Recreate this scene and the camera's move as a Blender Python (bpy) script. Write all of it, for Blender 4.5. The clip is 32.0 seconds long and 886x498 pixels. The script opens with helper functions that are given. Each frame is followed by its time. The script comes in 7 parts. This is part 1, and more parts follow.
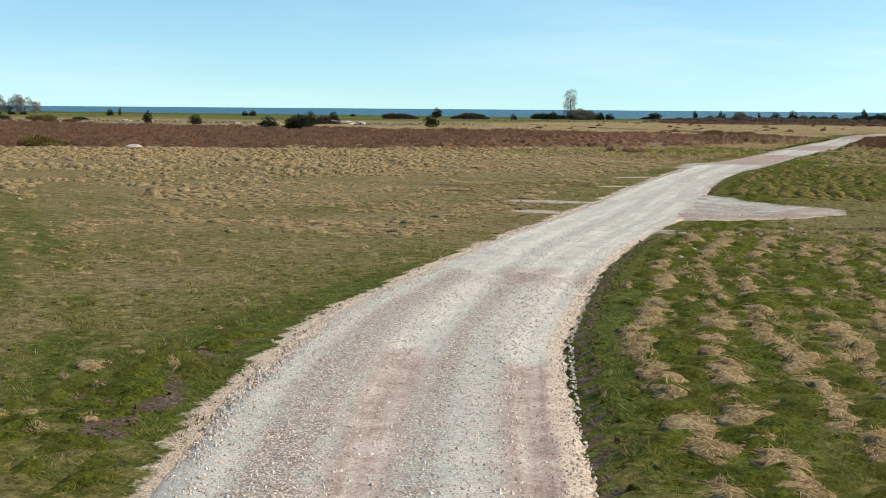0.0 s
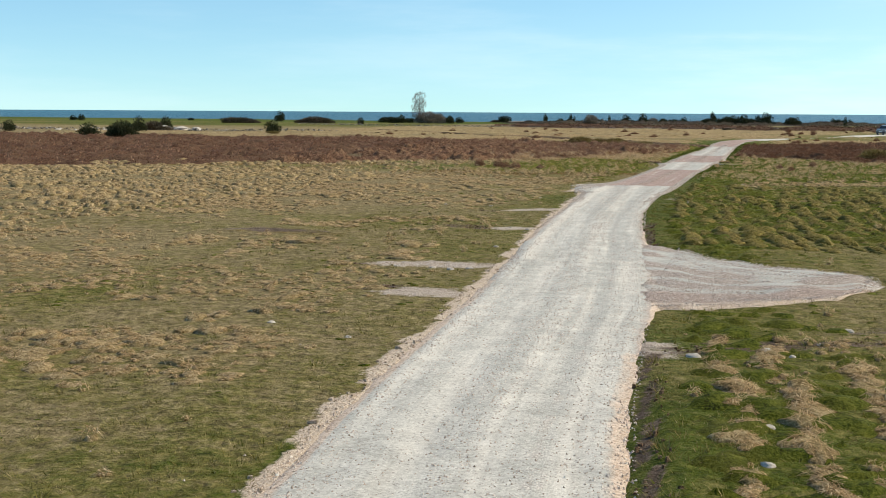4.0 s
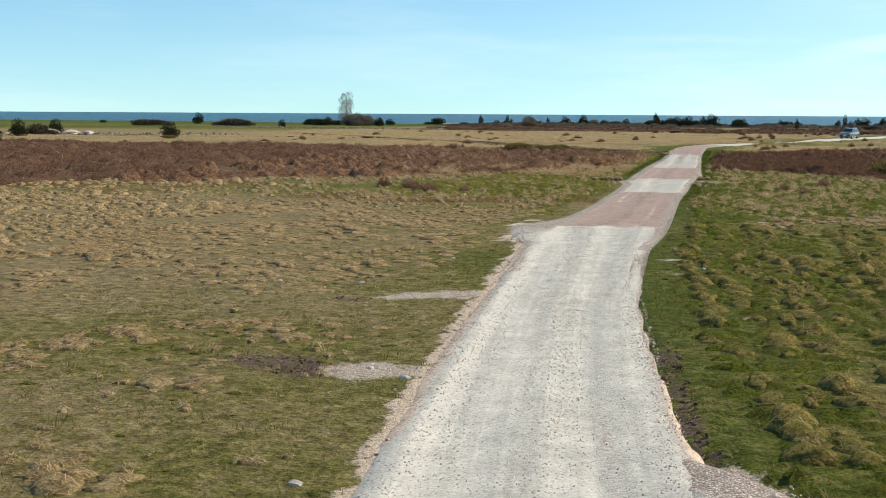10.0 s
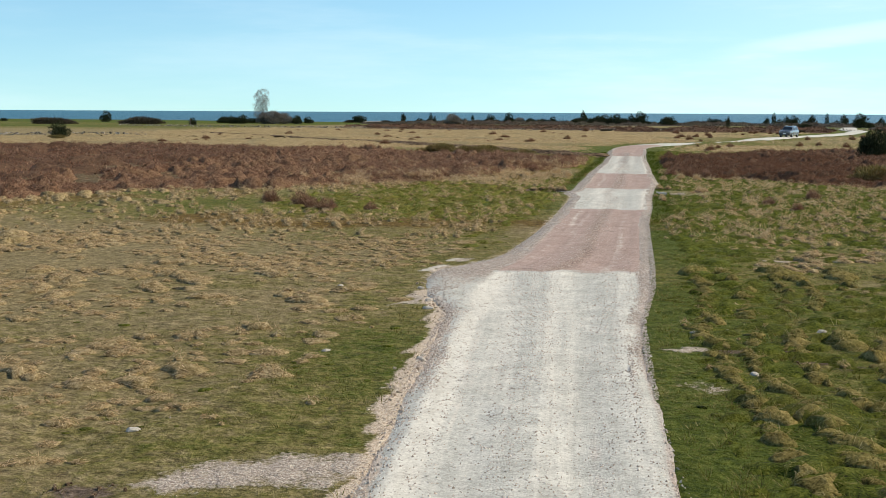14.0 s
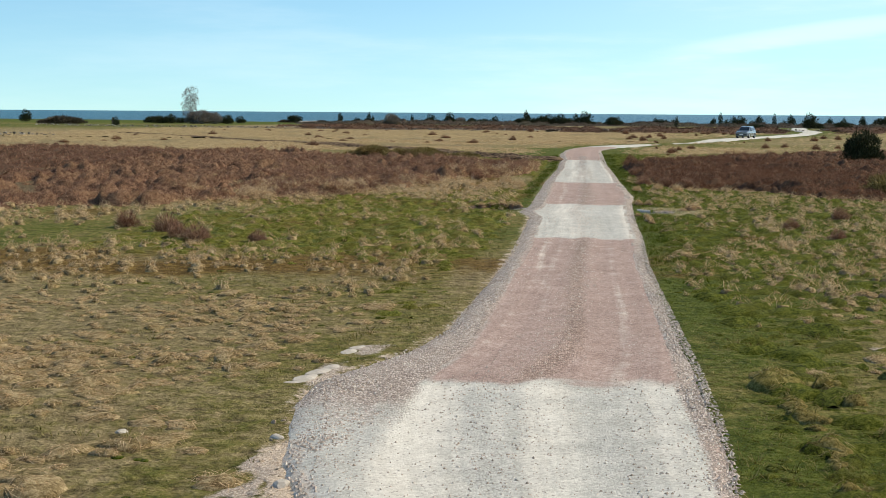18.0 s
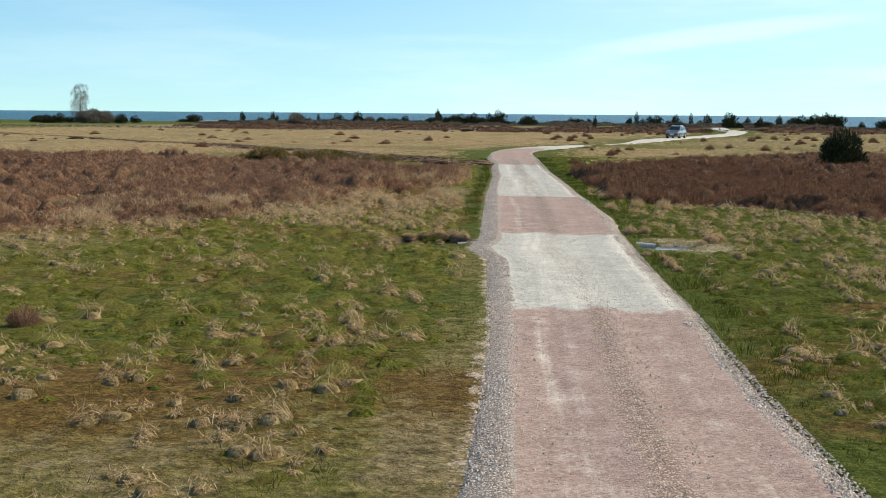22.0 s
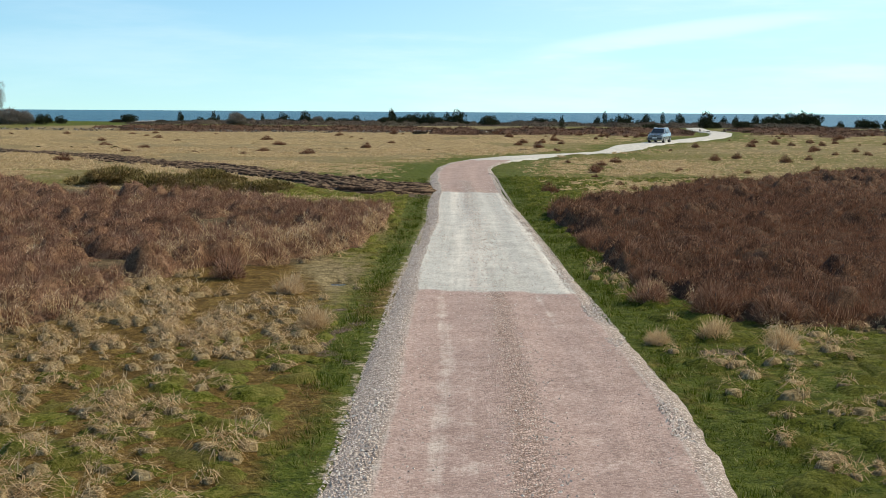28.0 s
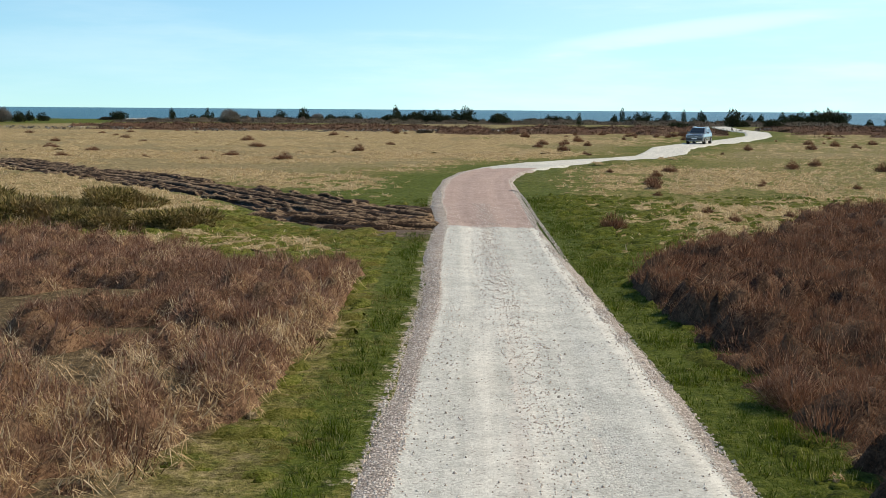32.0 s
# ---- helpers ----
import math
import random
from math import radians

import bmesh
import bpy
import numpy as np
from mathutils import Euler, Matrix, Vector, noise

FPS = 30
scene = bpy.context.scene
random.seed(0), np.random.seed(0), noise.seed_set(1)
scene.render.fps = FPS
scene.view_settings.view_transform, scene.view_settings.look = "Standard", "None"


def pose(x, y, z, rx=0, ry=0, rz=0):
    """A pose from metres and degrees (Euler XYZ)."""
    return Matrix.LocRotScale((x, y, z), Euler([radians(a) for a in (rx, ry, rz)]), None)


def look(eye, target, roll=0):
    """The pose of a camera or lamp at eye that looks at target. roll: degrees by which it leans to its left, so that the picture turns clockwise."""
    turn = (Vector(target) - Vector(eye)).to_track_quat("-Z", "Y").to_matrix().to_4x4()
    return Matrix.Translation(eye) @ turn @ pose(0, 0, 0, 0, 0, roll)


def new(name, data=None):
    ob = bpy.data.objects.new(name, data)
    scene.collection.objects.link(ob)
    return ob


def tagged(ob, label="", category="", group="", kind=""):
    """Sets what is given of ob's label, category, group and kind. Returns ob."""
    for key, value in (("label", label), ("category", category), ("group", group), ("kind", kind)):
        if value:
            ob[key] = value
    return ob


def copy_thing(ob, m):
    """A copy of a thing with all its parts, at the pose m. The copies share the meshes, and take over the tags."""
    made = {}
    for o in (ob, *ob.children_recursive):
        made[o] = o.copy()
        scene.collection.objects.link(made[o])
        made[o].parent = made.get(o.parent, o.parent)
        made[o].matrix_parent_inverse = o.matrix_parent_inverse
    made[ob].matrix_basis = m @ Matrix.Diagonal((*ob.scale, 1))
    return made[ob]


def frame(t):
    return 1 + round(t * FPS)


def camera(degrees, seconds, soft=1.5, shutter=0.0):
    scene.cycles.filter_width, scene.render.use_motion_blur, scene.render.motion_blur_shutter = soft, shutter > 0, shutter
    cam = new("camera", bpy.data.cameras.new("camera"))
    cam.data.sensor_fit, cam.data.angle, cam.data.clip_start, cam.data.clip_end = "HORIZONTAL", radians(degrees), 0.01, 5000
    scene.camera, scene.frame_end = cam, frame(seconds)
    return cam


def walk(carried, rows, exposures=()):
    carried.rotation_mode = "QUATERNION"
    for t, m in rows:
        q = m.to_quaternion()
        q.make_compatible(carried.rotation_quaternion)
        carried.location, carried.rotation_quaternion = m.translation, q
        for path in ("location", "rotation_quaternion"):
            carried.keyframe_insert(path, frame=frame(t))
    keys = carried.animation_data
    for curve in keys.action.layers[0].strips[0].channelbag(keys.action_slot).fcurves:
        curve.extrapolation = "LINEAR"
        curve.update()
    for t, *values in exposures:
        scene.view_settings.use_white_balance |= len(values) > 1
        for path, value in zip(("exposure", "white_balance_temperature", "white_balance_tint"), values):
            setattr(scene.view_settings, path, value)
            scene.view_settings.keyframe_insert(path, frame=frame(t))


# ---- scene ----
cam = camera(39.8, 32.0, soft=0.85)
PATH = [
    (0, (0.982, -0.250, 3.506), (0.2338, 1.5910, 3.2763), 0.45),
    (0.5, (0.097, 1.448, 3.500), (-0.6094, 3.3050, 3.2707), 0.45),
    (1, (-0.776, 3.158, 3.515), (-1.4397, 5.0305, 3.2859), 0.44),
    (1.5, (-1.611, 4.900, 3.560), (-2.2398, 6.7852, 3.3308), 0.43),
    (2, (-2.379, 6.664, 3.622), (-2.9847, 8.5568, 3.3939), 0.42),
    (2.5, (-3.046, 8.507, 3.699), (-3.6335, 10.4045, 3.4711), 0.40),
    (3, (-3.608, 10.415, 3.800), (-4.1704, 12.3200, 3.5729), 0.39),
    (3.5, (-4.128, 12.368, 3.916), (-4.6613, 14.2820, 3.6900), 0.37),
    (5.5, (-5.388, 20.280, 3.716), (-5.8613, 22.2110, 3.4927), 0.28),
    (6, (-5.661, 22.243, 3.673), (-6.1168, 24.1772, 3.4492), 0.27),
    (6.5, (-5.886, 24.134, 3.663), (-6.3283, 26.0713, 3.4392), 0.28),
    (7, (-6.106, 25.985, 3.710), (-6.5433, 27.9238, 3.4873), 0.31),
    (7.5, (-6.345, 27.804, 3.787), (-6.7816, 29.7427, 3.5642), 0.33),
    (8, (-6.617, 29.604, 3.828), (-7.0553, 31.5422, 3.6054), 0.35),
    (8.5, (-6.929, 31.406, 3.817), (-7.3674, 33.3442, 3.5938), 0.35),
    (9, (-7.271, 33.167, 3.825), (-7.7059, 35.1053, 3.6015), 0.35),
    (9.5, (-7.622, 34.891, 3.874), (-8.0486, 36.8320, 3.6511), 0.34),
    (10, (-7.957, 36.608, 3.914), (-8.3711, 38.5517, 3.6921), 0.33),
    (10.5, (-8.295, 38.336, 3.923), (-8.6884, 40.2839, 3.7010), 0.32),
    (11, (-8.604, 40.021, 3.931), (-8.9744, 41.9742, 3.7098), 0.31),
    (11.5, (-8.857, 41.671, 3.931), (-9.2067, 43.6274, 3.7099), 0.31),
    (12, (-9.077, 43.221, 3.892), (-9.4103, 45.1808, 3.6699), 0.30),
    (12.5, (-9.297, 44.784, 3.842), (-9.6187, 46.7453, 3.6187), 0.30),
    (13, (-9.508, 46.449, 3.820), (-9.8248, 48.4107, 3.5955), 0.30),
    (13.5, (-9.680, 48.136, 3.827), (-9.9878, 50.0990, 3.6020), 0.30),
    (14, (-9.816, 49.862, 3.832), (-10.1097, 51.8272, 3.6074), 0.31),
    (14.5, (-9.897, 51.595, 3.801), (-10.1734, 53.5630, 3.5769), 0.33),
    (16.5, (-10.368, 57.614, 3.675), (-10.6130, 59.5860, 3.4511), 0.40),
    (17, (-10.585, 59.323, 3.714), (-10.8124, 61.2968, 3.4898), 0.42),
    (17.5, (-10.800, 61.068, 3.695), (-11.0105, 63.0442, 3.4712), 0.42),
    (18, (-11.016, 62.814, 3.635), (-11.2149, 64.7917, 3.4113), 0.41),
    (18.5, (-11.249, 64.570, 3.599), (-11.4392, 66.5487, 3.3753), 0.41),
    (19, (-11.492, 66.357, 3.615), (-11.6726, 68.3367, 3.3916), 0.41),
    (19.5, (-11.724, 68.169, 3.637), (-11.8915, 70.1485, 3.4139), 0.41),
    (20, (-11.940, 69.977, 3.613), (-12.0909, 71.9580, 3.3896), 0.42),
    (20.5, (-12.136, 71.871, 3.528), (-12.2649, 73.8543, 3.3037), 0.43),
    (21, (-12.308, 73.755, 3.430), (-12.4089, 75.7399, 3.2063), 0.44),
    (21.5, (-12.464, 75.568, 3.374), (-12.5371, 77.5537, 3.1508), 0.44),
    (22, (-12.576, 77.376, 3.351), (-12.6261, 79.3625, 3.1287), 0.44),
    (22.5, (-12.644, 79.207, 3.339), (-12.6770, 81.1935, 3.1170), 0.44),
    (23, (-12.673, 81.038, 3.318), (-12.6954, 83.0248, 3.0946), 0.44),
    (23.5, (-12.665, 82.867, 3.274), (-12.6823, 84.8550, 3.0503), 0.45),
    (24, (-12.606, 84.709, 3.196), (-12.6156, 86.6966, 2.9718), 0.46),
    (24.5, (-12.492, 86.649, 3.085), (-12.4877, 88.6358, 2.8610), 0.47),
    (25, (-12.326, 88.634, 2.989), (-12.3093, 90.6207, 2.7658), 0.47),
    (25.5, (-12.163, 90.562, 2.935), (-12.1413, 92.5500, 2.7133), 0.46),
    (27.5, (-11.346, 99.633, 3.619), (-11.3344, 101.6200, 3.3955), 0.37),
    (28, (-11.233, 101.897, 3.644), (-11.2223, 103.8848, 3.4189), 0.36),
    (28.5, (-11.099, 104.171, 3.648), (-11.0886, 106.1585, 3.4228), 0.36),
    (29, (-10.960, 106.478, 3.649), (-10.9514, 108.4653, 3.4237), 0.36),
    (29.5, (-10.877, 108.770, 3.646), (-10.8703, 110.7572, 3.4197), 0.36),
    (30, (-10.879, 111.077, 3.613), (-10.8757, 113.0644, 3.3870), 0.35),
    (30.5, (-10.972, 113.532, 3.572), (-10.9706, 115.5185, 3.3454), 0.36),
    (31, (-11.068, 115.941, 3.537), (-11.0674, 117.9283, 3.3111), 0.37),
    (31.5, (-11.122, 118.314, 3.502), (-11.1215, 120.3012, 3.2747), 0.39),
    (32, (-11.110, 120.650, 3.470), (-11.1114, 122.6370, 3.2416), 0.42),
]
walk(cam, [(t, look(eye, target, roll)) for t, eye, target, roll in PATH])

# ---- world, sun ----
SUN_EL, SUN_AZ = radians(40), radians(66)          # azimuth from +y towards +x
sun_way = Vector((math.sin(SUN_AZ) * math.cos(SUN_EL), math.cos(SUN_AZ) * math.cos(SUN_EL), math.sin(SUN_EL)))
sun = new("sun", bpy.data.lights.new("sun", "SUN"))
sun.data.energy, sun.data.angle, sun.data.color = 5.1, radians(0.55), (1.0, 0.852, 0.63)
sun.matrix_world = look(sun_way * 50, (0, 0, 0))

world = bpy.data.worlds.new("world")
scene.world = world
world.use_nodes = True
wt = world.node_tree
wt.nodes.clear()


def put(tree, kind, ins=None):
    """A node with its inputs linked or filled."""
    n = tree.nodes.new(kind)
    for k, v in (ins or {}).items():
        if isinstance(v, bpy.types.NodeSocket):
            tree.links.new(v, n.inputs[k])
        else:
            n.inputs[k].default_value = v
    return n


def ramp(tree, fac, stops, smooth=False):
    n = put(tree, "ShaderNodeValToRGB", {"Fac": fac})
    e = n.color_ramp.elements
    while len(e) < len(stops):
        e.new(0.5)
    for i, (p, c) in enumerate(stops):
        e[i].position = p
        e[i].color = (*c, 1) if len(c) == 3 else c
    if smooth:
        n.color_ramp.interpolation = "EASE"
    return n.outputs["Color"]


def mix(tree, fac, a, b, how="MIX"):
    n = tree.nodes.new("ShaderNodeMix")
    n.data_type, n.blend_type = "RGBA", how
    for k, v in ((0, fac), (6, a), (7, b)):
        if isinstance(v, bpy.types.NodeSocket):
            tree.links.new(v, n.inputs[k])
        else:
            n.inputs[k].default_value = v if k == 0 else (*v, 1)
    return n.outputs[2]


def calc(tree, op, a, b=0.5, clamp=False):
    n = tree.nodes.new("ShaderNodeMath")
    n.operation, n.use_clamp = op, clamp
    for k, v in ((0, a), (1, b)):
        if isinstance(v, bpy.types.NodeSocket):
            tree.links.new(v, n.inputs[k])
        else:
            n.inputs[k].default_value = v
    return n.outputs[0]


def noise_of(tree, vec, scale, detail=4.0, rough=0.55, out="Fac"):
    return put(tree, "ShaderNodeTexNoise", {"Vector": vec, "Scale": scale, "Detail": detail, "Roughness": rough}).outputs[out]


sky = put(wt, "ShaderNodeTexSky")
sky.sky_type, sky.sun_disc, sky.sun_elevation, sky.sun_rotation = "NISHITA", False, SUN_EL, SUN_AZ
sky.altitude, sky.air_density, sky.dust_density, sky.ozone_density = 0.0, 1.0, 0.2, 3.0
sky_dir = put(wt, "ShaderNodeTexCoord").outputs["Generated"]
# near the horizon the clear air keeps the blue of a few degrees higher up
lift = put(wt, "ShaderNodeVectorMath", {0: sky_dir, 1: (0.0, 0.0, 0.06)})
level = put(wt, "ShaderNodeVectorMath", {0: lift.outputs[0]})
level.operation = "NORMALIZE"
wt.links.new(level.outputs[0], sky.inputs["Vector"])
stretch = put(wt, "ShaderNodeMapping", {"Vector": sky_dir, "Scale": (1.2, 1.6, 9.0), "Rotation": (0.0, 0.1, 0.5)}).outputs[0]
wisps = ramp(wt, noise_of(wt, stretch, 2.2, 6.0, 0.6), [(0.42, (0, 0, 0)), (0.70, (1, 1, 1))], True)
veil = ramp(wt, noise_of(wt, stretch, 0.7, 2.0, 0.5), [(0.35, (0, 0, 0)), (0.7, (1, 1, 1))], True)
height = put(wt, "ShaderNodeSeparateXYZ", {"Vector": sky_dir}).outputs[2]
to_sun = put(wt, "ShaderNodeVectorMath", {0: sky_dir, 1: (math.sin(SUN_AZ), math.cos(SUN_AZ), 0.0)})
to_sun.operation = "DOT_PRODUCT"
toward = to_sun.outputs["Value"]
low = ramp(wt, height, [(0.16, (1, 1, 1)), (0.6, (0.12, 0.12, 0.12))], True)
cloud = calc(wt, "MULTIPLY", calc(wt, "MULTIPLY", calc(wt, "ADD", calc(wt, "MULTIPLY", wisps, 0.9), calc(wt, "MULTIPLY", veil, 0.5)), calc(wt, "MULTIPLY", low, ramp(wt, toward, [(0.0, (0.3, 0.3, 0.3)), (0.65, (1, 1, 1))], True))), 0.5, True)
SKY_GAIN = 0.155
blue = mix(wt, 1.0, sky.outputs[0], (0.835, 1.05, 1.03), "MULTIPLY")
over = put(wt, "ShaderNodeSeparateXYZ", {"Vector": sky_dir})
sx_, sv_ = calc(wt, "DIVIDE", over.outputs[0], over.outputs[1]), calc(wt, "DIVIDE", over.outputs[2], over.outputs[1])
su_ = calc(wt, "SUBTRACT", sx_, 0.20)
rise_ = calc(wt, "SUBTRACT", calc(wt, "SUBTRACT", sv_, 0.062), calc(wt, "MULTIPLY", su_, 0.13))
far2 = calc(wt, "ADD", calc(wt, "POWER", calc(wt, "DIVIDE", su_, 0.15), 2.0), calc(wt, "POWER", calc(wt, "DIVIDE", calc(wt, "ADD", rise_, calc(wt, "MULTIPLY", calc(wt, "SUBTRACT", wisps, 0.3), 0.008)), 0.010), 2.0))
streak_ = calc(wt, "MULTIPLY", ramp(wt, far2, [(0.0, (1, 1, 1)), (1.0, (0, 0, 0))], True), 0.32)
ahead = calc(wt, "GREATER_THAN", over.outputs[1], 0.0)
cloud = calc(wt, "ADD", cloud, calc(wt, "MULTIPLY", streak_, ahead), True)
lit_sky = mix(wt, cloud, blue, (6.6, 7.6, 7.8))
bg = put(wt, "ShaderNodeBackground", {"Color": lit_sky, "Strength": SKY_GAIN})
put(wt, "ShaderNodeOutputWorld", {"Surface": bg.outputs[0]})

# ---- materials ----


def material(name, rough=0.9, spec=0.2, metal=0.0):
    m = bpy.data.materials.new(name)
    m.use_nodes = True
    t = m.node_tree
    p = t.nodes["Principled BSDF"]
    p.inputs["Roughness"].default_value, p.inputs["Metallic"].default_value = rough, metal
    p.inputs["Specular IOR Level"].default_value = spec
    return m, t, p


def where(t):
    return put(t, "ShaderNodeNewGeometry").outputs["Position"]


def painted(t, name):
    n = put(t, "ShaderNodeAttribute")
    n.attribute_name = name
    return put(t, "ShaderNodeSeparateColor", {"Color": n.outputs["Color"]})


def bump(t, p, height, strength, dist):
    b = put(t, "ShaderNodeBump", {"Height": height, "Strength": strength, "Distance": dist})
    t.links.new(b.outputs[0], p.inputs["Normal"])


def plain(name, colour, rough=0.6, spec=0.4, metal=0.0, vary=0.15, size=6.0):
    """A surface of one colour with two scales of wear."""
    m, t, p = material(name, rough, spec, metal)
    co = put(t, "ShaderNodeTexCoord").outputs["Object"]
    n1, n2 = noise_of(t, co, size), noise_of(t, co, size * 7)
    f = calc(t, "ADD", calc(t, "MULTIPLY", n1, 0.65), calc(t, "MULTIPLY", n2, 0.35))
    lo, hi = [c * (1 - vary) for c in colour], [min(1, c * (1 + vary)) for c in colour]
    t.links.new(ramp(t, f, [(0.3, lo), (0.7, hi)]), p.inputs["Base Color"])
    return m


def leafy(name, stops, rough=0.85, patch=0.0, patch_colour=(0, 0, 0), patch_scale=0.3, thin=0.25):
    """Blades, twigs or needles: a colour for each piece, drifting from patch to patch, with light coming through."""
    m, t, p = material(name, rough, 0.15)
    g = put(t, "ShaderNodeNewGeometry")
    c = ramp(t, g.outputs["Random Per Island"], stops)
    big = noise_of(t, g.outputs["Position"], patch_scale, 3.0)
    if patch:
        c = mix(t, calc(t, "MULTIPLY", ramp(t, big, [(0.42, (0, 0, 0)), (0.62, (1, 1, 1))]), patch), c, patch_colour)
    t.links.new(c, p.inputs["Base Color"])
    tr = put(t, "ShaderNodeBsdfTranslucent", {"Color": c})
    sh = put(t, "ShaderNodeMixShader", {0: thin, 1: p.outputs[0], 2: tr.outputs[0]})
    t.links.new(sh.outputs[0], t.nodes["Material Output"].inputs["Surface"])
    return m


def ground_material():
    m, t, p = material("meadow_ground", 0.95, 0.1)
    pos = where(t)
    cov = painted(t, "cover")
    soil = painted(t, "soil")
    fine, mid, big = noise_of(t, pos, 16.0, 6.0, 0.7), noise_of(t, pos, 2.2, 5.0, 0.65), noise_of(t, pos, 0.28, 4.0)
    streak = noise_of(t, pos, 7.0, 5.0, 0.7)
    f = calc(t, "ADD", calc(t, "MULTIPLY", fine, 0.38), calc(t, "ADD", calc(t, "MULTIPLY", streak, 0.30), calc(t, "MULTIPLY", noise_of(t, pos, 3.4, 3.0, 0.6), 0.32)))
    straw = ramp(t, f, [(0.40, (0.085, 0.064, 0.028)), (0.49, (0.208, 0.162, 0.077)), (0.61, (0.40, 0.315, 0.168))])
    green = ramp(t, f, [(0.40, (0.058, 0.053, 0.013)), (0.50, (0.147, 0.132, 0.034)), (0.62, (0.29, 0.242, 0.090))])
    fresh = ramp(t, f, [(0.39, (0.024, 0.034, 0.003)), (0.50, (0.072, 0.094, 0.009)), (0.62, (0.15, 0.155, 0.030))])
    moss = ramp(t, f, [(0.40, (0.050, 0.029, 0.007)), (0.50, (0.128, 0.078, 0.019)), (0.60, (0.25, 0.17, 0.05))])
    heath = ramp(t, f, [(0.39, (0.045, 0.030, 0.014)), (0.52, (0.135, 0.096, 0.050)), (0.62, (0.30, 0.225, 0.125))])
    # green shows where its share beats the patchy noise
    lush = calc(t, "ADD", cov.outputs[0], calc(t, "MULTIPLY", calc(t, "SUBTRACT", calc(t, "ADD", calc(t, "MULTIPLY", mid, 0.45), calc(t, "ADD", calc(t, "MULTIPLY", big, 0.3), calc(t, "MULTIPLY", noise_of(t, pos, 6.5, 3.0, 0.6), 0.25))), 0.5), 3.0))
    c = mix(t, ramp(t, lush, [(0.26, (0, 0, 0)), (0.66, (1, 1, 1))]), straw, green)
    c = mix(t, ramp(t, lush, [(0.66, (0, 0, 0)), (1.0, (1, 1, 1))]), c, fresh)
    mossy = calc(t, "ADD", cov.outputs[2], calc(t, "MULTIPLY", calc(t, "SUBTRACT", mid, 0.5), 1.2))
    c = mix(t, ramp(t, mossy, [(0.38, (0, 0, 0)), (0.8, (1, 1, 1))]), c, moss)
    hea = calc(t, "ADD", cov.outputs[1], calc(t, "MULTIPLY", calc(t, "SUBTRACT", mid, 0.5), 0.8))
    c = mix(t, ramp(t, hea, [(0.35, (0, 0, 0)), (0.65, (1, 1, 1))]), c, heath)
    speck = noise_of(t, pos, 34.0, 3.0, 0.7)
    bare = ramp(t, speck, [(0.30, (0.25, 0.185, 0.14)), (0.5, (0.45, 0.37, 0.30)), (0.66, (0.66, 0.59, 0.50))])
    mud = ramp(t, calc(t, "ADD", calc(t, "MULTIPLY", fine, 0.6), calc(t, "MULTIPLY", mid, 0.4)),
               [(0.32, (0.040, 0.028, 0.020)), (0.52, (0.125, 0.088, 0.064)), (0.68, (0.30, 0.235, 0.18))])
    sand = ramp(t, speck, [(0.32, (0.34, 0.25, 0.175)), (0.5, (0.56, 0.455, 0.35)), (0.68, (0.70, 0.61, 0.50))])
    for k, colour in ((0, bare), (1, mud), (2, sand)):
        edge = calc(t, "ADD", soil.outputs[k], calc(t, "MULTIPLY", calc(t, "SUBTRACT", calc(t, "ADD", calc(t, "MULTIPLY", mid, 0.6), calc(t, "MULTIPLY", fine, 0.4)), 0.5), 2.6))
        c = mix(t, ramp(t, edge, [(0.40, (0, 0, 0)), (0.66, (1, 1, 1))]), c, colour)
    t.links.new(c, p.inputs["Base Color"])
    bump(t, p, calc(t, "ADD", calc(t, "MULTIPLY", fine, 0.5), calc(t, "ADD", streak, calc(t, "MULTIPLY", mid, 1.5))), 0.9, 0.10)
    return m


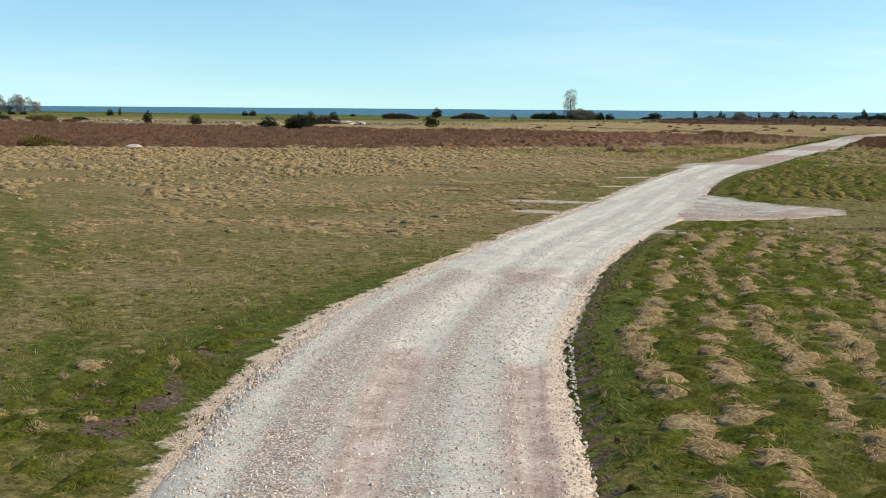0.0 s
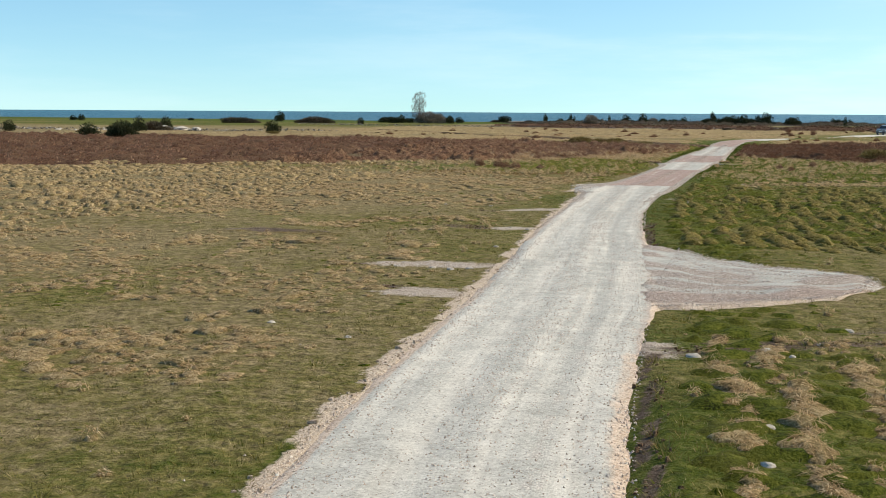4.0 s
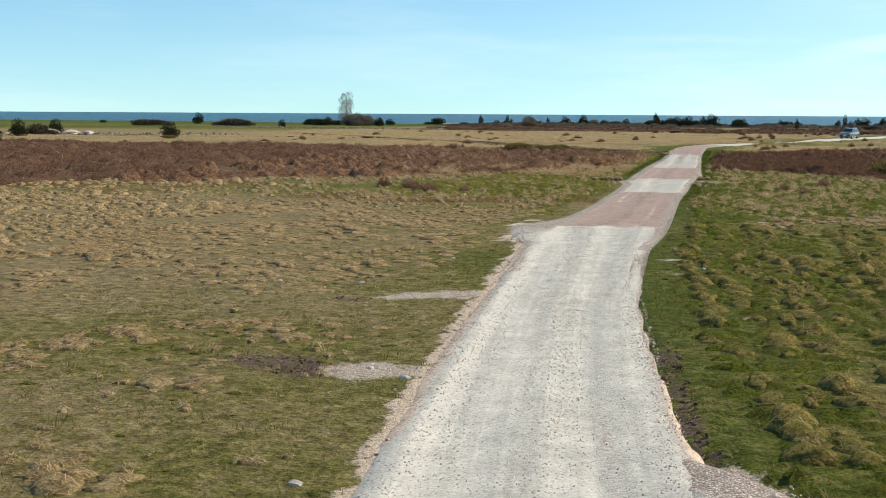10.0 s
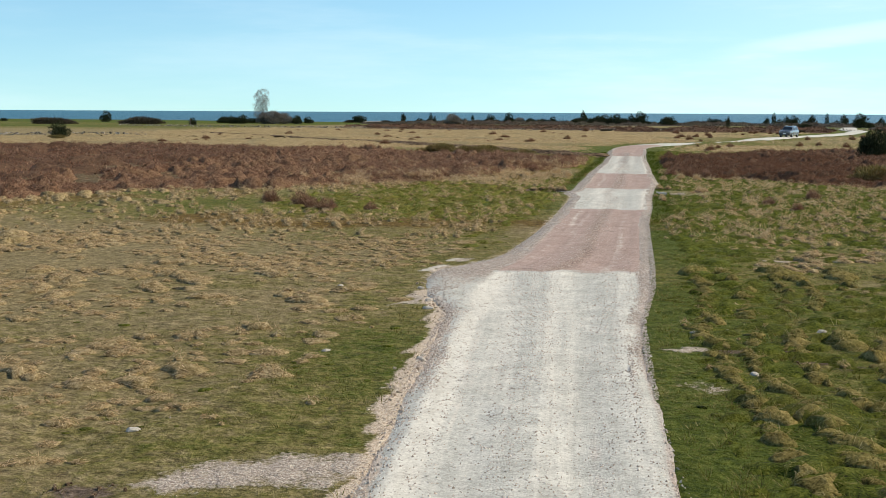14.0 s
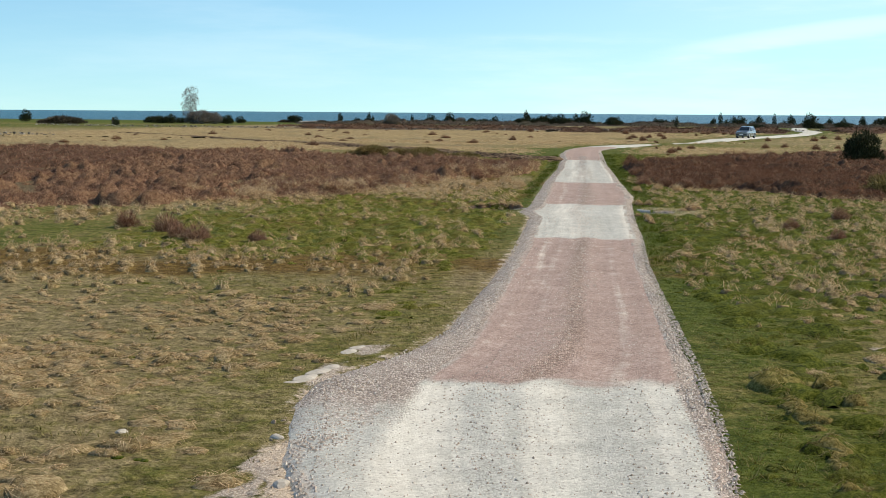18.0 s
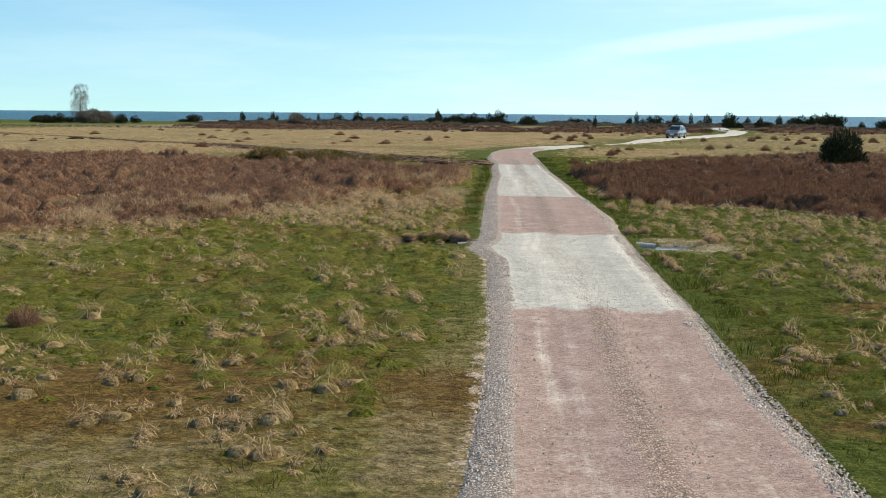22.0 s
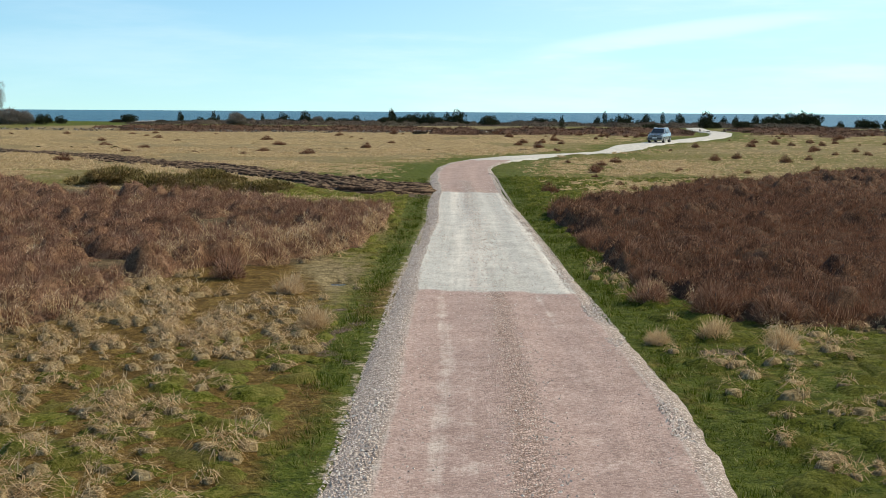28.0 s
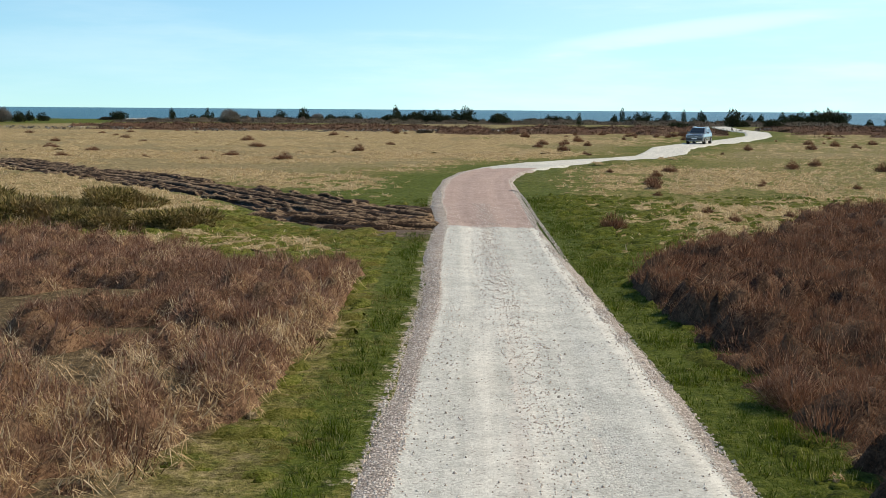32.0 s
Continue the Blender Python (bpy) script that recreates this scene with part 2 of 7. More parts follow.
def road_material():
    m, t, p = material("road_gravel", 0.93, 0.15)
    pos = where(t)
    lane, verge = painted(t, "lane"), painted(t, "verge")
    stones = put(t, "ShaderNodeTexVoronoi", {"Vector": pos, "Scale": 30.0})
    peb = put(t, "ShaderNodeSeparateColor", {"Color": stones.outputs["Color"]}).outputs[0]
    gap = ramp(t, stones.outputs["Distance"], [(0.30, (1, 1, 1)), (0.62, (0, 0, 0))])
    fine, mid, wide = noise_of(t, pos, 70.0, 4.0, 0.7), noise_of(t, pos, 1.6, 5.0, 0.65), noise_of(t, pos, 0.35, 3.0)
    way = put(t, "ShaderNodeAttribute")
    way.attribute_name = "way"
    long = noise_of(t, put(t, "ShaderNodeMapping", {"Vector": way.outputs["Vector"], "Scale": (2.6, 0.06, 1.0)}).outputs[0], 2.4, 5.0, 0.65)
    f = calc(t, "ADD", calc(t, "MULTIPLY", peb, 0.26), calc(t, "ADD", calc(t, "MULTIPLY", fine, 0.34), calc(t, "MULTIPLY", mid, 0.40)))
    grey = ramp(t, f, [(0.30, (0.335, 0.325, 0.290)), (0.5, (0.465, 0.455, 0.410)), (0.70, (0.60, 0.585, 0.53))])
    pink = ramp(t, f, [(0.30, (0.235, 0.163, 0.137)), (0.5, (0.355, 0.256, 0.217)), (0.70, (0.50, 0.39, 0.335))])
    dust = ramp(t, f, [(0.30, (0.54, 0.495, 0.425)), (0.5, (0.655, 0.615, 0.535)), (0.70, (0.74, 0.705, 0.62))])
    sand = ramp(t, f, [(0.30, (0.36, 0.265, 0.19)), (0.5, (0.57, 0.455, 0.355)), (0.70, (0.71, 0.61, 0.50))])
    rough_f = calc(t, "ADD", calc(t, "MULTIPLY", peb, 0.55), calc(t, "MULTIPLY", fine, 0.45))
    coarse = ramp(t, rough_f, [(0.22, (0.27, 0.215, 0.18)), (0.5, (0.47, 0.395, 0.34)), (0.78, (0.68, 0.61, 0.54))])
    coarse = mix(t, calc(t, "MULTIPLY", lane.outputs[0], 0.85, True), coarse, mix(t, 1.0, coarse, (0.86, 0.68, 0.62), "MULTIPLY"))
    # coarse stone darkens towards its gaps, painted shade between the stones
    coarse = mix(t, 1.0, coarse, ramp(t, gap, [(0.0, (0.55, 0.53, 0.51)), (0.75, (1.0, 1.0, 1.0))]), "MULTIPLY")
    drift = calc(t, "ADD", calc(t, "MULTIPLY", calc(t, "SUBTRACT", mid, 0.5), 0.7), calc(t, "MULTIPLY", calc(t, "SUBTRACT", long, 0.5), 0.7))
    c = mix(t, ramp(t, calc(t, "ADD", lane.outputs[0], calc(t, "MULTIPLY", drift, 0.8)), [(0.22, (0, 0, 0)), (0.70, (1, 1, 1))]), grey, pink)
    worn = calc(t, "ADD", lane.outputs[1], drift)
    c = mix(t, calc(t, "MULTIPLY", ramp(t, worn, [(0.28, (0, 0, 0)), (0.80, (1, 1, 1))]), 0.85), c, dust)
    rim = calc(t, "ADD", lane.outputs[2], drift)
    c = mix(t, calc(t, "MULTIPLY", ramp(t, rim, [(0.36, (0, 0, 0)), (0.70, (1, 1, 1))]), 0.92), c, coarse)
    side = calc(t, "ADD", verge.outputs[0], calc(t, "MULTIPLY", drift, 1.1))
    c = mix(t, ramp(t, side, [(0.36, (0, 0, 0)), (0.62, (1, 1, 1))]), c, sand)
    shade = calc(t, "ADD", calc(t, "MULTIPLY", long, 0.45), calc(t, "ADD", calc(t, "MULTIPLY", wide, 0.25), calc(t, "MULTIPLY", noise_of(t, pos, 6.0, 5.0, 0.7), 0.3)))
    c = mix(t, 1.0, c, ramp(t, shade, [(0.36, (0.86, 0.855, 0.84)), (0.5, (1.0, 1.0, 1.0)), (0.64, (1.09, 1.09, 1.085))]), "MULTIPLY")
    # dark dots painted for the small shadows beside loose stones
    shadow_specks = put(t, "ShaderNodeTexVoronoi", {"Vector": pos, "Scale": 27.0})
    chance = put(t, "ShaderNodeSeparateColor", {"Color": shadow_specks.outputs["Color"]})
    dark = calc(t, "MULTIPLY", ramp(t, chance.outputs[1], [(0.84, (0, 0, 0)), (0.90, (1, 1, 1))]), ramp(t, shadow_specks.outputs["Distance"], [(0.35, (1, 1, 1)), (0.5, (0, 0, 0))]))
    c = mix(t, calc(t, "MULTIPLY", dark, 0.55), c, (0.19, 0.165, 0.145))
    t.links.new(c, p.inputs["Base Color"])
    relief = calc(t, "ADD", calc(t, "MULTIPLY", fine, 0.5), calc(t, "MULTIPLY", gap, calc(t, "ADD", 0.15, lane.outputs[2])))
    bump(t, p, relief, 0.7, 0.014)
    return m


def pebble_material():
    m, t, p = material("crushed_stone", 0.9, 0.2)
    g = put(t, "ShaderNodeNewGeometry")
    c = ramp(t, g.outputs["Random Per Island"], [(0.0, (0.36, 0.28, 0.215)), (0.35, (0.57, 0.465, 0.375)), (0.6, (0.65, 0.525, 0.43)), (0.85, (0.74, 0.65, 0.55)), (1.0, (0.85, 0.79, 0.69))])
    c = mix(t, calc(t, "MULTIPLY", noise_of(t, g.outputs["Position"], 90.0), 0.35), c, (0.25, 0.22, 0.2))
    t.links.new(c, p.inputs["Base Color"])
    return m


def sea_material():
    m, t, p = material("sea_water", 0.32, 0.5)
    pos = where(t)
    n = noise_of(t, put(t, "ShaderNodeMapping", {"Vector": pos, "Scale": (0.004, 0.02, 1)}).outputs[0], 1.0, 6.0, 0.6)
    t.links.new(ramp(t, n, [(0.35, (0.004, 0.062, 0.084)), (0.65, (0.008, 0.095, 0.125))]), p.inputs["Base Color"])
    bump(t, p, noise_of(t, put(t, "ShaderNodeMapping", {"Vector": pos, "Scale": (0.15, 0.4, 1)}).outputs[0], 1.0, 5.0, 0.7), 1.0, 1.2)
    return m


def pool_material(name, colour, rough=0.04):
    m, t, p = material(name, rough, 0.5)
    n = noise_of(t, where(t), 5.0, 4.0)
    t.links.new(ramp(t, n, [(0.3, [c * 0.7 for c in colour]), (0.7, colour)]), p.inputs["Base Color"])
    bump(t, p, noise_of(t, where(t), 18.0, 3.0), 0.06, 0.01)
    return m


M_GROUND, M_ROAD, M_PEBBLE, M_SEA = ground_material(), road_material(), pebble_material(), sea_material()
M_STRAW = leafy("straw_grass", [(0.0, (0.23, 0.145, 0.070)), (0.25, (0.44, 0.295, 0.155)), (0.65, (0.645, 0.47, 0.278)), (1.0, (0.82, 0.67, 0.45))], patch=0.25, patch_colour=(0.45, 0.32, 0.15), patch_scale=0.35, thin=0.5)


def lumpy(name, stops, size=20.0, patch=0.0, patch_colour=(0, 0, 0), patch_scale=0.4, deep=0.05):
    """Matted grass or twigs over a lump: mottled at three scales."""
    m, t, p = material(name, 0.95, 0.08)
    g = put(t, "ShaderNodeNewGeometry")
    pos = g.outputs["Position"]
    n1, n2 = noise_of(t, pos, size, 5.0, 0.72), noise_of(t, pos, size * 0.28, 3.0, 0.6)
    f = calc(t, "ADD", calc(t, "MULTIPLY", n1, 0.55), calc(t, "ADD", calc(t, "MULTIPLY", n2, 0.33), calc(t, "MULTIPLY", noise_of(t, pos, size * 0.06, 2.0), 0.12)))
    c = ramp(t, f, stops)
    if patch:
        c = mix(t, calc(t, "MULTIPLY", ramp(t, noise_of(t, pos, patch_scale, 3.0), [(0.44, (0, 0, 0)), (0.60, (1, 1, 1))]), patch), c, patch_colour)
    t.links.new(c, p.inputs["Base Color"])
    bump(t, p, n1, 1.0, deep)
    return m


# browner than the stalks: shade low in the tussocks is put into the colour
M_MOUND = lumpy("shaded_tussock_base", [(0.40, (0.095, 0.064, 0.028)), (0.49, (0.26, 0.19, 0.094)), (0.60, (0.50, 0.395, 0.225))], 24.0, 0.3, (0.21, 0.16, 0.06), 0.6, 0.04)
# the near-black low stop paints shade between the blades
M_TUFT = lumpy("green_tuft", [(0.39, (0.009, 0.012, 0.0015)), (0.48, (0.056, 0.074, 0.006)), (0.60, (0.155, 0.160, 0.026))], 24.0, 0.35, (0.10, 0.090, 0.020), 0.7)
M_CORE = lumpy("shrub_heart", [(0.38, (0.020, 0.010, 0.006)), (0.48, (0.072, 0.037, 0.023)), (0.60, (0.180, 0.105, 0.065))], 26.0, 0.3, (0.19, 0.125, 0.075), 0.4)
M_CUSHION = lumpy("heather_cushion", [(0.40, (0.032, 0.017, 0.010)), (0.49, (0.130, 0.070, 0.043)), (0.60, (0.31, 0.19, 0.115))], 24.0, 0.4, (0.22, 0.135, 0.072), 0.35)
M_HUMMOCK = lumpy("mossy_hummock", [(0.40, (0.050, 0.038, 0.010)), (0.49, (0.165, 0.128, 0.038)), (0.60, (0.33, 0.26, 0.10))], 24.0, 0.35, (0.115, 0.115, 0.020), 0.9, 0.03)
# very dark low stop again, in place of shade among the tufts
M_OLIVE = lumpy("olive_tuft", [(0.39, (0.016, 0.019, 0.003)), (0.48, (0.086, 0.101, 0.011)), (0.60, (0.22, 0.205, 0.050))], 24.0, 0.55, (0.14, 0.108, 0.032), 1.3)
M_FRESH = leafy("fresh_grass", [(0.0, (0.018, 0.029, 0.002)), (0.45, (0.060, 0.092, 0.005)), (0.85, (0.130, 0.160, 0.015)), (1.0, (0.48, 0.42, 0.20))], patch=0.4, patch_colour=(0.055, 0.090, 0.006), patch_scale=1.1, thin=0.4)
M_GREEN = leafy("green_grass", [(0.0, (0.040, 0.050, 0.008)), (0.4, (0.122, 0.135, 0.019)), (0.7, (0.245, 0.215, 0.056)), (1.0, (0.50, 0.40, 0.20))], patch=0.7, patch_colour=(0.20, 0.15, 0.058), patch_scale=0.8, thin=0.3)
M_HEATH = leafy("heath_twigs", [(0.0, (0.092, 0.043, 0.027)), (0.4, (0.235, 0.118, 0.074)), (0.75, (0.42, 0.245, 0.153)), (1.0, (0.68, 0.47, 0.31))], patch=0.6, patch_colour=(0.155, 0.075, 0.046), patch_scale=1.0, thin=0.3)
# a darker brown than M_HEATH
M_DARK_HEATH = leafy("dark_dwarf_shrub", [(0.0, (0.030, 0.012, 0.007)), (0.5, (0.125, 0.058, 0.034)), (0.85, (0.30, 0.150, 0.088)), (1.0, (0.60, 0.38, 0.23))], patch=0.6, patch_colour=(0.26, 0.128, 0.072), patch_scale=1.2, thin=0.25)
M_NEEDLE = leafy("juniper_needles", [(0.0, (0.012, 0.018, 0.008)), (0.5, (0.032, 0.042, 0.017)), (0.9, (0.065, 0.072, 0.03)), (1.0, (0.12, 0.10, 0.05))], patch=0.3, patch_colour=(0.05, 0.045, 0.02), patch_scale=1.2, thin=0.12)
M_JUNLOW = leafy("low_juniper_needles", [(0.0, (0.055, 0.044, 0.014)), (0.45, (0.18, 0.145, 0.042)), (0.85, (0.34, 0.255, 0.090)), (1.0, (0.48, 0.34, 0.17))], patch=0.5, patch_colour=(0.19, 0.12, 0.06), patch_scale=0.8, thin=0.2)
M_TWIG = leafy("bare_twigs", [(0.0, (0.13, 0.11, 0.09)), (0.6, (0.25, 0.215, 0.175)), (1.0, (0.38, 0.335, 0.28))], thin=0.15)
M_SHRUB = leafy("leafless_shrub", [(0.0, (0.045, 0.033, 0.023)), (0.6, (0.105, 0.080, 0.054)), (1.0, (0.19, 0.15, 0.10))], patch=0.5, patch_colour=(0.055, 0.055, 0.028), patch_scale=0.12, thin=0.1)


def mud_material():
    m, t, p = material("wet_mud", 0.7, 0.05)
    pos = where(t)
    n1, n2 = noise_of(t, pos, 1.6, 5.0, 0.65), noise_of(t, pos, 14.0, 5.0, 0.7)
    f = calc(t, "ADD", calc(t, "MULTIPLY", n1, 0.55), calc(t, "MULTIPLY", n2, 0.45))
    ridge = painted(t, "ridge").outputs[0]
    # darker down in the ruts, paler on the ridges
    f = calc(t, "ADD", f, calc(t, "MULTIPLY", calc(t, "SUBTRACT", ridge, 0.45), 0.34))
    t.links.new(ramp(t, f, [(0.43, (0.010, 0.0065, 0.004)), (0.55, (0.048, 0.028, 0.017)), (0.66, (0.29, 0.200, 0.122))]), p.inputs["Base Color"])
    t.links.new(ramp(t, f, [(0.36, (0.5, 0.5, 0.5)), (0.55, (0.9, 0.9, 0.9))]), p.inputs["Roughness"])
    bump(t, p, n2, 1.0, 0.06)
    return m


M_MUD = mud_material()
M_BARK = plain("bark", (0.11, 0.09, 0.075), 0.95, 0.1, vary=0.35)
M_ROCK = plain("limestone", (0.45, 0.405, 0.345), 0.9, 0.2, vary=0.3, size=4.0)
M_WALLSTONE = leafy("wall_stone", [(0.0, (0.085, 0.070, 0.055)), (0.6, (0.20, 0.170, 0.138)), (1.0, (0.48, 0.42, 0.35))], thin=0.0)

M_CRUMB = lumpy("sandy_earth", [(0.38, (0.26, 0.18, 0.12)), (0.48, (0.50, 0.39, 0.29)), (0.62, (0.68, 0.57, 0.46))], 30.0)
M_SOIL = lumpy("turned_earth", [(0.38, (0.050, 0.031, 0.018)), (0.48, (0.155, 0.100, 0.060)), (0.62, (0.33, 0.235, 0.155))], 30.0)

# ---- the lie of the land ----
LATTICE = np.random.default_rng(5).random((256, 256))


def wave(x, y, size, seed=0):
    """Smooth random heights from 0 to 1, on hills of about that many metres."""
    u, v = np.asarray(x) / size + seed * 17.3, np.asarray(y) / size + seed * 5.7
    i, j = np.floor(u).astype(int), np.floor(v).astype(int)
    a, b = u - i, v - j
    a, b = a * a * (3 - 2 * a), b * b * (3 - 2 * b)
    g = lambda p, q: LATTICE[(i + p) % 256, (j + q) % 256]
    return (g(0, 0) * (1 - a) + g(1, 0) * a) * (1 - b) + (g(0, 1) * (1 - a) + g(1, 1) * a) * b


def along(y, pairs):
    p = np.array(pairs)
    return np.interp(y, p[:, 0], p[:, 1])


def step(v, a, b):
    f = np.clip((np.asarray(v) - a) / (b - a), 0, 1)
    return f * f * (3 - 2 * f)


# road edges: (y, x)
LEFT = [(-40, 18), (-15, 5.6), (0, -1.8), (8.6, -5.5), (12.3, -7.0), (15.4, -7.9), (19, -8.75), (23, -9.25), (28, -9.8), (33, -10.2), (39, -10.6), (44, -11.05), (49, -11.5), (54, -12.0),
        (60, -12.45), (65, -12.75), (69, -13.0), (73, -13.3), (75, -13.95), (77.6, -14.4), (78.8, -14.45), (79.8, -14.0), (81.3, -13.35), (83, -13.03), (87, -12.75), (92, -12.5),
        (98, -12.35), (105, -12.3), (107.4, -12.75), (109.5, -12.5), (112, -12.4), (118, -12.3), (126, -12.15), (135, -11.85), (142, -11.6), (150, -11.6), (157, -11.4), (165, -11.6), (172, -11.6)]
RIGHT = [(-40, 23), (-15, 10.0), (0, 2.0), (8, -0.9), (10.3, -1.67), (12.1, -2.33), (14.4, -3.09), (17.2, -3.95), (21, -4.75), (25, -5.5), (30, -6.05), (36, -6.5), (38.5, -6.6), (44, -7.1), (50, -7.85), (53, -8.2),
         (59, -8.8), (63, -9.15), (67, -9.33), (72, -9.4), (77, -9.1), (81, -9.05), (92, -9.0), (99, -8.75), (105, -8.65), (113, -8.35), (117, -8.1), (121, -8.15), (129, -8.2),
         (141, -8.2), (147, -8.25), (157, -8.17), (166, -8.0), (172, -7.93)]
# centre of the road after the bend: (x, y)
FAR_ROAD = [(-9.75, 172), (-9.5, 180), (-8.6, 187), (-7.0, 193), (-4.6, 198.5), (-1.5, 203), (1.8, 207), (4.8, 212), (7.2, 222), (9.8, 234), (15, 247), (21, 260), (31, 285), (37, 310), (39, 336), (47, 380), (75, 430)]
# the side track: (x, y) of its middle, half its width
SPUR = [(-8.2, 44.2, 7.2), (-7.0, 44.2, 5.6), (-6.0, 43.4, 4.5), (-5.0, 43.2, 3.7), (-4.0, 43.3, 2.95), (-3.0, 43.5, 2.3), (-2.2, 43.9, 1.1), (-1.8, 44.1, 0.3)]
MUD = [(-10.5, 158.6, 8.0), (-12.5, 158.3, 7.6), (-16.0, 165.0, 6.2), (-20.5, 172.5, 4.8), (-28.5, 183.5, 5.0), (-38.5, 196.5, 4.0), (-48.4, 207.5, 3.0), (-61, 225, 2.2), (-80, 246, 1.6)]


def near_line(x, y, pts):
    """Distance of each place from a polyline, and the length along it."""
    best, run, total = np.full(np.shape(x), 1e9), np.zeros(np.shape(x)), 0.0
    for (ax, ay), (bx, by) in zip(pts[:-1], pts[1:]):
        ln = math.hypot(bx - ax, by - ay)
        f = np.clip(((x - ax) * (bx - ax) + (y - ay) * (by - ay)) / ln**2, 0, 1)
        d = np.hypot(x - ax - f * (bx - ax), y - ay - f * (by - ay))
        near = d < best
        best, run = np.where(near, d, best), np.where(near, total + f * ln, run)
        total += ln
    return best, run


def road_depth(x, y):
    """Metres inside the road's edge; negative outside."""
    inside = np.minimum(x - along(y, LEFT), along(y, RIGHT) - x)
    inside = np.where(y > 172, -50, inside)
    far, _ = near_line(x, y, FAR_ROAD)
    return np.maximum(inside, 1.85 - far)


def spur_depth(x, y):
    xs = np.array([p[0] for p in SPUR])
    mid, half = np.interp(x, xs, [p[1] for p in SPUR]), np.interp(x, xs, [p[2] for p in SPUR])
    return np.where((x > -8.6) & (x < -1.75), half - np.abs(y - mid), -50)


def mud_depth(x, y):
    d, run = near_line(x, y, [p[:2] for p in MUD])
    steps = np.cumsum([0] + [math.hypot(b[0] - a[0], b[1] - a[1]) for a, b in zip(MUD[:-1], MUD[1:])])
    return np.where(x < -10.2, np.interp(run, steps, [p[2] * 0.5 for p in MUD]) - d, -50)


def blob(x, y, cx, cy, rx, ry, turn=0.0):
    c, s = math.cos(turn), math.sin(turn)
    u, v = (x - cx) * c + (y - cy) * s, -(x - cx) * s + (y - cy) * c
    return 1 - np.hypot(u / rx, v / ry)


# bare places beside the road: x, y, half length, half width, turn
BARE = [(-12.5, 44.35, 1.5, 0.85, -0.05), (-14.0, 44.35, 1.0, 0.5, 0.1), (-11.0, 44.5, 0.8, 0.55, 0.0), (-11.4, 39.35, 1.15, 0.6, -0.1), (-12.7, 54.3, 0.95, 0.85, -0.25), (-13.6, 61.95, 1.35, 0.75, 0.2), (-12.6, 62.3, 0.7, 0.5, 0.1), (-8.9, 66.95, 0.42, 0.32, 0.0), (-8.85, 69.6, 0.34, 0.26, 0.2), (-5.9, 81.8, 0.85, 0.28, 0.1),
        (-14.35, 79.3, 0.22, 0.75, -0.25), (-14.1, 81.0, 0.16, 0.5, -0.2), (-14.1, 74.6, 0.22, 1.3, -0.12), (-13.5, 72.2, 0.16, 0.5, -0.1), (-6.3, 34.3, 0.5, 0.8, 0.0), (-20.8, 50.8, 1.1, 0.38, 0.1), (-7.0, 60.6, 0.35, 0.35, 0)]
SCRAPES = [(-8.75, 15.3, 0.28, 1.2, 0.28), (-7.7, 11.7, 0.30, 2.4, 0.33), (-8.6, 11.6, 0.22, 0.6, 1.2), (-4.2, 35.2, 2.6, 0.45, 0.5), (-1.0, 38.2, 2.2, 0.5, 0.5), (-7.95, 51.9, 0.10, 2.0, 0.13), (-14.3, 54.6, 1.1, 0.75, -0.1), (-14.9, 43.9, 0.8, 0.35, 0.1), (-12.6, 39.9, 0.6, 0.3, 0.1), (-13.9, 54.0, 0.7, 0.4, 0), (-7.7, 69.5, 0.8, 0.32, 0.1), (-6.9, 68.7, 0.7, 0.28, -0.3), (-15.2, 61.3, 0.5, 0.3, 0),
           (-12.9, 156, 1.3, 3.5, 0.5), (-11.7, 162, 0.8, 4, 0), (-7.0, 120.0, 0.4, 0.8, 0), (-12.7, 121.5, 0.18, 3.0, 0.0), (-20.0, 50.9, 2.2, 0.45, 0.1)]
# two old wheel tracks through the grass
WHEELS = [(-34, 38), (-28, 32.3), (-20, 24.6), (-15.2, 19.6), (-11.5, 15.0), (-8.0, 9.0)]
NEAR_HEATH = [(-160, 40), (-67, 76), (-54, 90), (-36, 99), (-30, 105), (-25, 111), (-20, 116), (-18, 122), (-16.5, 128.5), (-14.6, 131.5), (-13.4, 134), (-12.9, 138), (-12.5, 400)]
FAR_HEATH = [(-160, 182), (-95, 172), (-54, 168), (-35, 163), (-22, 153), (-17, 150), (-13, 147)]
NEAR_HEATH_R = [(-7.6, 400), (-7.3, 131), (-6, 123.5), (-3, 123), (0, 118.5), (3.7, 116), (15, 112), (60, 105)]
FAR_HEATH_R = [(-7.5, 145), (-4, 151.5), (-1, 157.5), (4, 164), (11, 172), (18, 177), (40, 184), (60, 187)]


def heath_share(x, y):
    """1 in the middle of the brown dwarf-shrub belts, 0 outside."""
    ragged = (wave(x, y, 3.0, 3) - 0.5) * 7 + (wave(x, y, 9.0, 4) - 0.5) * 6
    calm = np.where(x > -40, 0.55, 1.0)
    left = np.minimum(y - along(x, NEAR_HEATH), along(x, FAR_HEATH) - y) + ragged * calm
    right = np.minimum(np.minimum(y - along(x, NEAR_HEATH_R), along(x, FAR_HEATH_R) - y), (x + 7.6) * 2.0) + ragged * 0.4 - 12 * step(x, 46, 62)
    v = np.where(x < -10, left, right)
    return step(v, -1.8, 2.4)


PUDDLE = (-13.32, 128.01)
POND, SINK = (-7.6, 108.45), (-13.62, 109.3)


def dist_ok(x, y):
    return 1 - step(y, 170, 240)


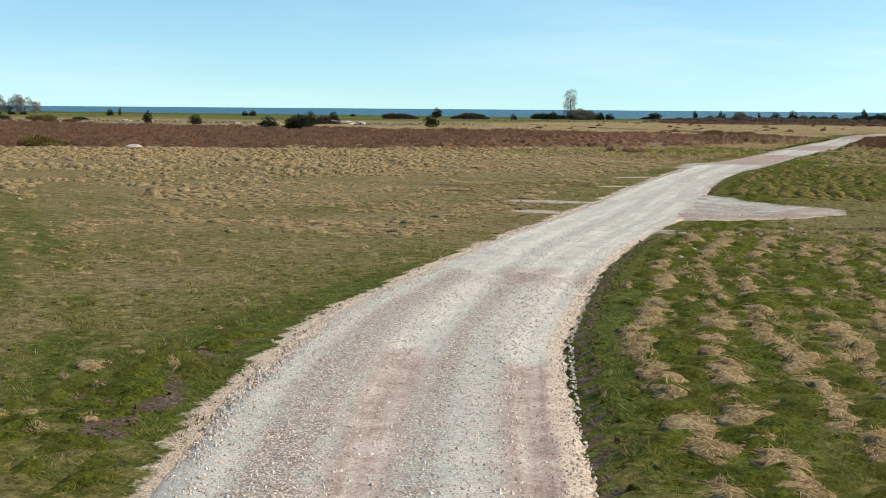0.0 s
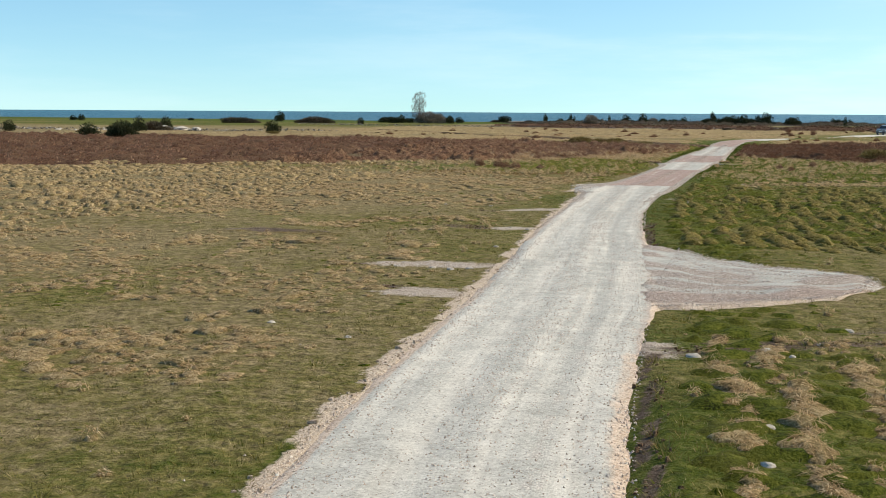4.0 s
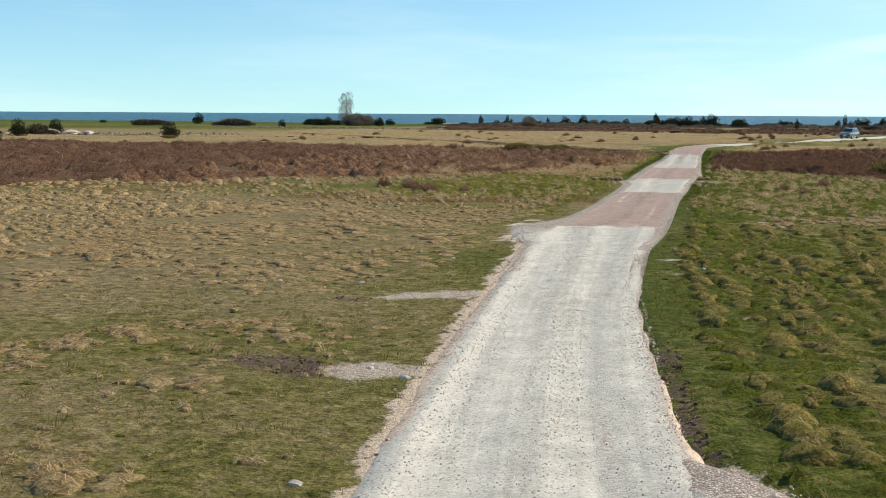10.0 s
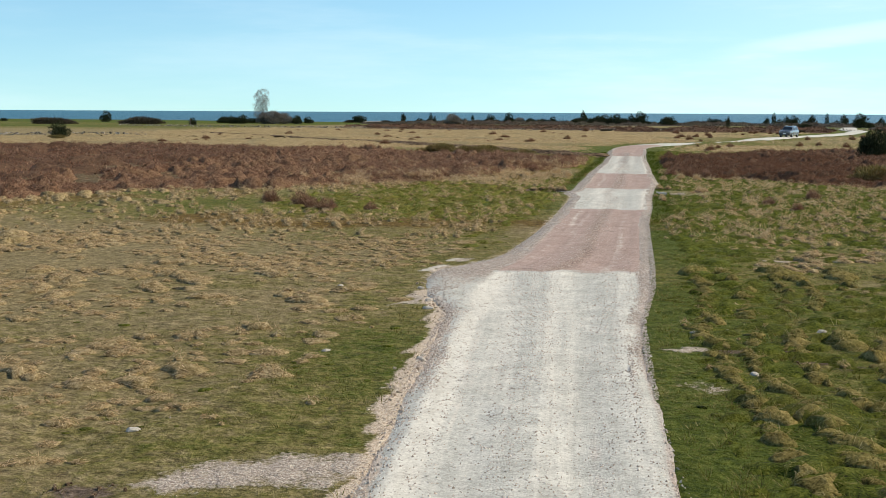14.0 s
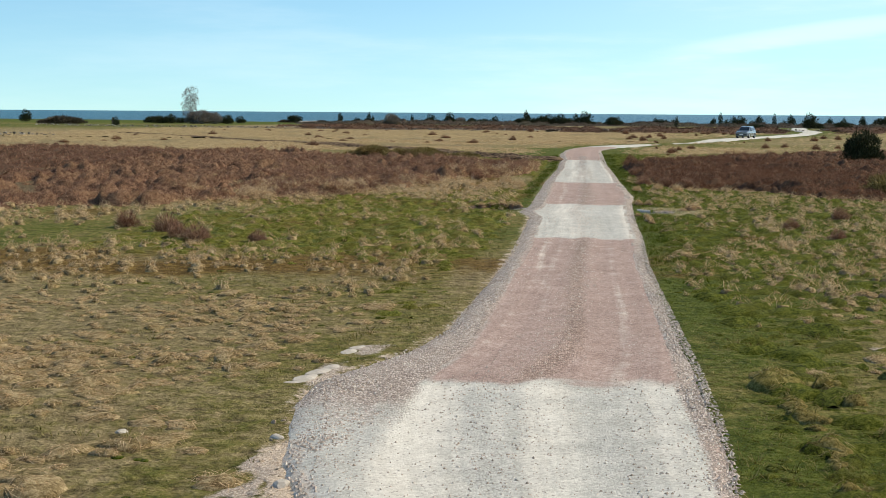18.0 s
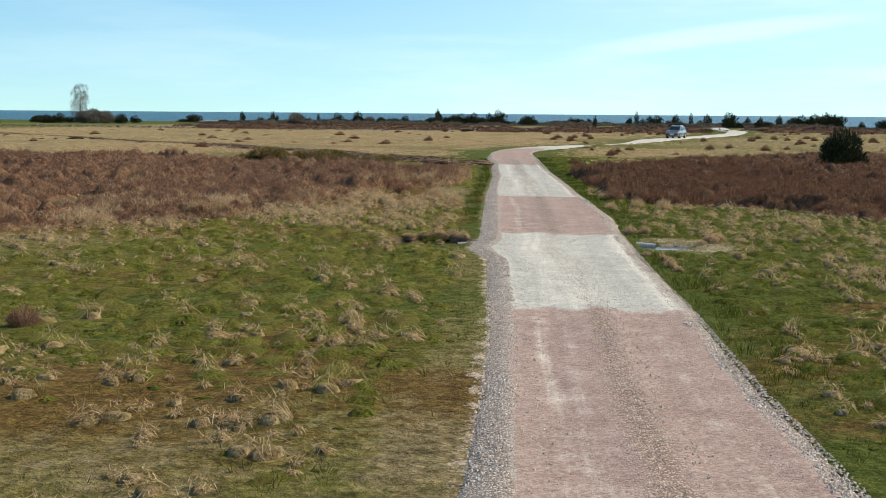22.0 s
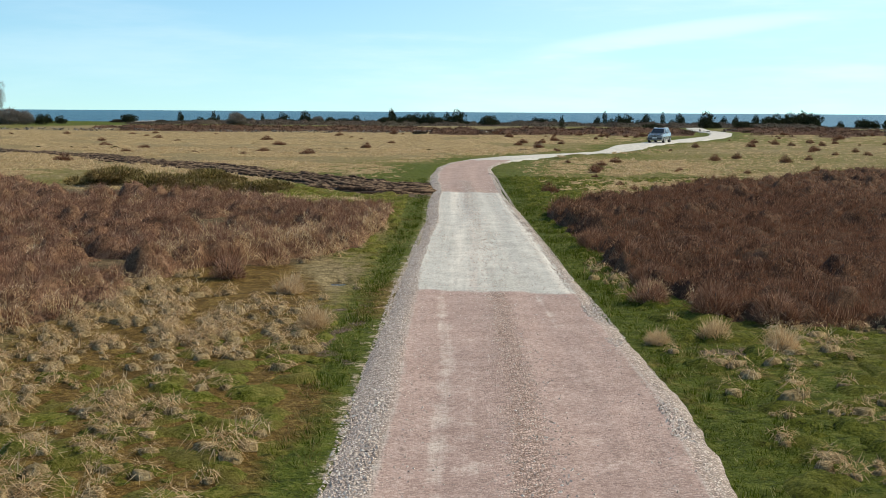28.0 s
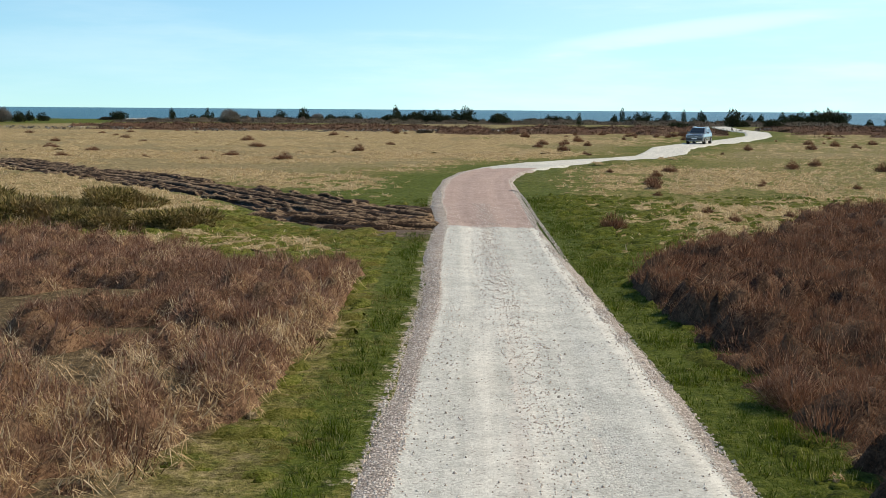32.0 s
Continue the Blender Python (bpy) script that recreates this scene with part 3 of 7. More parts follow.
def lie(x, y):
    """The height of the ground."""
    x, y = np.asarray(x, float), np.asarray(y, float)
    z = (wave(x, y, 14, 1) - 0.5) * 0.10 + (wave(x, y, 4.5, 2) - 0.5) * 0.08
    rough = step(-road_depth(x, y), 0.2, 3.0)
    hum = step(wave(x, y, 6, 13), 0.35, 0.7) * rough * (dist_ok(x, y))
    z = z + rough * (wave(x, y, 1.1, 6) - 0.5) * 0.06 + hum * (wave(x, y, 1.6, 14) - 0.4) * 0.12
    dist = np.hypot(x, y)
    z = z + step(dist, 120, 500) * (wave(x, y, 90, 8) - 0.5) * 0.5
    # the coast: a gentle fall to the shore
    z = z - step(y + 0.25 * x, 330, 900) * 4.5
    # a low swell in front of the far bend
    swell, _ = near_line(x, y, [(-1.4, 195.5), (1.6, 200.0), (5.0, 204.5), (7.8, 211.0)])
    z = z + 0.36 * np.exp(-((swell / 1.6) ** 2))
    d = road_depth(x, y)
    # low bank along the right-hand edge near the start and at the side track's far corner
    side = x - along(y, RIGHT)
    bank = (step(side, 0.02, 0.28) * (1 - step(side, 2.2, 6.0))) * (0.12 * (1 - step(y, 30, 35)) * step(y, -5, 6) + 0.07 * step(y, 49.0, 50.5) * (1 - step(y, 55, 58)))
    z = np.where(y < 172, z + bank, z)
    # the road's bed, scraped down
    bed = -0.16
    cut = step(d, 0.10, 0.42) * (y < 460)
    z = z * (1 - cut) + bed * cut
    s = step(spur_depth(x, y) + (wave(x, y, 0.6, 12) - 0.5) * 0.5, -0.15, 0.3) * (side > -0.1)
    z = z * (1 - s) + -0.12 * s
    # bed of the churned mud track
    m = mud_depth(x, y)
    z = z - 0.10 * step(m, 0.3, 1.2) * (d < 0.1)
    # pool and outlet of the culvert
    z = z * (1 - 0.85 * step(blob(x, y, *POND, 2.3, 2.6), 0.0, 0.5) * (side > 0.3)) - 0.42 * step(blob(x, y, *POND, 0.75, 0.85, 0.2), 0.0, 0.5) - 0.62 * step(blob(x, y, *SINK, 1.1, 0.85, 0.05), 0.0, 0.3) * (side < -4.3)
    z = z * (1 - 0.9 * step(blob(x, y, *PUDDLE, 1.6, 1.8), 0.0, 0.4)) - 0.15 * step(blob(x, y, *PUDDLE, 0.4, 0.75, 0.2), 0.0, 0.6)
    return z


def lush_share(x, y):
    """How green the turf is."""
    g = 0.54 + (wave(x, y, 22, 20) - 0.5) * 0.55 + (wave(x, y, 6, 21) - 0.5) * 0.35
    d = -road_depth(x, y)
    g = g + np.where((x < -10) & (y < 84), 0.12, 0.30) * (1 - step(d, 0.5, 4.0)) * step(y, 8, 12)
    left = x < -10
    g = g + np.where(left, 0.44 * step(y, 88, 96) * (1 - step(y, 112, 126)) * step(x, -70, -40), 0.0)
    g = g - np.where(left, 0.30 * step(y, 58, 66) * (1 - step(y, 82, 88)) * (1 - step(x, -17, -14)), 0.0)
    g = g - np.where(left, 0.25 * step(y, 28, 40) * (1 - step(x, -24, -18)), 0.0)
    g = g + np.where(~left, 0.46 * step(y, 84, 92) * (1 - step(y, 128, 150)) * (1 - step(x, 20, 60)), 0.0)
    g = g + np.where(~left, 0.15 * (1 - step(y, 60, 80)), 0.0)
    g = g + 0.06 * (1 - step(y, 22, 34)) * left * step(x, -30, -18)
    g = g + 0.5 * (1 - step(np.abs(x - along(y, RIGHT) - 0.7), 0.4, 1.2)) * step(y, 110, 120) * (y < 172) + 0.5 * (1 - step(np.abs(along(y, LEFT) - x - 0.35), 0.25, 0.6)) * step(y, 110, 120) * (y < 172)
    g = g - np.where(x < -8, 0.36, 0.02) * step(y, 172, 200) * step(d, 3, 9) + 0.12 * (1 - step(d, 3, 9)) * step(y, 150, 165)
    g = g + np.where(left, 0.35 * step(y, 146, 152) * (1 - step(y, 172, 190)) * step(x, -44, -30), 0.0)
    g = g + 0.9 * step(y + 0.25 * x, 330, 380) * (x < -20) + 0.9 * step(y, 252, 300) * (1 - step(x, -92, -80))
    g = g - np.where(left, 0.22 * step(y, 76, 80) * (1 - step(y, 92, 104)), 0.0)
    g = g - np.where(left, 0.5 * (1 - step(along(y, LEFT) - x, 0.5, 1.2)) * step(y, 84, 92) * (1 - step(y, 107, 111)), 0.0)
    g = g - np.where(left, 0.16 * step(y, 56, 62) * (1 - step(y, 78, 84)), 0.0)
    g = g - 0.5 * step(blob(x, y, -14.8, 128.5, 1.7, 4.5), 0.0, 0.3)
    for shift in (0.0, 1.7):
        d, _ = near_line(x + shift, y, WHEELS)
        g = g + 0.35 * (1 - step(d, 0.15, 0.6)) * step(wave(x, y, 2.0, 77), 0.2, 0.5)
    return g


def np_mesh(name, verts, faces, mat, smooth=False, colours=None):
    """A mesh object out of arrays; faces all have the same number of corners."""
    me = bpy.data.meshes.new(name)
    verts, faces = np.asarray(verts, np.float32), np.asarray(faces, np.int32)
    n, k = faces.shape
    me.vertices.add(len(verts))
    me.vertices.foreach_set("co", verts.ravel())
    me.loops.add(n * k)
    me.loops.foreach_set("vertex_index", faces.ravel())
    me.polygons.add(n)
    me.polygons.foreach_set("loop_start", np.arange(0, n * k, k, dtype=np.int32))
    me.polygons.foreach_set("use_smooth", np.full(n, smooth))
    for key, values in (colours or {}).items():
        at = me.attributes.new(key, "FLOAT_COLOR", "POINT")
        at.data.foreach_set("color", np.asarray(values, np.float32).ravel())
    me.materials.append(mat)
    me.update(calc_edges=True)
    me.validate()
    return new(name, me)


def grid_faces(rows, cols):
    i = np.arange((rows - 1) * cols).reshape(rows - 1, cols)[:, :-1].ravel()
    return np.stack([i, i + 1, i + cols + 1, i + cols], 1)


def spread(lo, hi, fine, first, last, grow):
    """Grid lines: fine between lo and hi, wider and wider beyond, from first to last."""
    a = list(np.arange(lo, hi + fine * 0.5, fine))
    w = fine
    while a[-1] < last:
        w *= grow
        a.append(min(a[-1] + w, last))
    w, b = fine, [a[0]]
    while b[-1] > first:
        w *= grow
        b.append(max(b[-1] - w, first))
    return np.array(b[:0:-1] + a)


gx, gy = spread(-18, 1, 0.21, -4900, 4900, 1.07), spread(8, 150, 0.40, -4900, 1400, 1.07)
X, Y = np.meshgrid(gx, gy)
Z = lie(X, Y)
green = lush_share(X, Y)
heath = heath_share(X, Y)
leftside = X < -10
moss = 0.9 * step(blob(X, Y, -15.4, 120, 3.0, 15, 0.05), 0.0, 0.3) + 0.6 * step(blob(X, Y, -19.5, 50.6, 3.5, 0.8, 0.1), 0, 0.5) + 0.55 * step(blob(X, Y, -20, 92, 9, 4, 0.2), 0, 0.6) + 0.35 * step(wave(X, Y, 5, 31), 0.66, 0.85) + 0.6 * step(wave(X, Y, 3.2, 39), 0.42, 0.68) * step(Y, 86, 92) * (1 - step(Y, 126, 134)) * np.where(leftside, 1.15, 0.7) + 0.48 * step(blob(X, Y, -4, 98, 6, 6), 0, 0.6)
bare, mud_shade, sandy = 0 * X, 0 * X, 0 * X
WX, WY = (wave(X, Y, 0.8, 33) - 0.5) * 0.8, (wave(X, Y, 0.8, 34) - 0.5) * 0.6
for b in BARE:
    bare = np.maximum(bare, np.clip(0.36 + 1.0 * blob(X + WX, Y + WY, *b), 0, 0.85))
for b in SCRAPES:
    mud_shade = np.maximum(mud_shade, np.clip(0.38 + 0.9 * blob(X + WX, Y + WY, *b), 0, 0.85))
mud_shade = np.maximum(mud_shade, 0.75 * step(mud_depth(X, Y), 0.2, 1.4))
side = X - along(Y, RIGHT)
# dark earth on the bank's face, also painted for the shade it lies in
mud_shade = np.maximum(mud_shade, np.where((Y > 4) & (Y < 34) & (side > -0.05) & (side < 0.15), 0.9, 0))
mud_shade = np.maximum(mud_shade, np.where((Y > 49.3) & (Y < 57) & (side > -0.1) & (side < 0.22), 0.6, 0))
# mud by the pool; ditch walls darkened for the overhang's shade as well
mud_shade = np.maximum(mud_shade, 0.5 * step(blob(X, Y, *POND, 0.9, 1.2, 0.2), 0.1, 0.5) + step(blob(X, Y, *SINK, 1.35, 1.2, 0.05), 0.0, 0.3) * leftside)
out = along(Y, LEFT) - X
tongue = 0.10 + 0.26 * (wave(X, Y, 1.1, 35) - 0.5) + 0.26 * (wave(X, Y, 0.35, 32) - 0.5)
sandy = np.where((Y > 2) & (Y < 76) & (out > -0.6), 1.15 * (1 - step(out - tongue, -0.12, 0.16)), 0) + np.where((Y >= 76) & (Y < 172) & (out > -0.3), 0.45 * (1 - step(out, 0.0, 0.3)), 0) + np.where((Y > 92) & (Y < 109) & (out > -0.3), 0.06 * (1 - step(out, 0.3, 0.9)), 0)
sandy = np.maximum(sandy, 0.62 * step(blob(X + WX, Y + WY, -6.95, 108.7, 1.5, 2.3, 0.2), 0.0, 0.35) * (side > 0.6))
beach = step(Y + 0.25 * X, 560, 640)
bare = np.maximum(bare, 0.75 * beach)
bare = np.maximum(bare, step(spur_depth(X, Y), -0.2, 0.5) * (side > 0))
one = np.ones(X.size)
ground = np_mesh("ground", np.stack([X.ravel(), Y.ravel(), Z.ravel()], 1), grid_faces(*X.shape), M_GROUND, True,
                 {"cover": np.stack([green.ravel(), heath.ravel(), moss.ravel(), one], 1), "soil": np.stack([bare.ravel(), mud_shade.ravel(), sandy.ravel(), one], 1)})
tagged(ground, "rough coastal pasture of dry straw-coloured grass and green turf", "ground", kind="structure")

# the sea, level to the horizon
sx, sy = np.linspace(-4900, 4900, 41), np.linspace(420, 4950, 41)
SX, SY = np.meshgrid(sx, sy)
sea = np_mesh("water", np.stack([SX.ravel(), SY.ravel(), np.full(SX.size, -2.7)], 1), grid_faces(*SX.shape), M_SEA, True)
tagged(sea, "calm deep blue sea reaching to the horizon", "sea", kind="structure")

# ---- the gravel road ----


def road_rows():
    """Left and right edge of the road, row by row."""
    rows = [((along(y, LEFT), y), (along(y, RIGHT), y)) for y in np.arange(-30, 172, 0.22)]
    pts = [Vector(p) for p in FAR_ROAD]
    for k, (a, b) in enumerate(zip(pts[:-1], pts[1:])):
        t0 = (b - pts[max(k - 1, 0)]).normalized()
        t1 = (pts[min(k + 2, len(pts) - 1)] - a).normalized()
        for f in np.linspace(0, 1, 9)[:-1]:
            c, t = a.lerp(b, f), t0.lerp(t1, f).normalized()
            n = Vector((t.y, -t.x)) * 1.83
            rows.append(((c.x - n.x, c.y - n.y), (c.x + n.x, c.y + n.y)))
    return np.array(rows)


rr = road_rows()
COLS = 49
u = np.linspace(-0.07, 1.07, COLS)
runs = np.concatenate([[0], np.cumsum(np.hypot(*(np.diff(rr.mean(1), axis=0).T)))])
for k in (0, 1):                      # ragged edges
    rr[:, k, 0] += ((wave(runs, 0 * runs, 5.5, 48 + k) - 0.5) * 0.13) * (rr[:, k, 1] < 200)
RX = rr[:, 0, 0][:, None] * (1 - u) + rr[:, 1, 0][:, None] * u
RY = rr[:, 0, 1][:, None] * (1 - u) + rr[:, 1, 1][:, None] * u
U = np.broadcast_to(u, RX.shape)
RX = RX + (1 - step(np.minimum(U, 1 - U), 0.0, 0.11)) * ((wave(RX, RY, 2.5, 36) - 0.5) * 0.12 + (wave(RX, RY, 0.35, 37) - 0.5) * 0.06) * (RY < 200)
LONG = runs[:, None] + 0 * U
far_drop = step(np.hypot(RX, RY), 120, 500) * (wave(RX, RY, 90, 8) - 0.5) * 0.5 - step(RY + 0.25 * RX, 330, 900) * 4.5
edge = np.minimum(U, 1 - U)
sway = (wave(LONG, 0 * U, 9, 40) - 0.5) * 0.08
start = 1 - step(RY, 18, 32)          # near the start the wheels keep to the right
track = np.exp(-((U - 0.30 - 0.16 * start - sway) / 0.085) ** 2) + np.exp(-((U - 0.70 - 0.17 * start - sway) / 0.085) ** 2)
RZ = far_drop + 0.045 * step(edge, -0.02, 0.25) - 0.022 * track + (wave(RX, RY, 0.9, 41) - 0.5) * 0.025 + (wave(RX, RY, 0.3, 42) - 0.5) * 0.02
RZ = RZ + 0.03 * np.exp(-((edge - 0.09) / 0.05) ** 2) - 0.22 * step(-edge, -0.035, 0.07)
late = step(RY, 74, 80) * (RY < 190)
jag = (wave(RX, RY, 1.6, 43) - 0.5) * 1.0 + (wave(RX, RY, 0.45, 47) - 0.5) * 0.6 + (U - 0.5) * 0.3
yy = RY + jag


def between(a, b):
    return step(yy, a - 0.3, a + 0.3) * (1 - step(yy, b - 0.3, b + 0.3))


def lane_at(c, w, k=0):
    """A strip along the road, c of the way across, fading in and out along its length."""
    wob = (wave(LONG, 0 * U + k * 7.0, 6, 64) - 0.5) * 0.05
    return np.exp(-((U - c - wob) / w) ** 2) * (0.45 + 0.75 * step(wave(LONG, 0 * U + k * 11.0, 7, 65 + k), 0.2, 0.7))


GREY1, GREY2, GREY3 = between(24.3, 79), between(98.0, 111), between(126.2, 156.3)
PINK1, PINK2, PINK3 = between(79, 98.0), between(111, 126.2), between(156.3, 192)
pinks, greys = PINK1 + PINK2, GREY2 + GREY3
left_in = 0.125 + 0.06 * (wave(LONG, 0 * U, 4, 66) - 0.5) + 0.16 * np.exp(-((RY - 78) / 4.0) ** 2)
core = step(U, left_in - 0.025, left_in + 0.025) * (1 - step(U, 0.90, 0.95))
pink = (PINK1 * 0.82 + PINK2 * 0.85 + PINK3 * 0.8) * core + between(-40, 15.7) * (0.2 + 0.7 * track)
pink = pink + between(15.7, 24.3) * (0.12 + 0.2 * track) + 0.55 * between(23.0, 25.5) * step(U, 0.3, 0.5) + 0.25 * GREY1 * lane_at(0.22, 0.05, 2) * step(RY, 38, 46) + 0.5 * between(28, 77) * step(U, 0.90, 0.97) + 0.3 * GREY2 * lane_at(0.45, 0.08, 3) + 0.3 * GREY3 * lane_at(0.44, 0.05, 4)
pink = pink + 0.15 * (between(79, 98) + between(111, 126.2)) * (1 - core)
dusty = 0.10 * core + GREY1 * (0.18 + 0.30 * lane_at(0.34, 0.06, 5) + 0.34 * lane_at(0.56, 0.04, 6) + 0.30 * lane_at(0.64, 0.03, 7) + 0.34 * lane_at(0.88, 0.05, 8)) + 0.75 * between(46, 78.5) * np.exp(-((U - 0.15 - 0.16 * np.exp(-((RY - 78) / 4.0) ** 2)) / 0.055) ** 2)
dusty = dusty + between(24, 46) * 0.4 * (lane_at(0.12, 0.06, 9) + lane_at(0.80, 0.05, 10))
dusty = dusty + greys * (0.12 + 0.42 * lane_at(0.34, 0.07, 11) + 0.28 * lane_at(0.48, 0.07, 12) + 0.75 * np.exp(-((U - 0.885) / 0.028) ** 2)) + pinks * (0.26 * lane_at(0.26, 0.035, 13) + 0.20 * lane_at(0.36, 0.04, 14) + 0.25 * lane_at(0.75, 0.03, 15)) + 0.4 * step(RY, 192, 200)
dusty = dusty + between(15.7, 24.3) * (0.2 + 0.35 * track) + between(-40, 15.7) * (0.12 + 0.2 * track)
rim = (1 - core) * late * 1.05 + pinks * (0.80 * np.exp(-((U - 0.54 - sway) / 0.07) ** 2) + 0.25 * lane_at(0.42, 0.03, 20) + 0.35 * np.exp(-((U - 0.83) / 0.04) ** 2)) + GREY1 * (0.30 * lane_at(0.45, 0.06, 16) + 0.34 * lane_at(0.73, 0.06, 17))
rim = rim + 0.32 * greys * (lane_at(0.2, 0.05, 18) + lane_at(0.68, 0.09, 19)) + 0.62 * between(-40, 24.3) * (1 - np.clip(track, 0, 1)) * (1 - step(U, 0.60, 0.72)) * step(U, 0.1, 0.2) + 0.45 * between(60, 79) * step(U, 0.9, 0.96)
edge_sand = np.where(RY < 76, (1 - step(U, 0.02, 0.11)) * (0.45 + 0.6 * step(wave(LONG, 0 * U, 3, 67), 0.25, 0.6)), 0.0) + np.where(RY < 60, 0.75 * step(U, 0.93, 0.99), 0.0) + 0.65 * between(6, 34) * np.exp(-((U - 0.94) / 0.05) ** 2)
road = np_mesh("road", np.stack([RX.ravel(), RY.ravel(), RZ.ravel()], 1), grid_faces(*RX.shape), M_ROAD, True,
               {"lane": np.stack([pink.ravel(), dusty.ravel(), rim.ravel(), np.ones(RX.size)], 1), "verge": np.repeat(edge_sand.ravel()[:, None], 4, 1), "way": np.stack([U.ravel() * 3.8, LONG.ravel(), 0 * U.ravel(), np.ones(RX.size)], 1)})
tagged(road, "gravel track of grey and pink crushed stone with worn wheel tracks", "road", kind="structure")

# the short side track
fx, fv = np.linspace(-8.2, -1.85, 60), np.linspace(-1, 1, 120)
FX, FV = np.meshgrid(fx, fv)
FY = np.interp(FX, [p[0] for p in SPUR], [p[1] for p in SPUR]) + FV * np.interp(FX, [p[0] for p in SPUR], [p[2] + 0.15 for p in SPUR])
keep = along(FY, RIGHT)
heap = np.exp(-((FX + 3.1) / 0.9) ** 2 - ((FY - 43.7 - 0.8 * (FX + 3.1)) / 0.5) ** 2) + 0.6 * np.exp(-((FX + 3.9) / 0.8) ** 2 - ((FY - 42.0) / 0.4) ** 2)
FZ = 0.028 + (wave(FX, FY, 0.5, 44) - 0.5) * 0.06 + 0.012 * np.sin(FV * 22 + FX + 4 * wave(FX, FY, 1.5, 49)) * step(FX, -6.5, -4.5) + 0.14 * heap - 0.2 * step(np.abs(FV), 0.86, 1.0) - 0.18 * step(FX, -2.6, -1.9) - 0.1 * (FX < keep - 0.35)
FW = FV + (wave(FX, FY, 1.7, 87) - 0.5) * 0.16
arcs = sum(np.exp(-((FW - c) / w) ** 2) for c, w in ((0.62, 0.06), (0.36, 0.07), (0.05, 0.05), (-0.22, 0.05), (-0.50, 0.09)))
sp_rim = np.clip(0.90 - 0.60 * arcs - 0.4 * step(wave(FX, FY * 0.4, 1.2, 45), 0.55, 0.8), 0, 1) + 0.6 * heap
spur = np_mesh("side_track", np.stack([FX.ravel(), FY.ravel(), FZ.ravel()], 1), grid_faces(*FX.shape), M_ROAD, True,
               {"lane": np.stack([(0.1 + 0.35 * step(-FV, 0.3, 0.6)).ravel(), (0.04 + 0.30 * arcs * wave(FX, FY, 1.1, 88)).ravel(), sp_rim.ravel(), np.ones(FX.size)], 1), "verge": np.repeat((0.62 * step(-FV, 0.72, 0.92)).ravel()[:, None], 4, 1), "way": np.stack([FV.ravel() * 4, FX.ravel() * 2, 0 * FX.ravel(), np.ones(FX.size)], 1)})
tagged(spur, "short side track of loose grey gravel", "road", kind="structure")

# the churned mud track that leaves the road to the left
mp = [Vector(q[:2]) for q in MUD]
mrow, mhalf, mlong = [], [], []
run = 0.0
for k, (a, b) in enumerate(zip(mp[:-1], mp[1:])):
    t0, t1 = (b - mp[max(k - 1, 0)]).normalized(), (mp[min(k + 2, len(mp) - 1)] - a).normalized()
    n = max(2, int((b - a).length / 0.3))
    for f in np.arange(n) / n:
        c, t = a.lerp(b, f), t0.lerp(t1, f).normalized()
        mrow.append((c.x, c.y, t.y, -t.x))
        mhalf.append((MUD[k][2] * (1 - f) + MUD[k + 1][2] * f) * 0.5 + 0.12)
        mlong.append(run + f * (b - a).length)
    run += (b - a).length
mrow, mhalf, mlong = np.array(mrow), np.array(mhalf)[:, None], np.array(mlong)[:, None]
mv = np.linspace(-1, 1, 76)[None, :]
mwide = mhalf * (1 + 0.5 * (wave(mlong, np.sign(mv) * 3.0, 2.4, 93) - 0.5) + 0.3 * (wave(mlong, np.sign(mv) * 3.0, 0.8, 94) - 0.5))
MX, MY = mrow[:, :1] + mrow[:, 2:3] * mv * mwide, mrow[:, 1:2] + mrow[:, 3:4] * mv * mwide
ACR = mv * mhalf + (wave(mlong, 0 * mlong, 7, 80) - 0.5) * 0.9
rut = np.zeros(ACR.shape)
for k, c in enumerate((-2.4, -1.3, -0.35, 0.9, 2.1)):
    wob = (wave(mlong, 0 * mlong + k * 3.0, 6, 81) - 0.5) * 0.7
    rut = rut - (0.55 + 0.45 * wave(mlong, 0 * mlong, 11, 82 + k)) * np.exp(-((ACR - c - wob) / 0.17) ** 4) + 0.5 * np.exp(-((np.abs(ACR - c - wob) - 0.33) / 0.11) ** 2)
lug = 0.02 * np.sin(mlong * 19 + ACR * 5) * (rut < -0.3)
MZ = 0.035 + 0.13 * rut + lug + (wave(MX, MY, 0.5, 90) - 0.5) * 0.06 + (wave(MX, MY, 0.22, 91) - 0.5) * 0.06 - 0.3 * step(np.abs(mv), 0.86, 1.0)
MZ = MZ + (wave(MX, MY, 14, 1) - 0.5) * 0.10 + (wave(MX, MY, 4.5, 2) - 0.5) * 0.08
MZ = MZ - 0.3 * step(wave(MX, MY, 1.6, 92) * 0.7 + wave(MX, MY, 0.5, 95) * 0.3, 0.5, 0.62) * step(np.abs(mv), 0.4, 0.85)
on_it = road_depth(MX, MY) > 0.05
MZ = np.where(on_it, MZ - 0.3, MZ)
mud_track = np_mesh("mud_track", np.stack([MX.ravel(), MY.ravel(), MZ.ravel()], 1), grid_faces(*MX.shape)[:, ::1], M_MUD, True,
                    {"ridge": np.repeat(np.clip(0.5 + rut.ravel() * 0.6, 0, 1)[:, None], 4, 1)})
tagged(mud_track, "dark muddy track churned by deep parallel wheel ruts", "track", kind="structure")

# ---- grass, heath and stones that nobody could count ----
rng = np.random.default_rng(11)


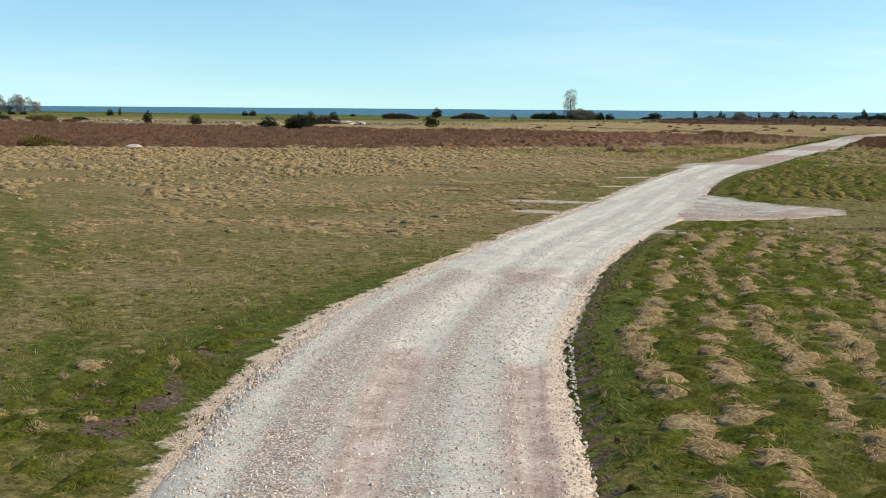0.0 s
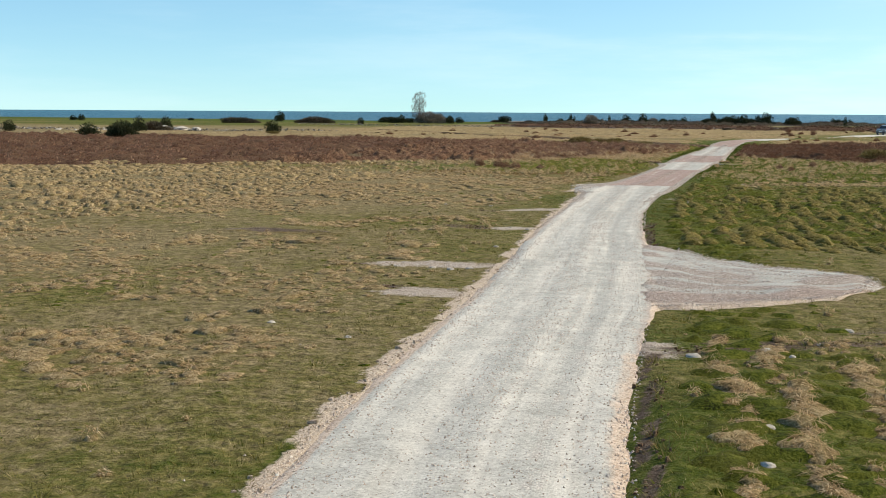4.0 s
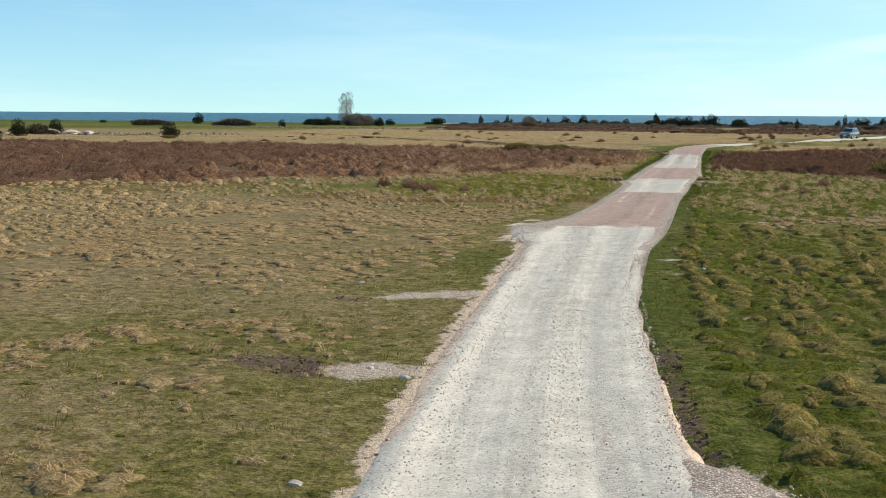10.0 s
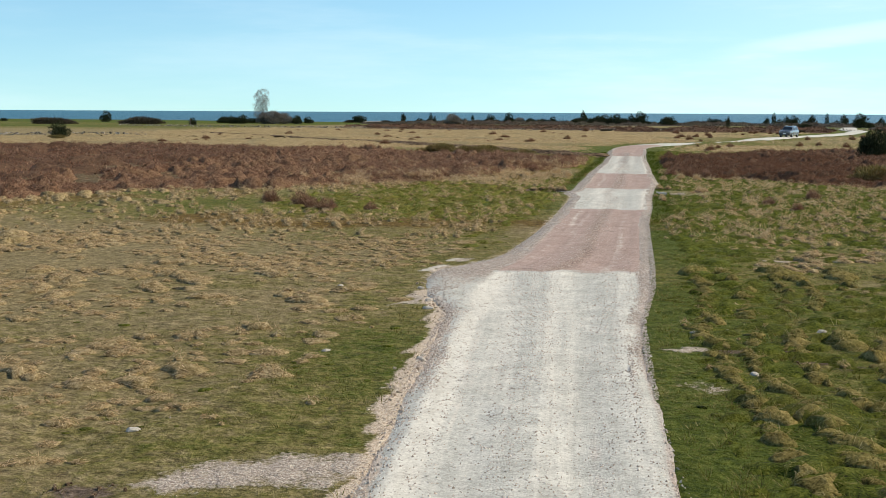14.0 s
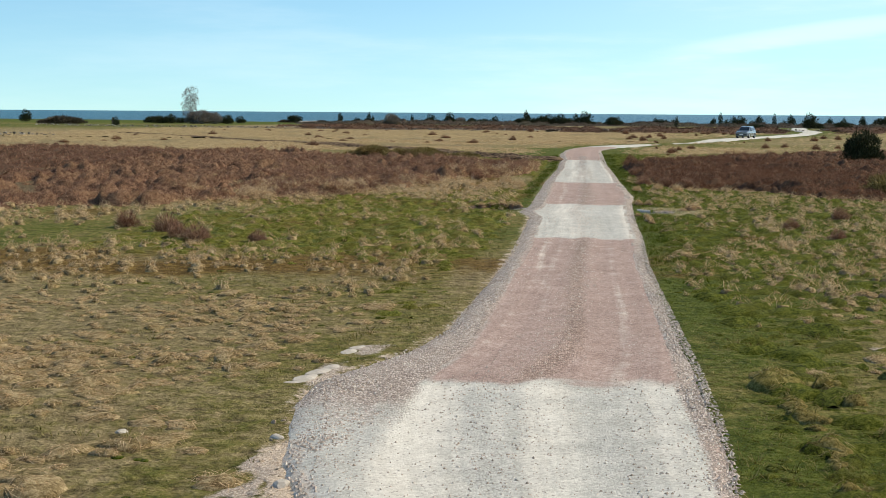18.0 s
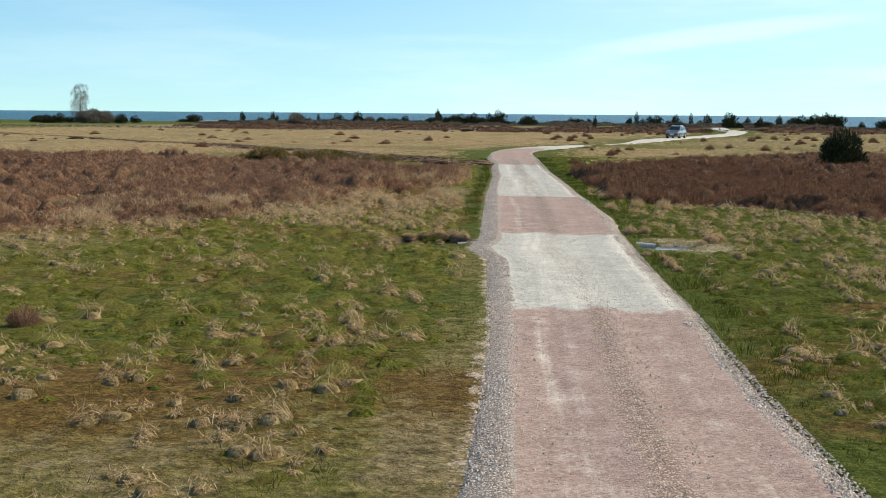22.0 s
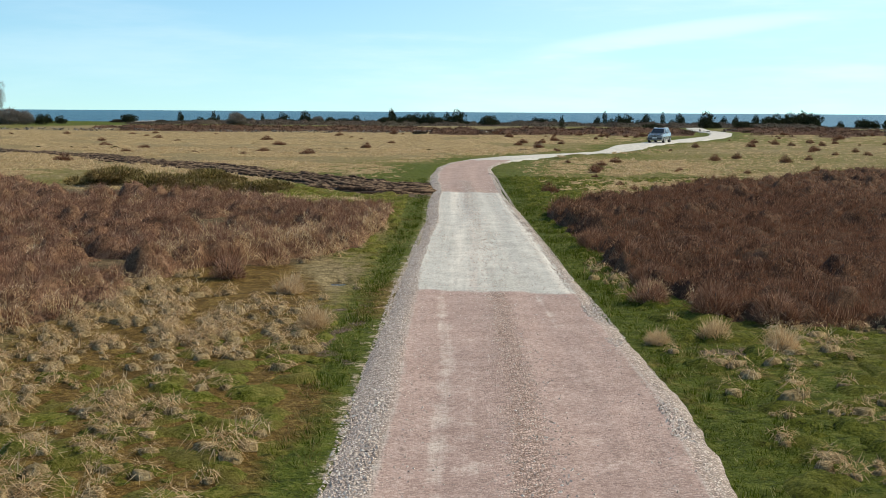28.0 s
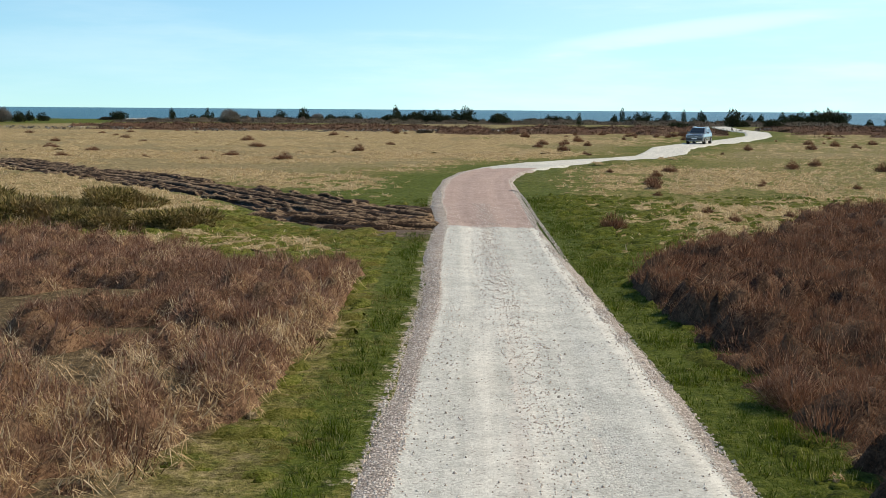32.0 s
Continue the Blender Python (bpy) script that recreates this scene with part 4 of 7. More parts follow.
def scatter(n, x0, x1, y0, y1, chance):
    """Random places in a rectangle, kept with the chance that the function gives."""
    x, y = rng.uniform(x0, x1, n), rng.uniform(y0, y1, n)
    k = rng.random(n) < chance(x, y)
    return x[k], y[k]


def no_track(x, y, gap=0.15):
    return (road_depth(x, y) < -gap) & (spur_depth(x, y) < -gap) & (mud_depth(x, y) < 0.1) & (blob(x, y, *POND, 1.5, 1.9, 0.2) < 0) & (blob(x, y, *SINK, 1.2, 0.8) < 0)


def bare_here(x, y):
    b = np.zeros(x.shape)
    for p in BARE:
        b = np.maximum(b, step(blob(x, y, *p), -0.15, 0.1))
    return b


def tussock_share(x, y):
    """How densely the straw tussocks stand."""
    clump = step(wave(x, y, 3.2, 50) * 0.55 + wave(x, y, 1.3, 51) * 0.45, 0.42, 0.66)
    dry = step(0.75 - lush_share(x, y), -0.15, 0.45)
    s = clump * (0.25 + 0.75 * dry)
    d = -road_depth(x, y)
    s = s * step(d, 0.8, 3.5)
    # rows of tussocks between green strips
    right = x > along(y, RIGHT)
    rows = step(np.sin((x - along(y, RIGHT)) * 4.4 + (wave(x, y, 2.5, 52) - 0.5) * 1.6), -0.1, 0.7)
    s = np.where(right & (y < 62) & (y > 4), rows * step(wave(x, y, 1.4, 53), 0.05, 0.35) * step(d, 0.9, 1.8), s)
    s = np.where(right & (y > 52) & (y < 78), 1.1 * step(wave(x, y, 1.0, 54), 0.42, 0.6) * step(d, 0.9, 2.2), s)
    s = np.where((x < -10) & (y < 30), s * step(-x, 13, 20) * 0.6, s)
    s = np.where((x < -10) & (y > 62) & (y < 88), np.maximum(s, 0.9 * step(wave(x, y, 1.6, 55), 0.35, 0.6)) * step(-x, 13.8, 16.5), s)
    smooth_turf = (1 - step(y, 76, 81)) * step(y, 56, 60) * step(x, -27, -21) * (x < -10)
    s = s * (1 - 0.72 * smooth_turf)
    s = np.where((y > 88) & (y < 125), s * np.where(x < -10, 0.3, 0.12) + 0.26 * step(wave(x, y, 1.2, 56), 0.55, 0.7), s)
    fringe = heath_share(x, y)
    s = s * (1 - step(fringe, 0.5, 0.9)) + 0.8 * step(fringe, 0.03, 0.3) * (1 - step(fringe, 0.7, 1.0) * ((x > -9.5) | (x < -30)))
    s = np.where((x < -12.8) & (x > -19) & (y > 112) & (y < 140), np.maximum(s, 0.14 * step(wave(x, y, 1.3, 57), 0.5, 0.66) * step(along(y, LEFT) - x, 1.0, 2.4)), s)
    s = np.where(y > 150, 0.9 * step(wave(x, y, 7, 61) * 0.6 + wave(x, y, 2.2, 64) * 0.4, 0.3, 0.55) * (1 - heath_share(x, y)) * step(d, 1, 5), s)
    s = s * (1 - 0.5 * step(x, 2, 12)) * np.where((y > 150) & (x > -8), 0.6, 1.0)
    return np.clip(s, 0, 1) * no_track(x, y, 0.4) * (1 - bare_here(x, y))


def lumps(x, y, cell, seed):
    """Rounded bumps, one in each cell of a jittered grid: 0 between them, up to 1 on top."""
    wx = x + (wave(x, y, cell * 0.7, seed + 3) - 0.5) * cell * 0.7
    wy = y + (wave(x, y, cell * 0.7, seed + 4) - 0.5) * cell * 0.7
    u, v = wx / cell, wy / cell
    i, j = np.floor(u).astype(int), np.floor(v).astype(int)
    best = np.zeros(np.shape(x))
    for p in (-1, 0, 1):
        for q in (-1, 0, 1):
            a, b = (i + p + seed * 31) % 256, (j + q + seed * 57) % 256
            d2 = (u - i - p - LATTICE[a, b]) ** 2 + (v - j - q - LATTICE[b, (a + 97) % 256]) ** 2
            r = 0.34 + 0.34 * LATTICE[(a + 41) % 256, b]
            best = np.maximum(best, (0.45 + 0.55 * LATTICE[a, (b + 19) % 256]) * np.clip(1 - d2 / r**2, 0, 1))
    return best


def tussock_height(x, y):
    """How high the matted tussocks stand over the ground."""
    s = tussock_share(x, y)
    big = np.where(y > 214.9, 1.7, 1.0)
    l = np.maximum(lumps(x / big, y / big, 0.66, 1), 0.62 * lumps(x / big, y / big, 0.36, 2))
    h = 0.27 * np.clip(l - 0.22 - 0.45 * (1 - step(s, 0.05, 0.6)), 0, 1) ** 0.75 * (s > 0.02)
    h = h * (0.6 + 0.8 * wave(x, y, 4.0, 67)) * (1 - 0.15 * ((y > 88) & (y < 150)) + 0.25 * ((x < -12.8) & (x > -26) & (y > 112) & (y < 150)) - 0.45 * (y > 150) + 0.3 * (y > 214.9))
    return np.where(h > 0.012, h + (wave(x, y, 0.13, 68) - 0.5) * 0.05 * step(h, 0.0, 0.08), 0)


def heath_height(x, y):
    """How high the dwarf shrubs stand over the ground."""
    right = x > -9.5
    open_ = np.where(right, 0.1 + 0.16 * step(y, 138, 152), 0.45 + 0.02 * step(x, -30, -20))
    s = step(heath_share(x, y), 0.15, 0.85) * step(wave(x, y, 1.5, 62) * 0.6 + wave(x, y, 4.0, 69) * 0.4, open_ - 0.14, open_ + 0.14) * no_track(x, y, 0.5)
    h = 0.14 + 0.42 * lumps(x, y, 0.95, 5) + 0.22 * lumps(x, y, 0.42, 6) + (wave(x, y, 0.16, 71) - 0.5) * 0.06
    h = (h - 0.5 * (1 - s)) * (0.55 + 0.8 * wave(x, y, 3.0, 63)) * np.where(right, 0.88, 0.92)
    return np.where((s > 0.02) & (h > 0.02), h, 0)


def sheet(x0, x1, y0, y1, fx, fy, height):
    """The skin over all lumps in a rectangle; its hem lies under the ground."""
    a, b = np.arange(x0, x1, fx), np.arange(y0, y1, fy)
    x, y = np.meshgrid(a, b)
    x, y = x + rng.uniform(-0.3, 0.3, x.shape) * fx, y + rng.uniform(-0.3, 0.3, x.shape) * fy
    h = height(x, y)
    z = lie(x, y) + np.where(h > 0, h, -0.06)
    f = grid_faces(*x.shape)
    f = f[(h.ravel()[f] > 0).any(1)]
    ids, back = np.unique(f, return_inverse=True)
    return np.stack([x.ravel(), y.ravel(), z.ravel()], 1)[ids], back.reshape(-1, 4)


def strands(n, x0, x1, y0, y1, height, lo, hi, width, rise, spread_, floor=0.03, flat=False):
    """Single stalks rooted all over the lumps, leaning down the slope."""
    x, y = rng.uniform(x0, x1, n), rng.uniform(y0, y1, n)
    h = height(x, y)
    k = h > floor
    x, y, h = x[k], y[k], h[k]
    gx = (height(x + 0.06, y) - h) / 0.06
    gy_ = (height(x, y + 0.06) - h) / 0.06
    m = len(x)
    root = np.stack([x, y, lie(x, y) + h - 0.015], 1)
    way = np.stack([-np.clip(gx, -1, 1) * 0.6, -np.clip(gy_, -1, 1) * 0.6, rise + 0 * x], 1) + rng.normal(size=(m, 3)) * [spread_, spread_, spread_ * 0.5]
    way[:, 2] = np.abs(way[:, 2])
    way /= np.linalg.norm(way, axis=1)[:, None]
    tip = root + way * rng.uniform(lo, hi, (m, 1))
    w = np.cross(way, rng.normal(size=(m, 3)) * 0.4 + [0, 0, 1.2] if flat else rng.normal(size=(m, 3)))
    w *= width * 0.5 * rng.uniform(0.6, 1.4, (m, 1)) / (np.linalg.norm(w, axis=1)[:, None] + 1e-6)
    return np.stack([root - w, root + w, tip], 1).reshape(-1, 3), np.arange(3 * m).reshape(m, 3)


def blades(cx, cy, cz, rad, tall, count, width, bent=True, lean=1.0, upright=0.5):
    """Blades of grass or twigs in clumps: thin triangles that rise from each clump's heart and droop outwards."""
    n = len(cx)
    k = np.repeat(np.arange(n), count)
    m = len(k)
    a, q, h = rng.uniform(0, 2 * np.pi, m), np.sqrt(rng.random(m)), rng.uniform(0.55, 1.1, m)
    dx, dy = np.cos(a), np.sin(a)
    r, t = rad[k], tall[k]
    bx, by = cx[k] + dx * q * r * 0.55, cy[k] + dy * q * r * 0.55
    out = r * (0.25 + 0.75 * q) * lean
    tx, ty = bx + dx * out * 0.9 - 0.10 * r + rng.normal(0, 0.16, m) * r, by + dy * out * 0.9 - 0.05 * r + rng.normal(0, 0.16, m) * r
    bz, tz = cz[k] - 0.02, cz[k] + t * h * (1 - (1 - upright) * q)
    s = a + rng.uniform(-0.6, 0.6, m)
    wx, wy = -np.sin(s) * width * 0.5, np.cos(s) * width * 0.5
    w = rng.uniform(0.6, 1.4, m)
    wx, wy = wx * w, wy * w
    p0, p1 = np.stack([bx - wx, by - wy, bz], 1), np.stack([bx + wx, by + wy, bz], 1)
    if not bent:
        v = np.stack([p0, p1, np.stack([tx, ty, tz], 1)], 1).reshape(-1, 3)
        return v, np.arange(3 * m).reshape(m, 3)
    mx, my, mz = bx * 0.55 + tx * 0.45, by * 0.55 + ty * 0.45, bz + (tz - bz) * 0.85 + 0.12 * t * (1 - q)
    tz = tz - t * 0.35 * q
    v = np.stack([p0, p1, np.stack([mx - wx * 0.8, my - wy * 0.8, mz], 1), np.stack([mx + wx * 0.8, my + wy * 0.8, mz], 1), np.stack([tx, ty, tz], 1)], 1).reshape(-1, 3)
    b = np.arange(m)[:, None] * 5
    return v, np.concatenate([b + [0, 1, 3], b + [0, 3, 2], b + [2, 3, 4]])


def domes(cx, cy, cz, rad, tall, sides=6, rings=((1.0, 0.0), (0.82, 0.55), (0.42, 0.92)), wild=0.3):
    """A low uneven mound in the heart of each tussock or bush."""
    n = len(cx)
    a = np.arange(sides) * 2 * np.pi / sides + rng.uniform(0, 6, (n, 1))
    wob = rng.uniform(1 - wild, 1 + wild, (n, sides))
    long, way = rng.uniform(0.75, 1.35, (n, 1)), rng.uniform(0, np.pi, (n, 1))
    tilt = rng.normal(0, 0.18, (n, 2, 1))
    v = []
    for f, h in rings:
        w = wob if f > 0.6 else 1 + (wob - 1) * 0.5
        s = rng.uniform(1 - wild * 0.5, 1 + wild * 0.5, (n, sides))
        r = rad[:, None] * f * w * (1 + (long - 1) * np.cos(2 * (a - way)))
        top = tall[:, None] * h * s * (1 + np.cos(a) * f * tilt[:, 0] + np.sin(a) * f * tilt[:, 1])
        v.append(np.stack([cx[:, None] + np.cos(a) * r, cy[:, None] + np.sin(a) * r, cz[:, None] + top - (0.05 if h == 0 else 0)], 2))
    v.append(np.stack([cx, cy, cz + tall], 1)[:, None])
    f, k = [], len(rings)
    for j in range(sides):
        j2 = (j + 1) % sides
        for i in range(k - 1):
            f += [[i * sides + j, i * sides + j2, i * sides + sides + j2], [i * sides + j, i * sides + sides + j2, i * sides + sides + j]]
        f.append([(k - 1) * sides + j, (k - 1) * sides + j2, k * sides])
    per = k * sides + 1
    return np.concatenate(v, 1).reshape(-1, 3), (np.array(f)[None] + (np.arange(n) * per)[:, None, None]).reshape(-1, 3)


LOW = ((1.0, 0.0), (0.7, 0.75))


def sprigs(cx, cy, cz, rad, tall, count, size, wide=0.011, rise=0.75):
    """Twiggy cushions: short sprigs all through a low dome, pointing up and out."""
    k = np.repeat(np.arange(len(cx)), count)
    m = len(k)
    d = rng.normal(size=(m, 3))
    d[:, 2] = np.abs(d[:, 2]) + 0.15
    d /= np.linalg.norm(d, axis=1)[:, None]
    f = rng.uniform(0.35, 1.0, m) ** 0.5
    r, t = rad[k], tall[k]
    p = np.stack([cx[k] + d[:, 0] * r * f, cy[k] + d[:, 1] * r * f, cz[k] + d[:, 2] * t * f * 0.85], 1)
    s = (size * rng.uniform(0.5, 1.5, m))[:, None]
    tip = p + (d * 0.6 + [0, 0, rise] + rng.normal(size=(m, 3)) * 0.28) * s
    w = np.cross(d, rng.normal(size=(m, 3)))
    w *= wide * 0.5 * rng.uniform(0.6, 1.4, (m, 1)) / (np.linalg.norm(w, axis=1)[:, None] + 1e-6)
    return np.stack([p - w, p + w, tip], 1).reshape(-1, 3), np.arange(3 * m).reshape(m, 3)


def stuff(name, pieces, mat, label, category, smooth=False):
    vs, fs, o = [], [], 0
    for v, f in pieces:
        vs.append(v)
        fs.append(f + o)
        o += len(v)
    ob = np_mesh(name, np.concatenate(vs), np.concatenate(fs), mat, smooth)
    return tagged(ob, label, category, kind="stuff")


# straw tussocks: undercut matted lumps with stalks combed down over them

def tussock_places(x0, x1, y0, y1, cell, share):
    """Places on a jittered grid, kept with the chance that share gives."""
    a, b = np.meshgrid(np.arange(x0, x1, cell), np.arange(y0, y1, cell))
    x, y = a.ravel() + rng.uniform(-0.55, 0.55, a.size) * cell, b.ravel() + rng.uniform(-0.55, 0.55, a.size) * cell
    k = rng.random(len(x)) < share(x, y)
    return x[k], y[k]


def rows_beside(y0, y1, first, gap, count, pitch, chance):
    """Places in rows that run along the right-hand edge of the road."""
    xs, ys = [], []
    for k in range(count):
        y = np.arange(y0, y1, pitch) + rng.uniform(-0.4, 0.4, len(np.arange(y0, y1, pitch))) * pitch
        x = along(y, RIGHT) + first + k * gap + (wave(0 * y + 9.0 * k, y, 3.5, 52) - 0.5) * 0.7 + rng.normal(0, 0.07, len(y))
        keep_ = (rng.random(len(y)) < chance) & no_track(x, y, 0.4) & (wave(x, y, 2.4, 53) > 0.12)
        xs.append(x[keep_])
        ys.append(y[keep_])
    return np.concatenate(xs), np.concatenate(ys)


def thatch(cx, cy, cz, rad, tall, count, width, wild=0.12):
    """Dry stalks that lie over each mound like thatch, a few of them standing up."""
    k = np.repeat(np.arange(len(cx)), count)
    m = len(k)
    # roots keep to the crown; the browner skirt below stands in for shade
    a, f = rng.uniform(0, 2 * np.pi, m), np.sqrt(rng.random(m)) * 0.72
    a2 = a + rng.normal(0, 0.5, m)
    r, t = rad[k], tall[k]
    g = f + rng.uniform(0.15, 0.6, m)
    loose = rng.random(m) < wild
    lift = np.where(loose, rng.uniform(0.25, 0.8, m), rng.uniform(0.03, 0.22, m)) * t
    top = lambda v: t * np.clip(1 - v**2, 0, 1)
    root = np.stack([cx[k] + np.cos(a) * r * f, cy[k] + np.sin(a) * r * f, cz[k] + top(f) * 0.92], 1)
    tip = np.stack([cx[k] + np.cos(a2) * r * g, cy[k] + np.sin(a2) * r * g, cz[k] + top(g) * 0.95 + lift], 1)
    s_ = a2 + rng.normal(0, 0.4, m)
    w = np.stack([-np.sin(s_), np.cos(s_), 0 * s_], 1) * (width * rng.uniform(0.6, 1.5, m))[:, None] * 0.5
    return np.stack([root - w, root + w, tip], 1).reshape(-1, 3), np.arange(3 * m).reshape(m, 3)


ROUND = ((1.0, 0.0), (0.88, 0.27), (0.68, 0.58), (0.38, 0.88))


def grassy(x, y, lo, hi, flat, near):
    """Hearts and stalks of tussocks at these places."""
    r = (lo + (hi - lo) * rng.random(len(x)) ** 1.8) * (0.65 + 0.7 * wave(x, y, 5.0, 67))
    t = r * rng.uniform(0.5, 1.35, len(x)) * flat * np.where((x < -10) & (y < 150), 0.8, 1.0)
    z = lie(x, y)
    if near:
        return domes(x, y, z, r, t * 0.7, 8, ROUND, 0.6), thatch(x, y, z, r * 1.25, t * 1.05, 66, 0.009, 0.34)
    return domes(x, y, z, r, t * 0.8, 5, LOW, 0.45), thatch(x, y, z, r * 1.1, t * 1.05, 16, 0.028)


def field_share(x, y):
    right_rows = (x > along(y, RIGHT)) & (y < 80) & (x < 9)
    tufts_instead = step(y, 82, 90) * step(x, -34, -26) * (x < 12)
    return np.clip(tussock_share(x, y) * 1.15, 0, 0.92) * (1 - 0.5 * (1 - step(y, 46, 58)) * (x < -10)) * (1 - right_rows) * (1 - tufts_instead) * (heath_height(x, y) <= 0.03)


nx_, ny_ = tussock_places(-27, 7, 9, 92, 0.27, field_share)
ox_, oy_ = rows_beside(9, 36, 1.15, 0.93, 7, 0.13, 0.8)
dome_a, hair_a = grassy(np.concatenate([nx_, ox_]), np.concatenate([ny_, oy_]), 0.08, 0.27, 0.50, True)
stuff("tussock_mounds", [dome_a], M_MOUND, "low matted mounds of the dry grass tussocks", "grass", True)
stuff("near_tussock_grass", [hair_a], M_STRAW, "clumps of dry straw-coloured tussock grass on the pasture", "grass")
vx_, vy_ = tussock_places(-95, -27, 20, 152, 0.46, field_share)
ex_, ey_ = tussock_places(7, 42, 40, 152, 0.66, field_share)
dome_b, hair_b = grassy(np.concatenate([vx_, ex_]), np.concatenate([vy_, ey_]), 0.14, 0.38, 0.62, False)
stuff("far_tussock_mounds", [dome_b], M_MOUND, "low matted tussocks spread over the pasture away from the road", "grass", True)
stuff("far_tussock_grass", [hair_b, strands(220000, -46, 40, 150, 215, tussock_height, 0.08, 0.2, 0.03, 0.3, 0.5, 0.012, True)], M_STRAW, "dry tussock grass spread over the far pasture", "grass")
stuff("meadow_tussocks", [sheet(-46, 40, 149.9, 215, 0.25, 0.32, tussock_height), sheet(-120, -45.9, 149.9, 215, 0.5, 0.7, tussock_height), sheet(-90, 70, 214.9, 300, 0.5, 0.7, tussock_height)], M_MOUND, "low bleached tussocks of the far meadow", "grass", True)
# trodden mossy hummocks in rows beside the road
qx_, qy_ = rows_beside(50.5, 80, 1.2, 0.66, 19, 0.27, 0.8)
dome_c, hair_c = grassy(qx_, qy_, 0.12, 0.33, 0.72, True)
stuff("mossy_hummocks", [dome_c], M_HUMMOCK, "trodden mossy hummocks in rows beside the road", "grass", True)
stuff("hummock_grass", [hair_c], M_GREEN, "thin straw over the mossy hummocks", "grass")

# single upright straw tufts standing in the green
def tuft_share(x, y):
    s = 0.9 * step(y, 82, 90) * (1 - step(y, 128, 140)) * (0.25 + 0.75 * step(wave(x, y, 5, 72), 0.3, 0.6)) + 0.3 * (1 - step(y, 60, 82)) * (0.1 + step(wave(x, y, 7, 73), 0.5, 0.7))
    s = np.where((x > -9.5) & (y > 84), s * 1.2, s)
    s = s + 0.9 * (step(blob(x, y, -14.6, 103.0, 1.6, 1.3, 0.2), 0, 0.3) + step(blob(x, y, -17.8, 104.5, 1.4, 2.6, 0.2), 0, 0.3)) * step(wave(x, y, 0.8, 89), 0.35, 0.55)
    return s * no_track(x, y, 0.3) * (1 - step(heath_share(x, y), 0.5, 0.9)) * step(-road_depth(x, y), 0.3, np.where(x > -9.5, 1.0, 2.5)) * (1 - bare_here(x, y))


fx_, fy_ = scatter(24000, -38, 12, 10, 136, tuft_share)
fr_ = (0.06 + 0.18 * rng.random(len(fx_)) ** 1.6) * (0.65 + 0.55 * (fy_ > 84))
wx_, wy_ = scatter(2800, -26, -12.8, 112, 151, lambda x, y: 0.8 * step(along(y, LEFT) - x, 0.5, 1.1) * (1 - step(y - along(x, NEAR_HEATH), 3, 8)) * step(wave(x, y, 2.0, 76), 0.40, 0.62) * (blob(x, y, *PUDDLE, 1.0, 1.4) < 0))
wr_ = rng.uniform(0.12, 0.30, len(wx_))
fx_, fy_, fr_ = np.concatenate([fx_, wx_]), np.concatenate([fy_, wy_]), np.concatenate([fr_, wr_])
stuff("straw_tufts", [thatch(fx_, fy_, lie(fx_, fy_), fr_ * 1.15, fr_ * rng.uniform(0.6, 1.2, len(fx_)), 60, 0.011, 0.5)], M_STRAW, "single bleached grass tufts standing in the green turf", "grass")
stuff("straw_tuft_hearts", [domes(fx_, fy_, lie(fx_, fy_), fr_ * 0.7, fr_ * 0.36, 6, LOW)], M_MOUND, "dense hearts of the single grass tufts, browned for the shade inside", "grass", True)

# short green turf beside the road
def turf_share(x, y):
    return np.clip(lush_share(x, y) * 1.1 - 0.15, 0.05, 1) * (1 - step(heath_share(x, y), 0.3, 0.8)) * no_track(x, y, 0.02) * (1 - bare_here(x, y))


tx_, ty_ = scatter(90000, -19, 1.0, 8, 160, lambda x, y: turf_share(x, y) * np.where((x < -10) & (y > 84), 0.3 + 0.7 * step(wave(x, y, 1.6, 88), 0.4, 0.6), 1.0))
one_ = np.ones(len(tx_))
wet = (tx_ > -10) & (ty_ > 84)
th_ = rng.uniform(0.03, 0.09, len(tx_)) * (0.6 + 0.9 * step(wave(tx_, ty_, 0.7, 58), 0.4, 0.8)) * np.where(wet, 0.7, 1.0)
tb, tw = (blades(tx_[k], ty_[k], lie(tx_[k], ty_[k]), 0.14 * one_[k], th_[k], 10, 0.011, False, upright=0.8) for k in (~wet, wet))
# green hummocks in the wet turf
def hummock_height(x, y):
    s = step(lush_share(x, y), 0.5, 0.8) * (1 - step(heath_share(x, y), 0.2, 0.6)) * step(-road_depth(x, y), 0.3, 1.0) * no_track(x, y, 0.3)
    return 0.19 * np.clip(np.maximum(lumps(x, y, 0.62, 11), 0.6 * lumps(x, y, 0.3, 12)) - 0.3 - 0.5 * (1 - s), 0, 1) ** 0.8 * (s > 0.05)


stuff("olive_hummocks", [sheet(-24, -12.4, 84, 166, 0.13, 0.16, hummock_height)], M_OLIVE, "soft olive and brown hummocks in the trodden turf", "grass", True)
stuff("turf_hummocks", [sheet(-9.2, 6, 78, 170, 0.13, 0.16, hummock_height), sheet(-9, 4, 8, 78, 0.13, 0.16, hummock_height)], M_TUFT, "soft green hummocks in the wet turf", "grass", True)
# small green tufts in the turf
ux_, uy_ = scatter(30000, -20, 4, 8, 172, lambda x, y: 0.4 * turf_share(x, y) * step(wave(x, y, 1.0, 59), 0.35, 0.7) * step(-road_depth(x, y), 0.1, 0.5))
ur_ = rng.uniform(0.05, 0.13, len(ux_))
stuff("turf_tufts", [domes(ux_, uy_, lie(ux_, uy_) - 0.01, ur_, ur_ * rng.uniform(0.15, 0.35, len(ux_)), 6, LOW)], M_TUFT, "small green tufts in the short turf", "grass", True)
